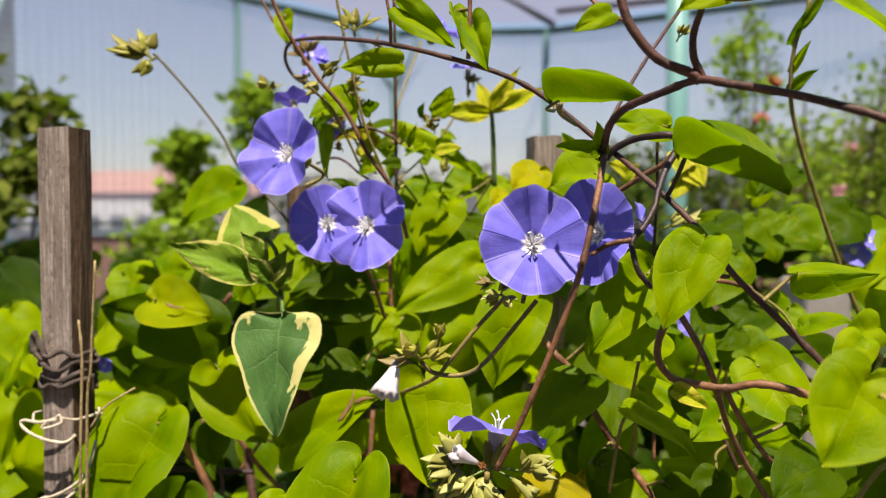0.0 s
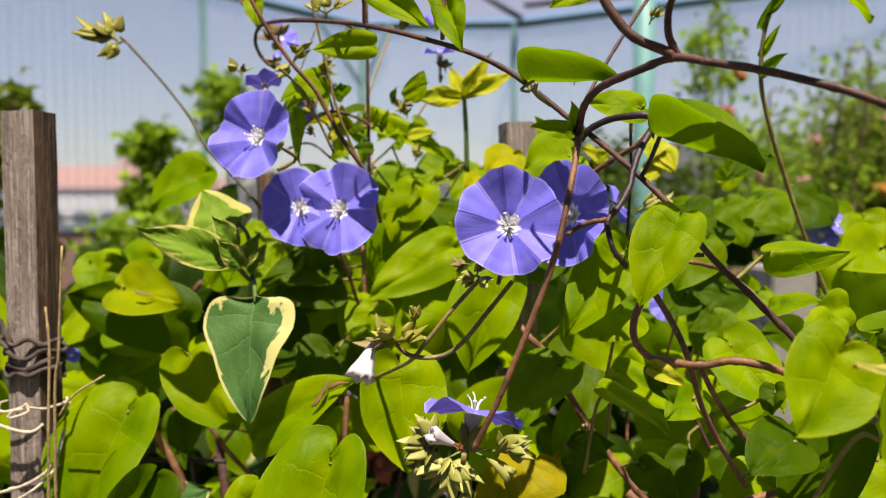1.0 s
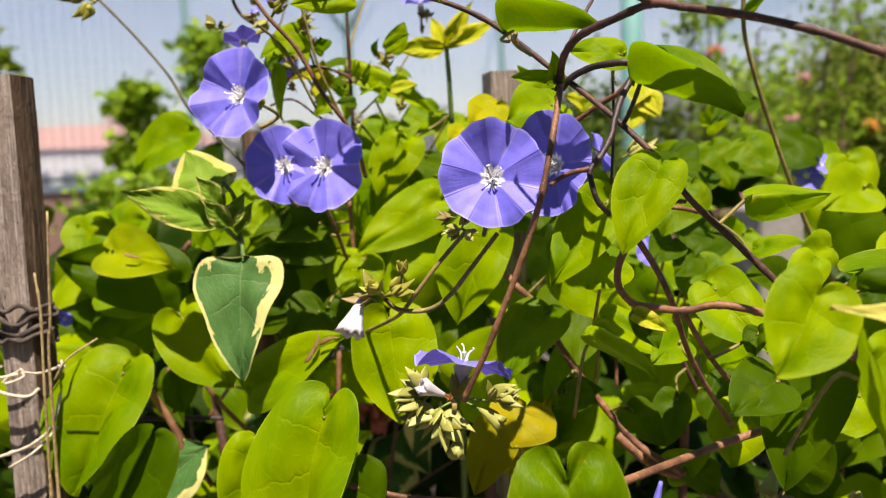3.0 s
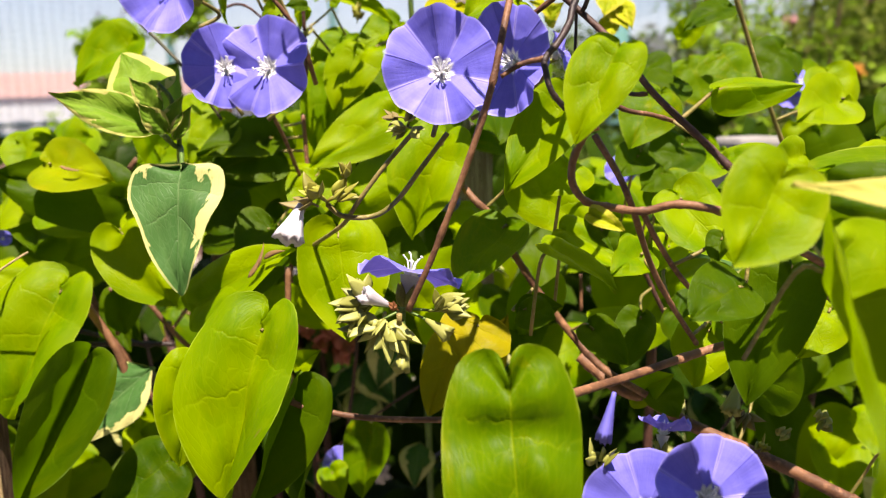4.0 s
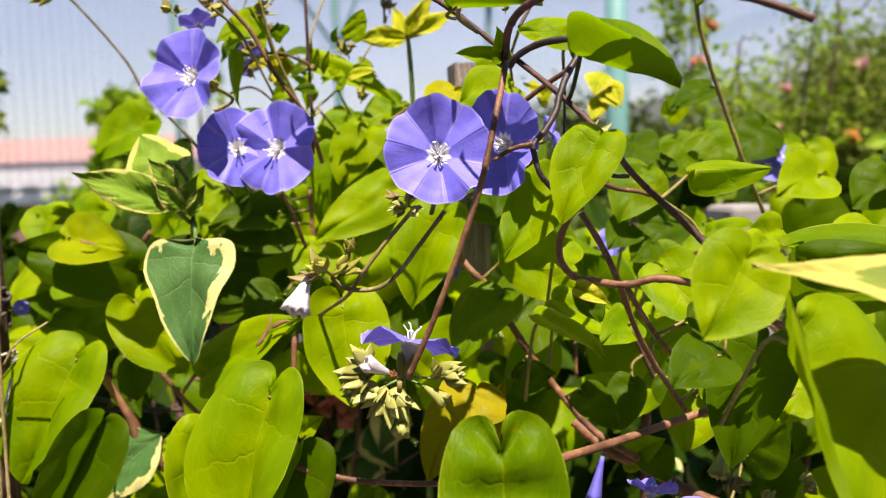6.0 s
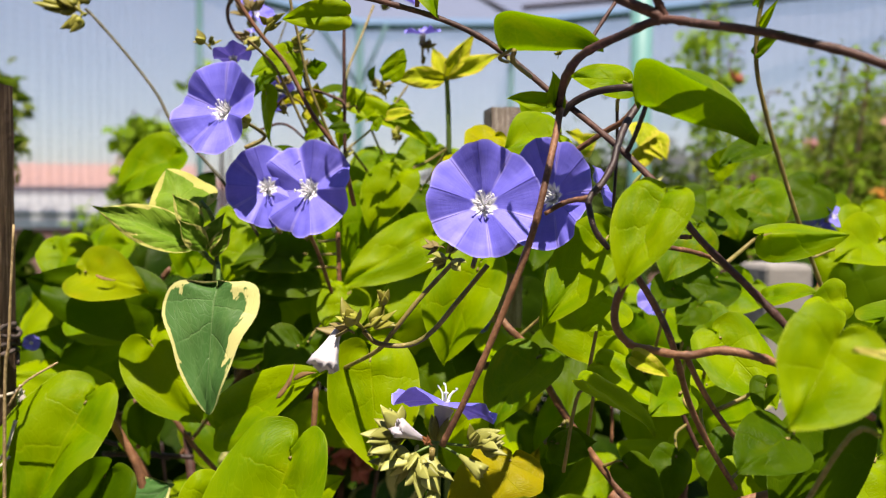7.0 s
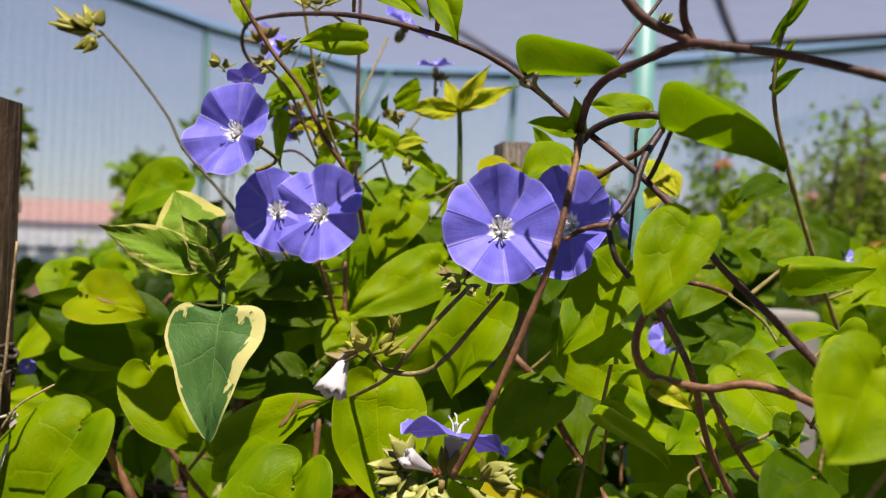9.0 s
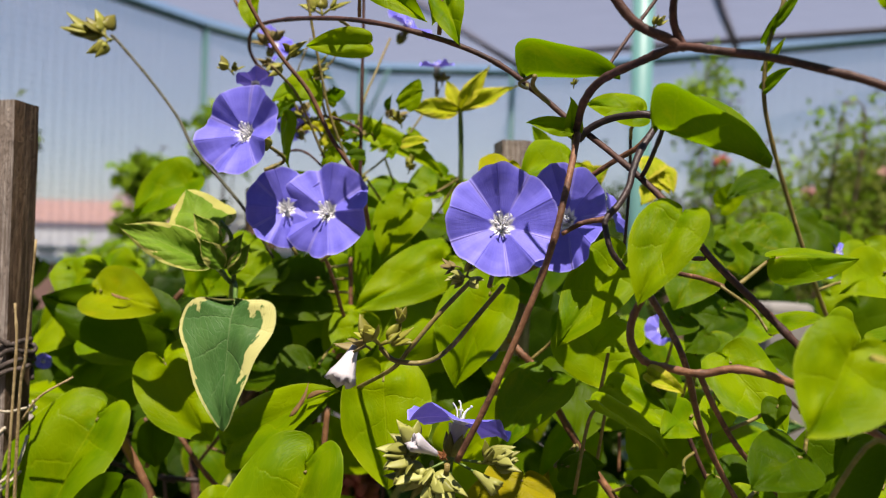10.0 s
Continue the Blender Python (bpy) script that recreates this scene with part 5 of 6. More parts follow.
bud_cluster(vine, (0.0071, 0.4200, 1.1986), (0.0, -0.4, 0.1), 0.0063, 9, DRYSEPAL, 21, 0.7, label="round green-brown seed pod", long=1)
bud_cluster(vine, (-0.0169, 0.4500, 1.2022), (0.0, -0.4, 0.3), 0.0048, 6, DRYSEPAL, 22, 0.6, label="dark bud", long=1)
bud_cluster(vine, (0.0825, 0.3300, 1.2149), (0.2, -0.3, 0.6), 0.0055, 7, SEPAL, 23, 0.8, label="green bud", long=1)
bud_cluster(vine, (0.0533, 0.3100, 1.1906), (0.0, -0.3, 0.6), 0.0029, 5, SEPAL, 24, 0.5, label="small green bud", long=1)
bud_cluster(vine, (-0.0206, 0.3700, 1.2375), (0.1, -0.4, 0.6), 0.0076, 9, DRYSEPAL, 25, 1, label="brown-green bud cluster", long=1)
bud_cluster(vine, (0.0823, 0.3400, 1.1496), (0.6, -0.4, 0.4), 0.0093, 9, PALESEPAL, 26, 0.7, label="pale pointed buds", long=1)
closed_flower(vine, (0.1178, 0.2900, 1.0505), (-0.0038, -0.0040, -0.0078), 0.0096, 0.0028, PALESEPAL, 6)
bud_cluster(vine, (0.1193, 0.2900, 1.0412), (-0.3, -0.6, 0.3), 0.0075, 5, DRYSEPAL, 28, 0.9, label="dried calyx", long=1)
bud_cluster(vine, (0.1273, 0.2800, 1.0374), (0.0, -0.8, 0.2), 0.0074, 3, PALESEPAL, 29, 0.4, label="round pale bud", long=1)
bud_cluster(vine, (0.1466, 0.3000, 1.0347), (0.0, -0.8, 0.2), 0.0076, 3, PALESEPAL, 30, 0.4, label="round pale bud", long=1)
bud_cluster(vine, (-0.0197, 0.4500, 1.1877), (0.0, -0.5, 0.4), 0.0085, 7, SEPAL, 31, 1, label="pale green buds", long=1)
bud_cluster(vine, (-0.0395, 0.4200, 1.1749), (0.0, -0.5, 0.4), 0.0069, 6, PALESEPAL, 32, 1, label="pale green buds", long=1)
bud_cluster(vine, (0.1261, 0.2900, 1.0293), (0.0, -0.5, 0.4), 0.0060, 9, SEPAL, 33, 1, label="green bud cluster", long=1)

# leaves of the vine, each by its stalk end and its tip
leaf(vine, (-0.1012, 0.4200, 1.1692), (-0.1266, 0.4150, 1.1495), 0.0260, 5, LIME, 12)
leaf(vine, (-0.0696, 0.3850, 1.2385), (-0.0661, 0.3800, 1.2247), 0.0094, 20, LIME, 12)
leaf(vine, (-0.0150, 0.3300, 1.2073), (-0.0349, 0.3250, 1.2054), 0.0106, -35, LIME, 1)
leaf(vine, (-0.0107, 0.3000, 1.2186), (0.0059, 0.2900, 1.2054), 0.0109, 25, LIME, 3)
leaf(vine, (0.0120, 0.2970, 1.2134), (0.0163, 0.2850, 1.1974), 0.0107, 20, LIME, 3)
leaf(vine, (0.0052, 0.2990, 1.2178), (0.0094, 0.2900, 1.2045), 0.0073, -40, LIME, 3)
leaf(vine, (-0.0501, 0.3700, 1.1885), (-0.0478, 0.3600, 1.1676), 0.0078, 30, LIME, 13)
leaf(vine, (-0.0387, 0.3600, 1.2013), (-0.0531, 0.3550, 1.1931), 0.0144, 0, LIME, 2)
leaf(vine, (-0.0263, 0.4200, 1.1917), (0.0117, 0.4100, 1.1747), 0.0155, -10, LIME, 1)
leaf(vine, (0.0352, 0.2770, 1.1864), (0.0606, 0.2720, 1.1874), 0.0143, -56, MIDGREEN, 26)
leaf(vine, (0.0732, 0.3000, 1.1813), (0.0559, 0.2960, 1.1831), 0.0132, 0, LIME, 0)
leaf(vine, (0.0491, 0.2800, 1.1714), (0.0480, 0.2750, 1.1801), 0.0057, 10, LIME, 3)
leaf(vine, (0.0477, 0.2800, 1.1721), (0.0360, 0.2770, 1.1735), 0.0057, -20, LIME, 3)
leaf(vine, (0.0559, 0.3300, 1.1686), (0.0382, 0.3220, 1.1643), 0.0207, 0, LIME, 14)
leaf(vine, (0.0529, 0.3600, 1.1712), (0.0458, 0.3550, 1.1849), 0.0097, 0, LIME, 15)
leaf(vine, (0.0368, 0.3650, 1.1716), (0.0257, 0.3550, 1.1635), 0.0159, 0, OLIVE, 4)
leaf(vine, (0.0248, 0.3700, 1.1617), (0.0175, 0.3620, 1.1578), 0.0108, 0, OLIVE, 4)
leaf(vine, (0.0658, 0.2500, 1.1685), (0.0908, 0.2400, 1.1607), 0.0217, -50, MIDGREEN, 26)
leaf(vine, (0.0458, 0.2360, 1.2016), (0.0371, 0.2290, 1.1967), 0.0062, -20, LIME, 1, False)
leaf(vine, (0.0838, 0.2250, 1.2046), (0.1056, 0.2150, 1.1930), 0.0141, -30, LIME, 1)
leaf(vine, (0.0748, 0.2400, 1.2081), (0.0623, 0.2350, 1.2030), 0.0088, -10, LIME, 1)
leaf(vine, (0.1283, 0.3400, 1.2211), (0.1352, 0.3350, 1.2326), 0.0041, 0, MIDGREEN, 1)
leaf(vine, (0.1262, 0.3450, 1.2161), (0.1272, 0.3350, 1.2239), 0.0036, 0, GREEN, 1)
leaf(vine, (0.1267, 0.3450, 1.2060), (0.1289, 0.3350, 1.2141), 0.0036, 0, LIME, 1)
leaf(vine, (0.1263, 0.3450, 1.1988), (0.1308, 0.3350, 1.2045), 0.0059, 10, MIDGREEN, 1)
leaf(vine, (0.1427, 0.3800, 1.1714), (0.1222, 0.3700, 1.1613), 0.0120, 10, GREEN, 11)
leaf(vine, (0.1357, 0.4200, 1.1616), (0.1452, 0.4100, 1.1718), 0.0130, 0, LIME, 12)
leaf(vine, (-0.1010, 0.3900, 1.1022), (-0.1503, 0.3800, 1.1141), 0.0320, -28, GREEN, 2)
leaf(vine, (-0.1282, 0.3850, 1.1178), (-0.0970, 0.3700, 1.1115), 0.0250, 0, FADED, 12, label="yellowing heart-shaped leaf with a dry brown patch")
leaf(vine, (-0.1528, 0.4300, 1.1271), (-0.1570, 0.4200, 1.1097), 0.0255, 0, LIME, 4)
leaf(vine, (-0.0904, 0.3580, 1.0930), (-0.0688, 0.3420, 1.0679), 0.0319, 6, LIME, 24)
leaf(vine, (-0.1131, 0.3550, 1.0724), (-0.1307, 0.3350, 1.0300), 0.0381, 10, LIME, 25)
leaf(vine, (-0.0573, 0.3350, 1.0678), (-0.0244, 0.3250, 1.0913), 0.0244, -12, LIME, 1, label="lime-green leaf with a dry brown tip")
leaf(vine, (-0.0232, 0.2820, 1.0747), (-0.0365, 0.2680, 1.0275), 0.0332, 18, LIME, 25)
leaf(vine, (-0.0517, 0.3100, 1.0566), (-0.0569, 0.3000, 1.0232), 0.0219, -20, LIME, 1)
leaf(vine, (-0.0188, 0.3030, 1.0513), (-0.0333, 0.2950, 1.0124), 0.0195, -45, GREEN, 7)
leaf(vine, (-0.0151, 0.3200, 1.0429), (-0.0238, 0.3150, 0.9994), 0.0208, 35, GREEN, 3)
leaf(vine, (-0.0974, 0.3350, 1.0515), (-0.1202, 0.3200, 1.0027), 0.0249, -30, GREEN, 7)
leaf(vine, (-0.1265, 0.4000, 0.9857), (-0.1480, 0.3900, 0.9677), 0.0238, 0, LIME, 13)
leaf(vine, (-0.0742, 0.3450, 1.0081), (-0.0967, 0.3300, 0.9964), 0.0295, 0, GREEN, 2)
leaf(vine, (0.0426, 0.2220, 1.0741), (0.0441, 0.2000, 1.0273), 0.0311, 0, MIDGREEN, 21, label="large mid-green heart-shaped leaf with yellow blotches")
leaf(vine, (0.0401, 0.3000, 1.0693), (0.0347, 0.2900, 1.0591), 0.0225, 0, YELLOW, 4)
leaf(vine, (0.1029, 0.2060, 1.1026), (0.1099, 0.1870, 1.0621), 0.0417, -40, LIME, 28, label="large lime-green leaf of the vine half in shade")
leaf(vine, (0.1249, 0.2500, 1.1170), (0.1670, 0.2400, 1.1199), 0.0317, -14, MIDGREEN, 16)
leaf(vine, (0.1234, 0.2440, 1.1131), (0.1537, 0.2360, 1.1124), 0.0137, 20, GREEN, 1)
leaf(vine, (0.0943, 0.2060, 1.1201), (0.0820, 0.1970, 1.1043), 0.0199, -5, LIME, 22)
leaf(vine, (0.0717, 0.2470, 1.1471), (0.0591, 0.2370, 1.1271), 0.0169, 14, LIME, 1)
leaf(vine, (0.0682, 0.3000, 1.1361), (0.0477, 0.2870, 1.1121), 0.0201, 0, LIME, 15)
leaf(vine, (0.1002, 0.2620, 1.1375), (0.1203, 0.2580, 1.1388), 0.0113, 0, LIME, 16)
leaf(vine, (0.0309, 0.3450, 1.1239), (0.0179, 0.3350, 1.0907), 0.0265, 8, LIME, 25)
leaf(vine, (0.0507, 0.3250, 1.0961), (0.0336, 0.3130, 1.0747), 0.0247, 28, MIDGREEN, 12)
leaf(vine, (0.0595, 0.2900, 1.0935), (0.0797, 0.2800, 1.0842), 0.0151, -42, LIME, 1)
leaf(vine, (-0.0056, 0.3250, 1.0946), (-0.0021, 0.3120, 1.0605), 0.0307, -6, LIME, 24)
leaf(vine, (-0.0241, 0.4100, 1.1077), (-0.0323, 0.4000, 1.0850), 0.0256, 0, LIME, 3)
leaf(vine, (-0.0123, 0.4200, 1.1499), (-0.0242, 0.4100, 1.1180), 0.0274, 5, LIME, 3)
leaf(vine, (0.0138, 0.3900, 1.1346), (-0.0214, 0.3750, 1.1147), 0.0247, -8, LIME, 0)
leaf(vine, (-0.0393, 0.4000, 1.1251), (-0.0693, 0.3900, 1.1196), 0.0220, 10, GREEN, 12)
leaf(vine, (-0.0615, 0.4100, 1.1204), (-0.0393, 0.4000, 1.1088), 0.0256, 0, GREEN, 13)
leaf(vine, (0.0563, 0.3300, 1.1105), (0.0800, 0.3200, 1.0935), 0.0220, 0, LIME, 2)
leaf(vine, (0.1023, 0.3050, 1.1064), (0.1160, 0.2900, 1.0875), 0.0224, 0, LIME, 14)
leaf(vine, (0.1146, 0.3700, 1.1043), (0.1248, 0.3600, 1.0927), 0.0218, 0, MIDGREEN, 15)
leaf(vine, (0.1224, 0.3200, 1.1155), (0.1343, 0.3100, 1.1202), 0.0124, -30, LIME, 1)
leaf(vine, (0.0690, 0.2580, 1.1038), (0.0718, 0.2520, 1.0986), 0.0083, 0, GREEN, 3)
leaf(vine, (0.0660, 0.2520, 1.1075), (0.0732, 0.2470, 1.1042), 0.0052, 10, SHOOT, 3)
leaf(vine, (0.1037, 0.2500, 1.0895), (0.0874, 0.2400, 1.0834), 0.0177, 10, GREEN, 11)
leaf(vine, (0.1031, 0.2650, 1.0998), (0.1000, 0.2600, 1.0924), 0.0080, 40, GREEN, 3)
leaf(vine, (0.0913, 0.3000, 1.0895), (0.0790, 0.2900, 1.0847), 0.0137, 0, LIME, 12)
leaf(vine, (0.0553, 0.3200, 1.0682), (0.0642, 0.3100, 1.0677), 0.0132, 0, GREEN, 13)
leaf(vine, (0.0337, 0.3300, 1.0559), (0.0224, 0.3200, 1.0312), 0.0189, 0, YELLOW, 0)
leaf(vine, (0.0365, 0.3350, 1.0351), (0.0509, 0.3250, 1.0626), 0.0150, 20, YELLOW, 1)
leaf(vine, (0.1240, 0.2700, 1.0881), (0.1075, 0.2600, 1.0548), 0.0244, 30, GREEN, 1)
leaf(vine, (0.0778, 0.3200, 1.0615), (0.0886, 0.3100, 1.0506), 0.0137, 0, GREEN, 12)
leaf(vine, (0.0534, 0.3250, 1.0669), (0.0662, 0.3200, 1.0679), 0.0104, 0, GREEN, 5)
leaf(vine, (0.0980, 0.3300, 1.0624), (0.0899, 0.3200, 1.0464), 0.0152, -10, GREEN, 13)
leaf(vine, (0.0580, 0.3250, 1.0667), (0.0690, 0.3200, 1.0686), 0.0107, 0, GREEN, 5)
leaf(vine, (0.1128, 0.3450, 1.0599), (0.1288, 0.3350, 1.0529), 0.0224, 0, GREEN, 2)
leaf(vine, (0.1186, 0.3200, 1.0599), (0.1101, 0.3100, 1.0425), 0.0208, 10, LIME, 14)
leaf(vine, (0.1268, 0.3200, 1.0658), (0.1340, 0.3100, 1.0518), 0.0210, 0, LIME, 15)
leaf(vine, (0.1382, 0.3300, 1.0318), (0.1494, 0.3200, 1.0478), 0.0222, 0, GREEN, 11)
leaf(vine, (0.1041, 0.3300, 1.0357), (0.1082, 0.3200, 1.0282), 0.0148, 0, GREEN, 12)
leaf(vine, (0.0963, 0.3350, 1.0320), (0.1073, 0.3250, 1.0417), 0.0132, 0, LIME, 3)
leaf(vine, (0.1046, 0.3200, 1.0886), (0.0986, 0.3100, 1.0818), 0.0121, 0, LIME, 3)
leaf(vine, (0.0909, 0.3350, 1.0863), (0.1003, 0.3300, 1.0773), 0.0127, 0, LIME, 1)
leaf(vine, (-0.0026, 0.3900, 1.0005), (-0.0084, 0.3800, 0.9727), 0.0222, 20, MIDGREEN, 3)
leaf(vine, (-0.0200, 0.3800, 0.9868), (-0.0143, 0.3700, 0.9780), 0.0136, 0, LIME, 3)
leaf(vine, (0.1496, 0.3000, 1.0700), (0.1369, 0.2900, 1.0581), 0.0199, 0, LIME, 13)
leaf(vine, (0.2063, 0.3600, 1.1337), (0.1868, 0.3500, 1.1219), 0.0223, 0, GREEN, 0)
leaf(vine, (0.1797, 0.3600, 1.1349), (0.1586, 0.3500, 1.1275), 0.0235, 0, LIME, 12)
leaf(vine, (0.1462, 0.4000, 1.1550), (0.1556, 0.3900, 1.1402), 0.0256, 0, MIDGREEN, 13)
leaf(vine, (0.1801, 0.4200, 1.1567), (0.1642, 0.4100, 1.1422), 0.0241, 0, GREEN, 2)
leaf(vine, (0.1906, 0.4000, 1.1458), (0.1945, 0.3900, 1.1265), 0.0234, 0, LIME, 14)
leaf(vine, (0.2105, 0.3400, 1.1502), (0.1979, 0.3300, 1.1346), 0.0232, 0, MIDGREEN, 15)
leaf(vine, (0.1222, 0.3800, 1.1440), (0.1108, 0.3700, 1.1310), 0.0190, 0, GREEN, 11)
leaf(vine, (0.1143, 0.4000, 1.1516), (0.1219, 0.3900, 1.1417), 0.0201, 0, GREEN, 12)
leaf(vine, (0.1891, 0.3400, 1.1140), (0.1703, 0.3300, 1.1096), 0.0181, 0, LIME, 13)
leaf(vine, (0.1429, 0.3100, 1.1168), (0.1284, 0.3000, 1.1147), 0.0134, -20, LIME, 1)
leaf(vine, (0.1339, 0.3000, 1.1144), (0.1219, 0.2900, 1.1035), 0.0129, 0, LIME, 1)
leaf(vine, (0.1131, 0.3600, 1.1091), (0.1022, 0.3500, 1.1041), 0.0135, 0, GREEN, 0)
leaf(vine, (0.1042, 0.3600, 1.1162), (0.0936, 0.3500, 1.1088), 0.0152, 0, GREEN, 12)
leaf(vine, (0.0677, 0.3000, 1.1174), (0.0596, 0.2920, 1.1097), 0.0218, 0, LIME, 1)
leaf(vine, (0.0679, 0.3100, 1.0951), (0.0911, 0.3000, 1.0844), 0.0153, -15, LIME, 1)
leaf(vine, (-0.0373, 0.4100, 1.0952), (-0.0438, 0.4000, 1.0841), 0.0178, 0, GREEN, 2)
leaf(vine, (-0.0690, 0.4000, 1.0853), (-0.0485, 0.3900, 1.0887), 0.0207, 0, GREEN, 14)
leaf(vine, (-0.0364, 0.3700, 1.0915), (-0.0484, 0.3600, 1.0846), 0.0237, 0, GREEN, 15)
leaf(vine, (-0.0382, 0.4000, 1.1193), (-0.0635, 0.3900, 1.1116), 0.0276, 0, GREEN, 11)
leaf(vine, (-0.0853, 0.4000, 1.1215), (-0.0952, 0.3900, 1.1324), 0.0210, 0, LIME, 12)
leaf(vine, (-0.0753, 0.4200, 1.1324), (-0.1021, 0.4100, 1.1163), 0.0275, 0, LIME, 13)
leaf(vine, (-0.1426, 0.4200, 1.0959), (-0.1482, 0.4100, 1.1158), 0.0233, 0, GREEN, 0)
leaf(vine, (-0.1404, 0.4100, 1.0973), (-0.1143, 0.4000, 1.0874), 0.0224, 0, LIME, 12)
leaf(vine, (-0.1595, 0.4300, 1.1250), (-0.1376, 0.4200, 1.1143), 0.0261, 0, LIME, 13)
leaf(vine, (-0.1529, 0.4500, 1.1232), (-0.1339, 0.4400, 1.1285), 0.0246, 0, LIME, 2)
leaf(vine, (-0.1129, 0.4000, 1.0561), (-0.1048, 0.3900, 1.0375), 0.0198, 20, GREEN, 5)
leaf(vine, (-0.0323, 0.3400, 1.0364), (-0.0161, 0.3300, 1.0525), 0.0178, 0, LIME, 3)
leaf(vine, (-0.0120, 0.4400, 1.1677), (-0.0167, 0.4300, 1.1486), 0.0250, 0, LIME, 14)
leaf(vine, (0.0127, 0.4400, 1.1731), (-0.0059, 0.4300, 1.1620), 0.0217, 0, LIME, 15)
leaf(vine, (-0.0099, 0.4500, 1.1680), (-0.0286, 0.4400, 1.1540), 0.0223, 0, LIME, 11)
leaf(vine, (0.0077, 0.4200, 1.1539), (0.0003, 0.4100, 1.1386), 0.0206, 0, GREEN, 12)
leaf(vine, (0.1113, 0.3600, 1.1385), (0.0983, 0.3500, 1.1199), 0.0226, 0, MIDGREEN, 13)
leaf(vine, (0.1264, 0.3800, 1.1192), (0.1124, 0.3700, 1.1066), 0.0223, 0, GREEN, 0)
leaf(vine, (0.1470, 0.4000, 1.1149), (0.1297, 0.3900, 1.1016), 0.0207, 0, LIME, 12)
leaf(vine, (0.1508, 0.4600, 1.1540), (0.1588, 0.4500, 1.1319), 0.0239, 0, MIDGREEN, 13)
leaf(vine, (0.1801, 0.4800, 1.1540), (0.1655, 0.4700, 1.1367), 0.0253, 0, GREEN, 2)
leaf(vine, (0.2004, 0.4600, 1.1484), (0.2072, 0.4500, 1.1293), 0.0274, 0, LIME, 14)
leaf(vine, (0.1398, 0.4600, 1.1427), (0.1205, 0.4500, 1.1540), 0.0212, 0, MIDGREEN, 15)
leaf(vine, (0.1503, 0.3600, 1.0974), (0.1297, 0.3500, 1.1031), 0.0188, 0, GREEN, 12)
leaf(vine, (-0.2342, 0.4600, 1.1064), (-0.2258, 0.4500, 1.0900), 0.0199, 0, GREEN, 13)
leaf(vine, (-0.1890, 0.4000, 1.0950), (-0.1980, 0.3900, 1.0738), 0.0137, 40, LIME, 3)
leaf(vine, (-0.2125, 0.4200, 1.0316), (-0.1959, 0.4100, 1.0215), 0.0247, 0, LIME, 0)
leaf(vine, (-0.0388, 0.3800, 1.0802), (-0.0490, 0.3700, 1.0611), 0.0193, 0, GREEN, 12)
leaf(vine, (-0.0521, 0.4000, 1.0886), (-0.0428, 0.3900, 1.0781), 0.0222, 0, GREEN, 13)
leaf(vine, (-0.0672, 0.4000, 1.0985), (-0.0502, 0.3900, 1.0903), 0.0253, 0, GREEN, 2)

leaf(vine, (-0.0976, 0.3700, 1.0679), (-0.0954, 0.3650, 1.0514), 0.0158, 0, GREEN, 14, label="small rounded dark green leaf")

# the variegated plant
leaf(cream_plant, (-0.0727, 0.3450, 1.1409), (-0.0829, 0.3520, 1.1581), 0.0258, 0, YOUNG, 10)
leaf(cream_plant, (-0.0651, 0.3360, 1.1298), (-0.0984, 0.3270, 1.1446), 0.0150, -4, YOUNG, 6)
leaf(cream_plant, (-0.0652, 0.3350, 1.1351), (-0.0711, 0.3280, 1.1476), 0.0095, 20, YOUNG, 6)
leaf(cream_plant, (-0.0628, 0.3350, 1.1289), (-0.0562, 0.3300, 1.1415), 0.0075, 0, YOUNG, 6)
leaf(cream_plant, (-0.0627, 0.3330, 1.1290), (-0.0682, 0.3250, 1.1387), 0.0083, 0, YOUNG, 6)
leaf(cream_plant, (-0.0611, 0.3350, 1.1268), (-0.0532, 0.3300, 1.1374), 0.0059, 30, YOUNG, 6)
leaf(cream_plant, (-0.0569, 0.3280, 1.1187), (-0.0568, 0.3100, 1.0792), 0.0320, 0, PALE, 27, label="dark green leaf with a ragged cream-yellow margin")
leaf(cream_plant, (0.0175, 0.4140, 1.1998), (-0.0032, 0.4000, 1.1992), 0.0102, -25, SHOOT, 6, stalk=False)
leaf(cream_plant, (0.0175, 0.4140, 1.1998), (0.0300, 0.4100, 1.2205), 0.0083, 0, SHOOT, 6, stalk=False)
leaf(cream_plant, (0.0175, 0.4140, 1.1998), (0.0415, 0.4050, 1.2114), 0.0103, 0, SHOOT, 6, stalk=False)
leaf(cream_plant, (0.0175, 0.4140, 1.1998), (0.0115, 0.4200, 1.2161), 0.0073, 0, SHOOT, 6, stalk=False)
leaf(cream_plant, (0.0175, 0.4140, 1.1998), (0.0241, 0.4000, 1.2127), 0.0071, 0, SHOOT, 6, stalk=False)
leaf(cream_plant, (0.0742, 0.4000, 1.1685), (0.0797, 0.3900, 1.1752), 0.0109, 0, SHOOT, 5)
leaf(cream_plant, (0.0766, 0.4000, 1.1710), (0.0679, 0.3900, 1.1764), 0.0089, 0, SHOOT, 5)
leaf(cream_plant, (0.1052, 0.4200, 1.1770), (0.1105, 0.4100, 1.1664), 0.0106, 0, SHOOT, 6)
leaf(cream_plant, (0.1066, 0.4200, 1.1719), (0.0982, 0.4100, 1.1614), 0.0095, 0, SHOOT, 6)
leaf(cream_plant, (0.1057, 0.4200, 1.1825), (0.1002, 0.4100, 1.1721), 0.0137, 0, SHOOT, 5)
leaf(cream_plant, (0.1082, 0.4200, 1.1799), (0.1126, 0.4100, 1.1667), 0.0095, 0, SHOOT, 6)
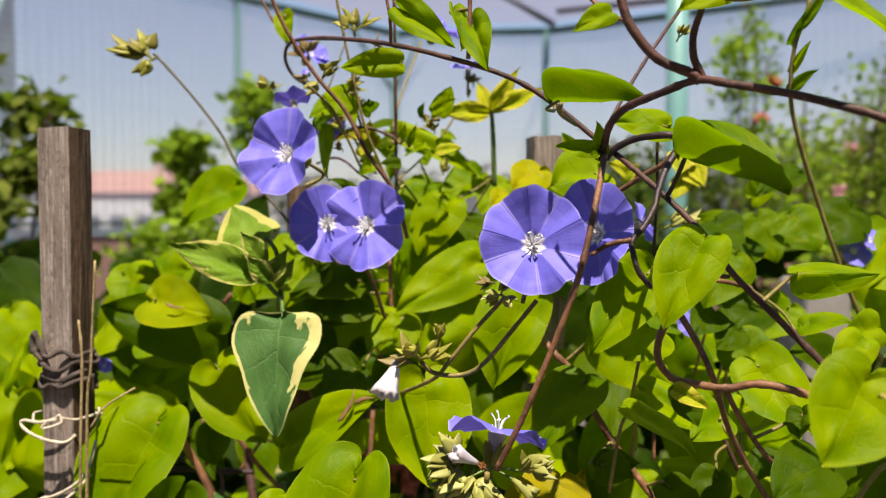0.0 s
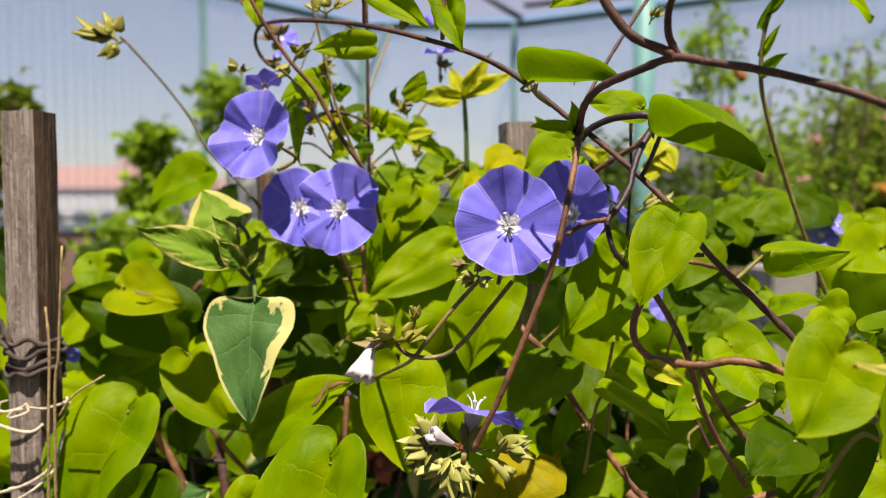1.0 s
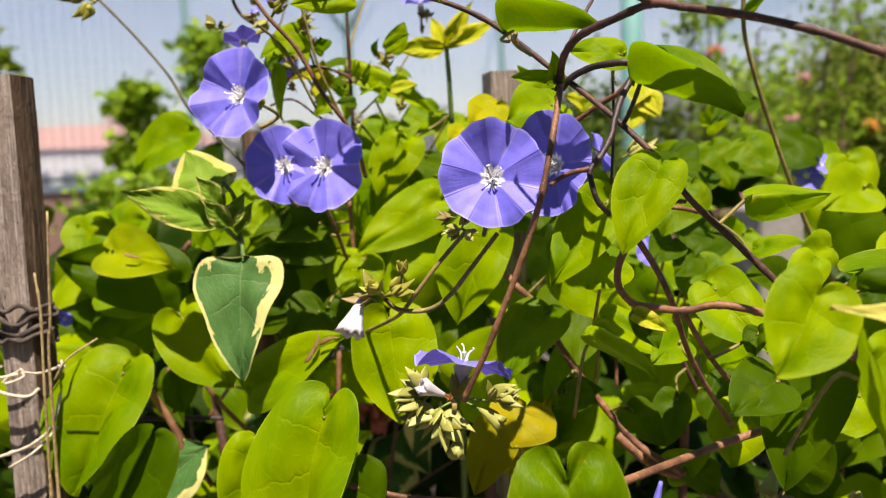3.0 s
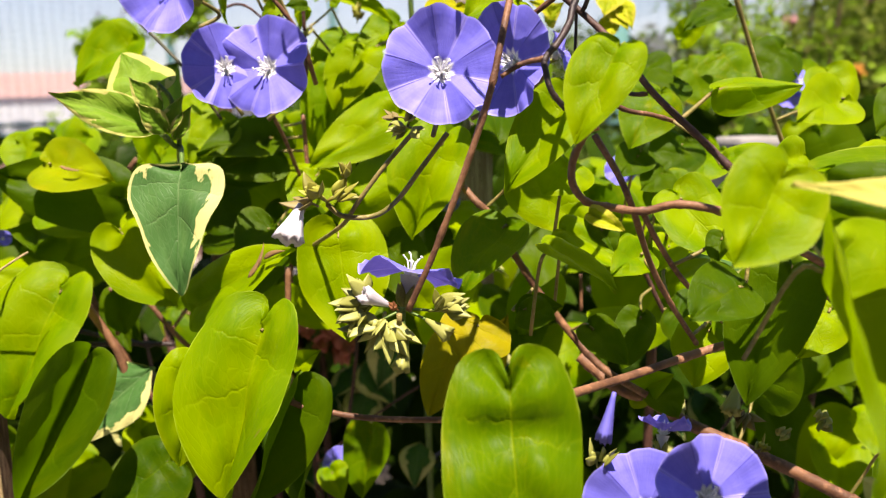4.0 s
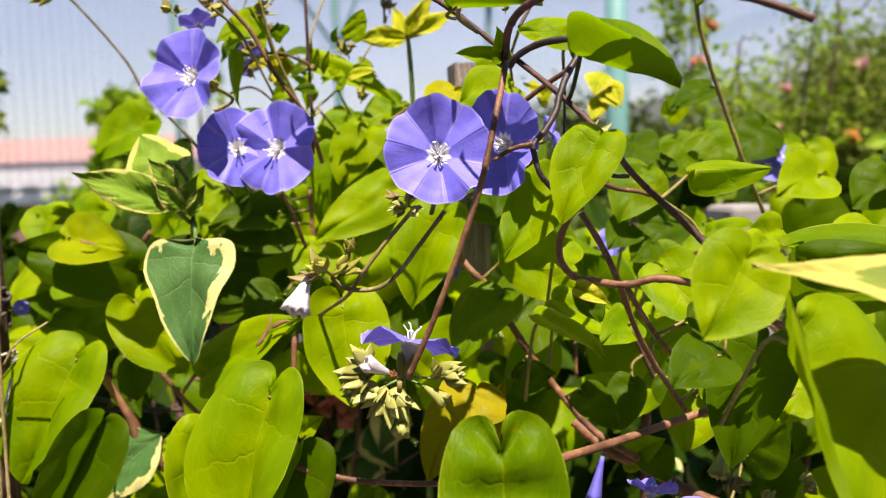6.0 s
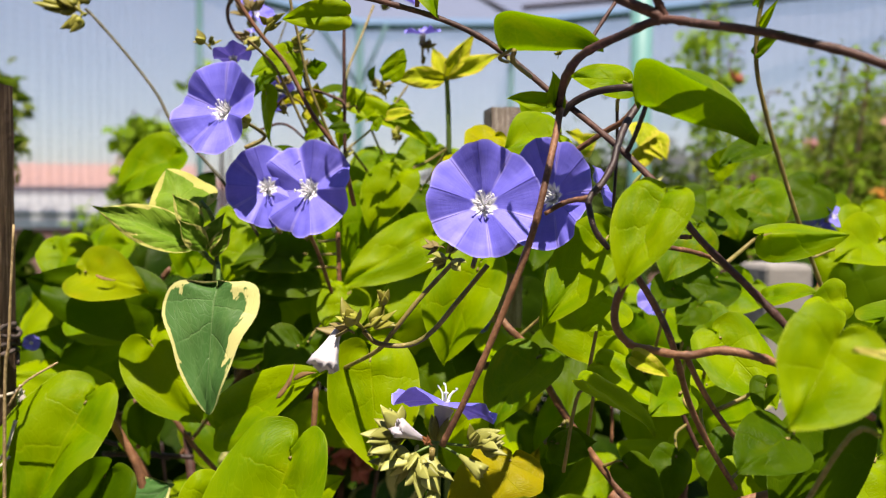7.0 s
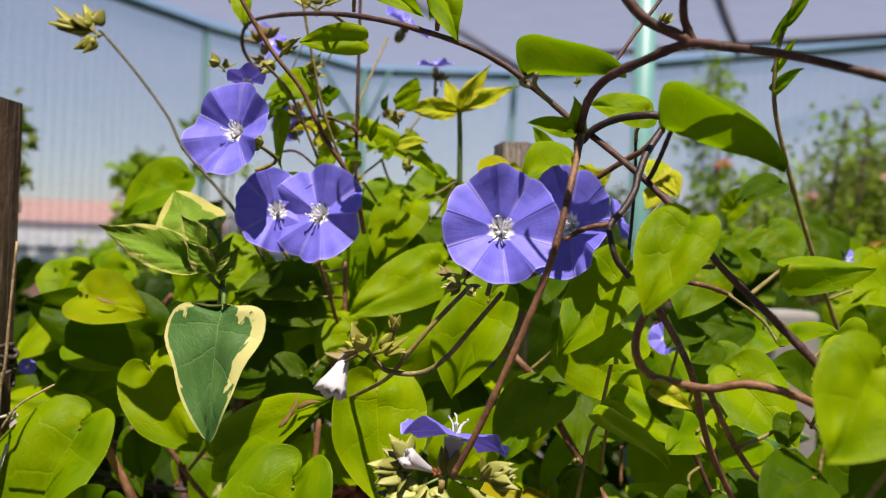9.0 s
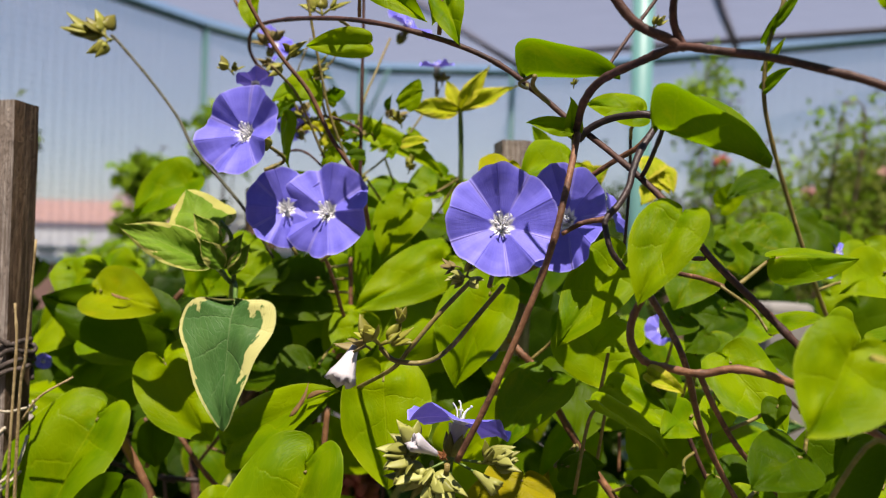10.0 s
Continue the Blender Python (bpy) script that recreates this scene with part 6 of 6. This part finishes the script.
leaf(cream_plant, (-0.0849, 0.3620, 1.0378), (-0.1215, 0.3520, 1.0085), 0.0256, 0, PALE, 5)
leaf(cream_plant, (-0.1158, 0.4300, 0.9866), (-0.1301, 0.4200, 1.0003), 0.0209, 0, PALE, 5)
leaf(cream_plant, (-0.0485, 0.4300, 0.9743), (-0.0426, 0.4200, 0.9544), 0.0132, 0, PALE, 5)
leaf(cream_plant, (-0.0143, 0.5000, 0.9978), (0.0015, 0.4900, 0.9731), 0.0240, 0, PALE, 5)
leaf(cream_plant, (-0.1264, 0.4300, 0.9689), (-0.1101, 0.4200, 0.9817), 0.0161, 0, PALE, 5)
leaf(cream_plant, (0.1392, 0.1870, 1.1105), (0.0890, 0.1890, 1.1201), 0.0181, 27, CREAM, 19, label="long cream-yellow leaf with green streaks")
leaf(cream_plant, (0.1998, 0.3400, 1.0571), (0.1829, 0.3300, 1.0386), 0.0285, 0, CREAM, 5)
leaf(cream_plant, (0.2093, 0.3300, 1.0571), (0.1992, 0.3200, 1.0368), 0.0236, 0, CREAM, 5)
leaf(cream_plant, (0.1253, 0.2100, 1.0503), (0.1137, 0.2000, 1.0456), 0.0192, 0, CREAM, 5)
leaf(vine, (-0.1187, 0.4100, 1.0547), (-0.1024, 0.4000, 1.0394), 0.0198, 0, GREEN, 5)
stem(vine, [(0.1264, 0.3000, 1.0944), (0.1309, 0.3000, 1.0921), (0.1364, 0.3000, 1.0883)], 0.00090, 0.00080, STRAW, "stem")
stem(vine, [(0.1291, 0.3050, 1.0910), (0.1337, 0.3050, 1.0885), (0.1374, 0.3050, 1.0856)], 0.00080, 0.00080, STRAW, "stem")
stem(vine, [(0.1386, 0.3200, 1.0993), (0.1365, 0.3100, 1.0950), (0.1372, 0.3050, 1.0920)], 0.00160, 0.00130, REDBARK)
leaf(cream_plant, (-0.0121, 0.5000, 0.9804), (-0.0241, 0.4900, 0.9571), 0.0230, 0, PALE, 5)
leaf(cream_plant, (0.0154, 0.4600, 0.9644), (0.0117, 0.4500, 0.9432), 0.0189, 0, PALE, 5)
leaf(cream_plant, (-0.0354, 0.5200, 0.9708), (-0.0489, 0.5100, 0.9536), 0.0213, 0, PALE, 5)

# leaves behind the blue flowers
leaf(vine, (-0.0590, 0.4000, 1.1308), (-0.0718, 0.3900, 1.1139), 0.0200, 0, LIME, 12)
leaf(vine, (-0.0426, 0.4200, 1.1287), (-0.0583, 0.4050, 1.1061), 0.0260, 0, GREEN, 13)
leaf(vine, (-0.0521, 0.4300, 1.1314), (-0.0401, 0.4200, 1.1135), 0.0235, 0, LIME, 2)
leaf(vine, (-0.0196, 0.3850, 1.1107), (-0.0288, 0.3750, 1.0966), 0.0209, 0, LIME, 0)
leaf(vine, (-0.0007, 0.4100, 1.1596), (-0.0147, 0.4000, 1.1352), 0.0241, 10, LIME, 1)
leaf(vine, (-0.0274, 0.4400, 1.1611), (-0.0090, 0.4300, 1.1460), 0.0217, 0, LIME, 12)
leaf(vine, (0.0016, 0.4300, 1.1420), (0.0123, 0.4200, 1.1239), 0.0232, 0, LIME, 13)
leaf(vine, (-0.0785, 0.4400, 1.1421), (-0.0844, 0.4300, 1.1288), 0.0189, 0, LIME, 0)
leaf(vine, (-0.0145, 0.4300, 1.1340), (-0.0256, 0.4200, 1.1161), 0.0234, 0, GREEN, 2)
leaf(vine, (0.0265, 0.4600, 1.1700), (0.0122, 0.4500, 1.1556), 0.0205, 0, LIME, 13)
stem(cream_plant, [(0.1708, 0.2500, 1.0822), (0.1617, 0.2500, 1.0615), (0.1555, 0.2500, 1.0451), (0.1531, 0.2500, 1.0246)], 0.00180, 0.00210, GREENSTEM)
leaf(vine, (0.1537, 0.2400, 1.0492), (0.1647, 0.2350, 1.0571), 0.0124, 0, GREEN, 13)
leaf(vine, (0.1702, 0.3000, 1.0207), (0.1813, 0.2900, 1.0125), 0.0218, 0, GREEN, 2)

# small leaves round the knot of stems
leaf(vine, (-0.0432, 0.3700, 1.2001), (-0.0520, 0.3650, 1.1904), 0.0096, 0, LIME, 12)
leaf(vine, (-0.0400, 0.3720, 1.2033), (-0.0367, 0.3650, 1.1882), 0.0061, 0, LIME, 13)
leaf(vine, (-0.0298, 0.3900, 1.1825), (-0.0328, 0.3850, 1.1907), 0.0041, 0, LIME, 5)
leaf(vine, (-0.0208, 0.3900, 1.1842), (-0.0183, 0.3850, 1.1925), 0.0041, 10, LIME, 5)
leaf(vine, (-0.0173, 0.3900, 1.1832), (-0.0138, 0.3850, 1.1924), 0.0036, 0, LIME, 5)
leaf(vine, (-0.0252, 0.3900, 1.1822), (-0.0267, 0.3850, 1.1897), 0.0041, 0, LIME, 5)
leaf(vine, (-0.0389, 0.3900, 1.1840), (-0.0293, 0.3850, 1.1872), 0.0046, 0, LIME, 5)
leaf(vine, (-0.0499, 0.3800, 1.1965), (-0.0550, 0.3700, 1.1869), 0.0072, 0, GREEN, 5)
bud_cluster(vine, (-0.0563, 0.3700, 1.2078), (0.1, -0.5, 0.4), 0.0054, 7, DRYSEPAL, 50, 1, label="brown-green bud", long=1)
bud_cluster(vine, (-0.0481, 0.3700, 1.2000), (0.1, -0.5, 0.4), 0.0057, 8, SEPAL, 51, 1, label="yellow-green buds", long=1)
bud_cluster(vine, (-0.0441, 0.3800, 1.1879), (0.1, -0.5, 0.4), 0.0054, 7, SEPAL, 52, 1, label="yellow-green buds", long=1)
flower(vine, (-0.0628, 0.4000, 1.2165), (-0.3, -0.4, 0.6), 0.0032, 0, 2, 0.35, 1)
flower(vine, (-0.0602, 0.4200, 1.2264), (0.2, -0.4, 0.6), 0.0031, 0, 3, 0.35, 1)
stem(vine, [(0.0370, 0.2680, 1.1845), (0.0371, 0.2720, 1.1822), (0.0428, 0.2850, 1.1804)], 0.00070, 0.00060, STALK, "petiole")

# crowded young growth where the upper stems meet
tuft = random.Random(23)
for i in range(26):
    b = Vector((tuft.uniform(-0.046, -0.002), tuft.uniform(0.375, 0.43), tuft.uniform(1.158, 1.197)))
    d = Vector((tuft.gauss(0, 0.8), tuft.gauss(-0.3, 0.3), tuft.gauss(0.25, 0.7))).normalized() * tuft.uniform(0.007, 0.015)
    leaf(vine, b, b + d, d.length * tuft.uniform(0.45, 0.75), tuft.uniform(-30, 30), tuft.choice((LIME, LIME, SHOOT, GREEN, OLIVE)), tuft.choice((1, 3, 5, 12)), False)
for i in range(9):
    bud_cluster(vine, (tuft.uniform(-0.05, 0.0), tuft.uniform(0.38, 0.43), tuft.uniform(1.16, 1.2)), (tuft.gauss(0, 0.4), -0.4, 0.6), tuft.uniform(0.0045, 0.0065), 6, tuft.choice((SEPAL, PALESEPAL, DRYSEPAL)), 60 + i, 0.9, label="small green buds", long=1)

# main stems down to the soil
for x, y, z, r in ((0.03, 0.40, 1.05, 0.004), (-0.10, 0.43, 1.04, 0.0035), (0.12, 0.40, 1.05, 0.0035), (0.22, 0.45, 1.08, 0.004), (-0.22, 0.46, 1.05, 0.003)):
    stem(vine, [(x, y, z), (x * 0.9 + 0.01, y + 0.03, z - 0.3), (x * 0.8, y + 0.05, 0.5), (x * 0.75, y + 0.06, 0.15)], r * 0.7, r * 1.3, BARK)
for x, y, z in ((-0.07, 0.38, 1.04), (0.02, 0.43, 1.13)):
    stem(cream_plant, [(x, y, z), (x, y + 0.05, z - 0.35), (x, y + 0.06, 0.15)], 0.0016, 0.003, GREENSTEM)


# ---- foliage that fills the hedge ----
def hedge_top(x):
    """Height of the foliage along the hedge."""
    return 1.135 + 0.03 * math.exp(-((x + 0.02) / 0.06) ** 2) + 0.012 * math.sin(x * 31) + 0.05 * max(0.0, x - 0.2)


rng = random.Random(11)


def hollow(x, z):
    """The open, dark pocket in the hedge."""
    return (-0.085 < x < 0.035 and 0.91 < z < 1.05) or (0.05 < x < 0.165 and 0.95 < z < 1.03) or (0.155 < x < 0.21 and 1.06 < z < 1.13)



def hedge_leaf(x, y, z, lo, hi):
    ln = rng.uniform(lo, hi)
    d = Vector((rng.gauss(0, 0.7), rng.gauss(-0.45, 0.4), rng.gauss(-0.55, 0.5))).normalized()
    b = Vector((x, y, z))
    return b, b + d * ln, ln * rng.uniform(0.68, 0.86)


inner = {m.name: [] for m in (LIME, GREEN, MIDGREEN)}
for i in range(170):
    x = rng.uniform(-0.36, 0.42)
    y = rng.uniform(0.43, 0.52)
    z = hedge_top(x) - 0.005 - 0.26 * rng.random() ** 1.3
    b, t, w = hedge_leaf(x, y, z, 0.032, 0.05)
    if hollow(x, z):
        continue
    inner[rng.choice((LIME, LIME, GREEN, MIDGREEN)).name].append(blade_pose(b, t, w, rng.uniform(-35, 35)))
for mat in (LIME, GREEN, MIDGREEN):
    leaf_mass("foliage", vine, inner[mat.name], mat, (0, 1, 2, 3, 8), 14, 8)
for i in range(70):
    x = rng.uniform(-0.28, 0.32)
    z = hedge_top(x) - 0.05 - 0.16 * rng.random()
    b, t, w = hedge_leaf(x, rng.uniform(0.385, 0.43), z, 0.03, 0.045)
    if hollow(x, z):
        continue
    leaf(vine, b, t, w, rng.uniform(-35, 35), rng.choice((LIME, LIME, GREEN)), rng.choice((0, 1, 2, 3, 8)), False)
for i in range(26):
    x = rng.uniform(-0.34, 0.42)
    b, t, w = hedge_leaf(x, rng.uniform(0.45, 0.55), hedge_top(x) - 0.02 - 0.2 * rng.random(), 0.03, 0.05)
    leaf(cream_plant, b, t, w * 0.75, rng.uniform(-35, 35), PALE, 5, False)
# extra leaves, mostly hidden behind the front flower, placed to shade the stake
for x, y, z in ((0.035, 0.42, 1.158), (0.06, 0.425, 1.155), (0.05, 0.40, 1.14), (0.028, 0.405, 1.128), (0.072, 0.40, 1.128), (0.07, 0.385, 1.085), (0.06, 0.41, 1.045)):
    leaf(vine, (x, y + 0.012, z + 0.006), (x + rng.uniform(-0.012, 0.012), y - 0.02, z - 0.018), 0.034, rng.uniform(-25, 25), GREEN, rng.choice((0, 12, 13)), False)
# dark-coloured inner leaves, so the gaps between the front leaves look shaded
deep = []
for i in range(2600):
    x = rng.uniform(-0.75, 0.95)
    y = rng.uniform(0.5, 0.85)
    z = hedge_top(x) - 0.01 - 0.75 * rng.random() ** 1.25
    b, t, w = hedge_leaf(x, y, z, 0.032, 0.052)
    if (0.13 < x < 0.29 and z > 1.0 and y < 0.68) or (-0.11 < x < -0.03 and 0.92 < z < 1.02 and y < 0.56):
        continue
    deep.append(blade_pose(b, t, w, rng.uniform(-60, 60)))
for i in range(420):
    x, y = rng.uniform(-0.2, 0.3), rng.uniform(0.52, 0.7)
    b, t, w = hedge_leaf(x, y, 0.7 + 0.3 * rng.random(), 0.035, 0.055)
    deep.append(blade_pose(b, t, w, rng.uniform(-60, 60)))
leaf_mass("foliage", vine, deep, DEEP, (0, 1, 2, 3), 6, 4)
for i in range(40):
    x = rng.uniform(-0.4, 0.5)
    y = rng.uniform(0.4, 0.55)
    z = hedge_top(x) - 0.02 - 0.25 * rng.random()
    a = Vector((x, y, z))
    d = Vector((rng.gauss(0, 0.05), rng.gauss(0, 0.02), rng.gauss(-0.07, 0.04)))
    stem(vine, [a, a + d * 0.5 + Vector((rng.uniform(-0.01, 0.01), 0, 0)), a + d], rng.uniform(0.0006, 0.0013), None, rng.choice((BARK, REDBARK, DARKBARK)), per=5, sides=6)

shrub("coral_flowered_shrub", (-0.049, 0.50), 0.999, 0.022, 0.06, 60, 0.03, DARKBUSH, "small dark shrub with coral-red blossoms behind the vine", 40, ((CORAL, 20, 0.011),), 4, clumps=5)


# ---- stakes ----
def stake(at, top, w, d, turn, mats, label, tilt=(0.0, 0.0), chips=1):
    """A sawn wooden stake with worn, uneven edges."""
    s = thing("wooden_stake", (at[0], at[1], 0.0), label, "stake", "wooden stakes")
    r = random.Random(chips)
    bm = bmesh.new()
    n = 26
    rows = []
    for i in range(n + 1):
        z = top * (1 - (1 - i / n) ** 1.6)
        row = []
        for sx, sy in ((-1, -1), (-0.4, -1.02), (0.35, -0.98), (1, -1), (1.02, -0.2), (0.98, 0.5), (1, 1), (0, 1), (-1, 1), (-1, 0)):
            cx = sx * w / 2 * (0.97 if abs(sx) == 1 and abs(sy) == 1 else 1) + r.uniform(-1, 1) * w * 0.018
            cy = sy * d / 2 * (0.97 if abs(sx) == 1 and abs(sy) == 1 else 1) + r.uniform(-1, 1) * d * 0.018
            row.append(bm.verts.new((cx, cy, z + (r.uniform(-1, 1) * 0.0004 if i == n else 0))))
        rows.append(row)
    for a, b in zip(rows, rows[1:]):
        for k in range(10):
            bm.faces.new((a[k], a[(k + 1) % 10], b[(k + 1) % 10], b[k]))
    bm.faces.new(rows[-1])
    bm.transform(pose(at[0], at[1], 0, tilt[0], tilt[1], turn))
    ob = part("timber", bm, mats, s)
    ob.data.materials.append(BROWNWOOD)
    for p in ob.data.polygons:
        p.material_index = 1 if p.normal.x > 0.6 else 0
    return s


def ring(c, rx, ry, r, mat, parent, name, turns=1.0, rise=0.0, wob=0.1, seed=0, label="", per=4):
    q = random.Random(seed)
    pts = []
    for i in range(int(14 * turns) + 1):
        a = 2 * math.pi * i / 14
        pts.append((c[0] + rx * (1 + q.uniform(-wob, wob)) * math.cos(a), c[1] + ry * (1 + q.uniform(-wob, wob)) * math.sin(a), c[2] + rise * i / 14 + q.uniform(-1, 1) * wob * 0.02))
    return stem(parent, pts, r, r, mat, name, 0.35, 6, per, label)

left_stake = stake((-0.1478, 0.351), 1.187, 0.0138, 0.0142, -9, GREYWOOD, "weathered grey square wooden stake tied with old rope", chips=3)
for i, (z, t) in enumerate(((1.0945, 1.2), (1.0905, 1.1), (1.0875, 1.1), (1.0985, 1.0))):
    ring((-0.1478, 0.351, z), 0.0103, 0.0103, 0.0009, ROPE, left_stake, "rope", t, 0.002, 0.09, i, "frayed dark rope")
stem(left_stake, [(-0.153, 0.3415, 1.098), (-0.1575, 0.343, 1.102), (-0.157, 0.343, 1.108), (-0.152, 0.3415, 1.1)], 0.0011, 0.0011, ROPE, "rope", 0.3)
ring((-0.1485, 0.350, 1.0745), 0.0122, 0.0122, 0.0005, STRING, left_stake, "string", 1.1, 0.0016, 0.06, 9, "loose pale string")
stem(left_stake, [(-0.1379, 0.3360, 1.0710), (-0.1405, 0.3330, 1.0690), (-0.1470, 0.3330, 1.0696), (-0.1540, 0.3340, 1.0718), (-0.1588, 0.3360, 1.0744), (-0.1579, 0.3360, 1.0763), (-0.1506, 0.3340, 1.0761), (-0.1447, 0.3330, 1.0777), (-0.1423, 0.3330, 1.0792)], 0.0006, 0.0006, STRING, "string", 0.15)
stem(left_stake, [(-0.1423, 0.3330, 1.0792), (-0.1413, 0.3320, 1.0767), (-0.1453, 0.3320, 1.0749), (-0.1487, 0.3320, 1.0745), (-0.1465, 0.3320, 1.0770), (-0.1431, 0.3320, 1.0775)], 0.0005, 0.0005, STRING, "string", 0.15)
stem(left_stake, [(-0.1335, 0.343, 1.067), (-0.134, 0.336, 1.057), (-0.142, 0.334, 1.050), (-0.156, 0.336, 1.045), (-0.17, 0.34, 1.04)], 0.0006, 0.0006, STRING, "string", 0.3)
stem(left_stake, [(-0.134, 0.340, 1.055), (-0.14, 0.334, 1.048), (-0.15, 0.333, 1.042)], 0.0005, 0.0005, STRING, "string", 0.3)
dry = thing("dry_stalk", (-0.13, 0.34, 0.18), "thin dry brown stalk leaning beside the stake", "stalk")
stem(dry, [(-0.1265, 0.33, 1.137), (-0.1295, 0.332, 1.10), (-0.1335, 0.335, 1.03), (-0.134, 0.336, 0.6), (-0.13, 0.34, 0.15)], 0.0004, 0.0009, STRAW, "stalk", 0.2)
stem(dry, [(-0.13, 0.332, 1.075), (-0.124, 0.331, 1.083), (-0.113, 0.332, 1.09)], 0.0005, 0.0003, STRAW, "stalk", 0.2)
stem(dry, [(-0.136, 0.334, 1.02), (-0.1335, 0.331, 1.07), (-0.1325, 0.331, 1.1), (-0.1335, 0.331, 1.115)], 0.0006, 0.0004, STRAW, "stalk", 0.2)
stake((0.0455, 0.460), 1.193, 0.0165, 0.0165, 12, GREYWOOD, "weathered grey wooden stake half hidden in the vine", chips=5)
stake((-0.0905, 0.51), 1.17, 0.016, 0.016, 20, BROWNWOOD, "pale brown wooden stake inside the vine", chips=7)
cement = thing("cement_post", (0.247, 0.64, 0.0), "pale grey cement post behind the vine", "post")
block("post", cement, (0.036, 0.036, 1.11), (0.247, 0.64, 0.555), CEMENT, 15, 0.004)

DRY_TIP = (-0.0344, 0.3240, 1.0829)
for a, c in (((0.0, 0.0, 0.0), 0.6), ((0.0035, 0.0005, 0.0035), -0.5), ((-0.002, -0.0005, -0.0025), 0.3)):
    v, f = blob(Vector(DRY_TIP) + Vector(a), (0.8, -0.1, 0.75), 0.0085, 0.0011, 6, 6, c, 1.0, 0.4)
    put("dry_patch", mesh_of("dry_patch", v, f, DEAD), vine, None, "curled dry brown bit of leaf")

v, f = blob((-0.1175, 0.3735, 1.1170), (0.9, -0.25, -0.5), 0.008, 0.0007, 6, 8, 0.35, 0.7, 0.2)
put("dry_patch", mesh_of("dry_patch", v, f, DEAD), vine, None, "dry brown streak on a yellowing leaf")
leaf(vine, (0.0690, 0.2620, 1.1064), (0.0733, 0.2580, 1.0974), 0.0080, 20, MIDGREEN, 14)
